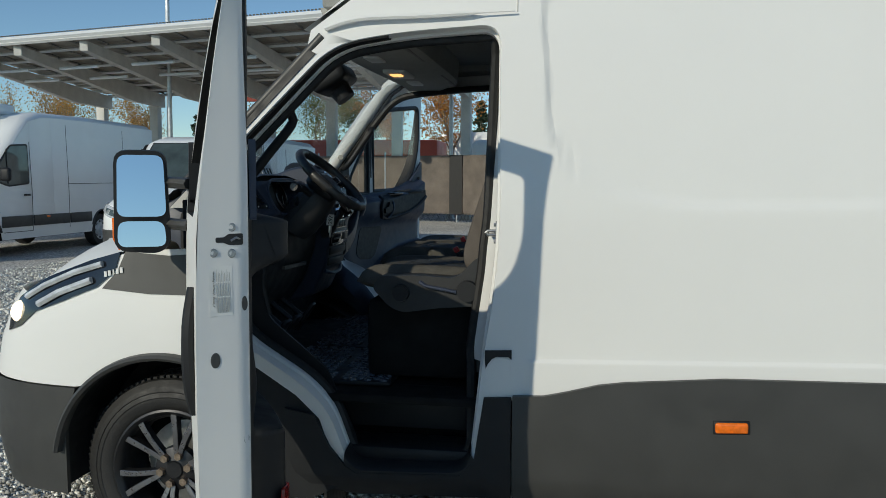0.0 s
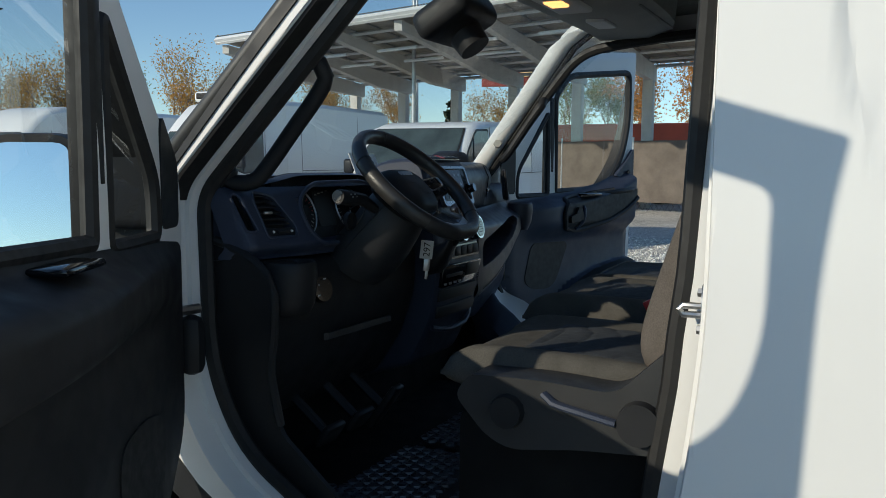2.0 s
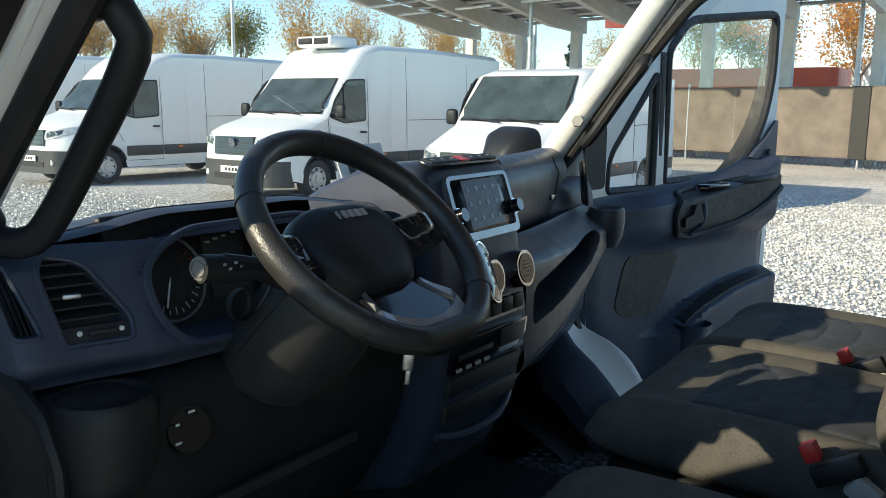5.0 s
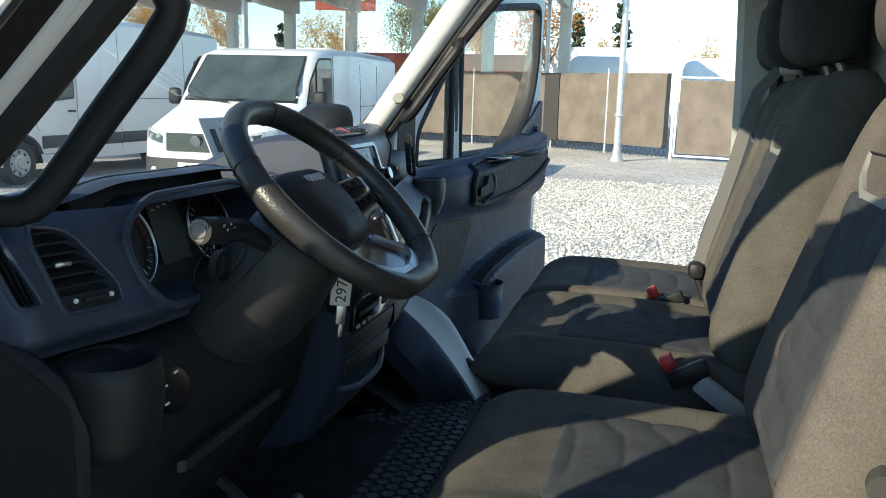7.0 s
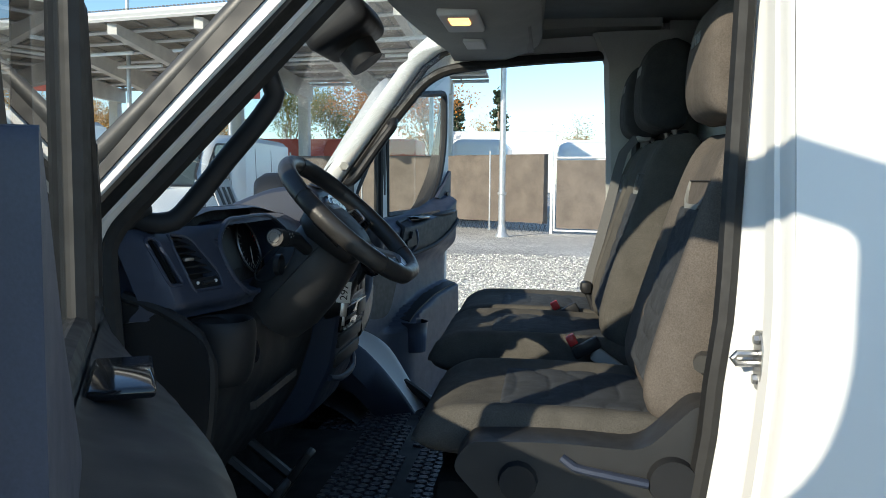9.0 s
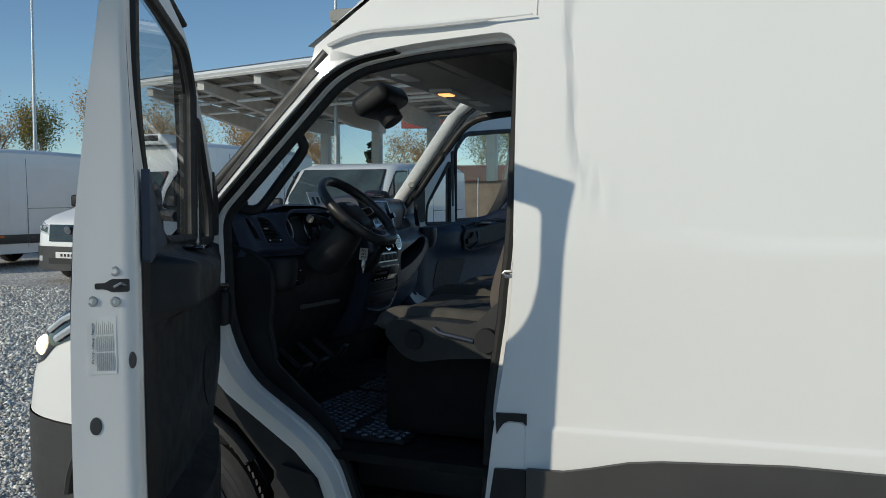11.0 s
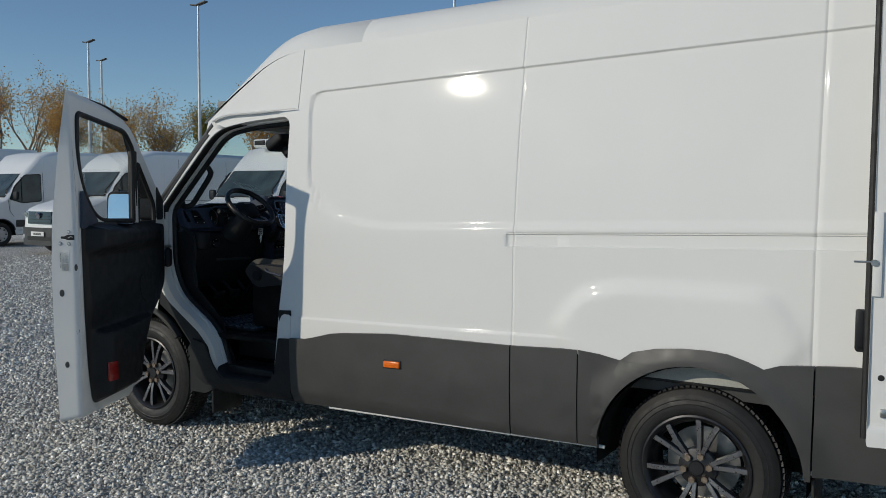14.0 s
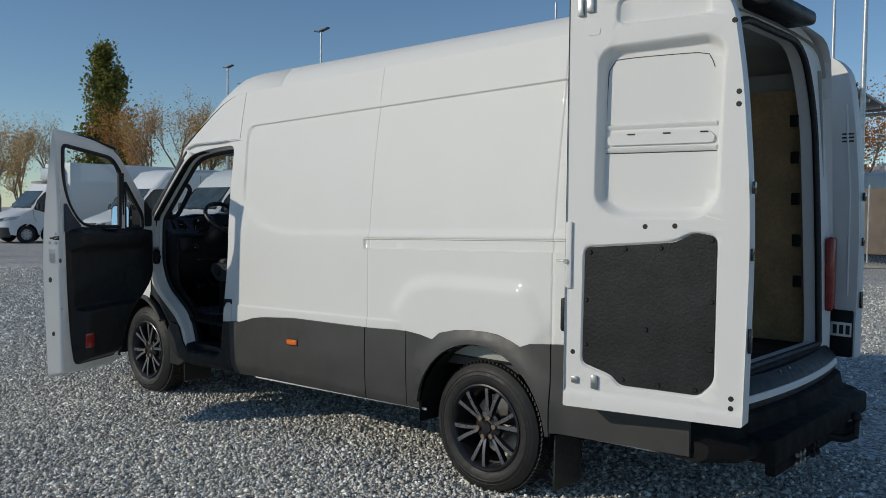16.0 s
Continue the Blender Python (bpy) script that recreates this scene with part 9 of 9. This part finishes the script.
# ---- trees ----


def tree(x, y, h, kind, seed):
    rng = random.Random(seed)
    names = dict(a="sparse autumn tree with ochre leaves", b="nearly bare autumn tree", r="autumn tree with rust-red leaves", g="tree with olive leaves", p="tall slender green poplar", n="dark green conifer beyond the fence", s="low brown autumn shrub")
    t = thing("tree", names[kind], "tree", "trees behind the yard", m=pose(x, y, 0))
    bm = B()
    tips = []

    def limb(p, d, length, r, depth):
        pts, q = [p], p
        dd = d.copy()
        for i in range(3):
            dd = (dd + Vector((rng.gauss(0, 0.13), rng.gauss(0, 0.13), 0.08))).normalized()
            q = q + dd * length / 3
            pts.append(q)
        tube(bm, pts, r, 5 if depth < 2 else 3, radii=[r, r * 0.8, r * 0.62, r * 0.45])
        if depth >= 2:
            tips.extend(pts[1:])
        if depth >= 4:
            return
        for k in range(3 if depth else 5):
            a = rng.uniform(0, 6.28)
            e = rng.uniform(0.35, 0.75)
            u, v = frame_of(dd)
            nd = (dd * math.cos(e) + (u * math.cos(a) + v * math.sin(a)) * math.sin(e)).normalized()
            nd = (nd + Vector((0, 0, 0.18))).normalized()
            limb(pts[rng.choice((1, 2, 3))] if depth else pts[rng.choice((2, 3, 3))], nd, length * rng.uniform(0.55, 0.75), r * 0.5, depth + 1)

    cards = []
    if kind in "abrgs":
        limb(Vector((0, 0, 0)), Vector((0, 0, 1)), h * (0.40 if kind != "s" else 0.2), h * 0.016, 0)
        top = max(p.z for p in tips)
        for v in bm.verts:
            v.co.z *= h / top
            v.co.x *= 1.05
        per = dict(a=6, b=3, r=8, g=9, s=8)[kind]
        size = 0.064 if kind != "s" else 0.16
        for p in tips:
            for _ in range(per):
                cards.append((p.x + rng.gauss(0, 0.30), p.y + rng.gauss(0, 0.30), p.z * h / top + rng.gauss(0, 0.28), size * rng.uniform(0.6, 1.3)))
    elif kind == "p":
        tube(bm, [(0, 0, 0), (0, 0, h * 0.5), (0, 0, h)], 0.3, 8, radii=[0.4, 0.25, 0.05])
        for i in range(150):
            z = h * rng.uniform(0.10, 0.97)
            w = 0.165 * h * (1 - abs(z / h - 0.42) ** 1.5 * 1.5) * rng.uniform(0.6, 1.0)
            a = rng.uniform(0, 6.28)
            tube(bm, [(0, 0, z - w * 1.4), (math.cos(a) * w, math.sin(a) * w, z)], 0.04, 3)
            for _ in range(95):
                s = rng.uniform(0.3, 1.05)
                cards.append((math.cos(a) * w * s + rng.gauss(0, 0.28), math.sin(a) * w * s + rng.gauss(0, 0.28), z - w * 1.4 * (1 - s) + rng.gauss(0, 0.4), rng.uniform(0.10, 0.22)))
    else:
        tube(bm, [(0, 0, 0), (0, 0, h * 0.5), (0, 0, h)], 0.2, 8, radii=[0.25, 0.15, 0.03])
        for i in range(60):
            z = h * rng.uniform(0.25, 0.98)
            w = 0.30 * h * (1.02 - z / h) * rng.uniform(0.5, 1.1)
            a = rng.uniform(0, 6.28)
            tube(bm, [(0, 0, z), (math.cos(a) * w, math.sin(a) * w, z - 0.1 * w)], 0.03, 3)
            for _ in range(30):
                s = rng.uniform(0.3, 1.0)
                cards.append((math.cos(a) * w * s + rng.gauss(0, 0.12), math.sin(a) * w * s + rng.gauss(0, 0.12), z - 0.1 * w * s + rng.gauss(0, 0.10), rng.uniform(0.08, 0.2)))
    part("trunk", bm, "bark", t, "", 60)
    if cards:
        n = len(cards)
        r2 = np.random.default_rng(seed)
        c = np.array(cards)
        d1 = r2.normal(size=(n, 3))
        d1 /= np.linalg.norm(d1, axis=1)[:, None]
        d2 = np.cross(d1, r2.normal(size=(n, 3)))
        d2 /= np.linalg.norm(d2, axis=1)[:, None]
        s = c[:, 3:4]
        q = np.stack([c[:, :3] - d1 * s, c[:, :3] + d2 * s * 0.6, c[:, :3] + d1 * s, c[:, :3] - d2 * s * 0.6], 1)
        me = bpy.data.meshes.new("crown")
        me.from_pydata(q.reshape(-1, 3).tolist(), [], np.arange(n * 4).reshape(n, 4).tolist())
        me.materials.append(M[dict(a="leaf", b="leaf", r="leafred", g="leafgreen", p="leafgreen", n="needle", s="leafgreen")[kind]])
        cr = new("crown", me)
        cr.parent = t
        cr["kind"] = "stuff"


TREES = [
    (-47.7, 28.8, 9.4, "a"), (-42.3, 28.0, 7.7, "a"), (-47.0, 33.4, 8.1, "b"), (-40.3, 30.6, 6.7, "a"), (-41.4, 34.1, 8.0, "a"), (-40.7, 37.9, 7.8, "g"),
    (-31.5, 33.0, 7.8, "a"), (-35.4, 40.3, 8.2, "b"), (-60.7, 30.3, 15.1, "p"), (-58.8, 22.3, 8.1, "b"), (-59.8, 25.2, 8.5, "b"), (-45.0, 23.7, 7.8, "r"),
    (-41.4, 24.0, 8.5, "b"), (-44.6, 28.4, 8.3, "a"), (-4.4, 37.2, 7.4, "r"), (-49.9, 17.7, 6.5, "a"), (-38.6, 29.7, 7.0, "b"), (-38.8, 32.6, 7.8, "b"),
    (-36.4, 41.0, 8.2, "b"), (-36.1, 43.9, 8.4, "b"), (-35.3, 47.1, 7.8, "b"), (-32.3, 46.9, 7.7, "a"), (-28.4, 45.8, 6.8, "b"), (-25.8, 47.4, 6.9, "a"),
    (-15.4, 48.8, 7.8, "g"), (-9.3, 44.3, 7.8, "r"), (-5.7, 59.1, 7.5, "n"), (-3.0, 63.3, 8.4, "n"), (2.3, 61.4, 6.0, "b"), (-26.1, 55.3, 6.1, "n"),
    (-21.9, 54.9, 7.7, "b"), (-3.5, 54.0, 5.4, "a"), (6.1, 53.9, 5.7, "a"), (-19.0, 50.5, 6.5, "a"), (-12.5, 49.0, 6.8, "g"), (-52.0, 20.0, 6.0, "b"),
]
for i, (x, y, h, k) in enumerate(TREES):
    tree(x, y, h, k, 100 + i)
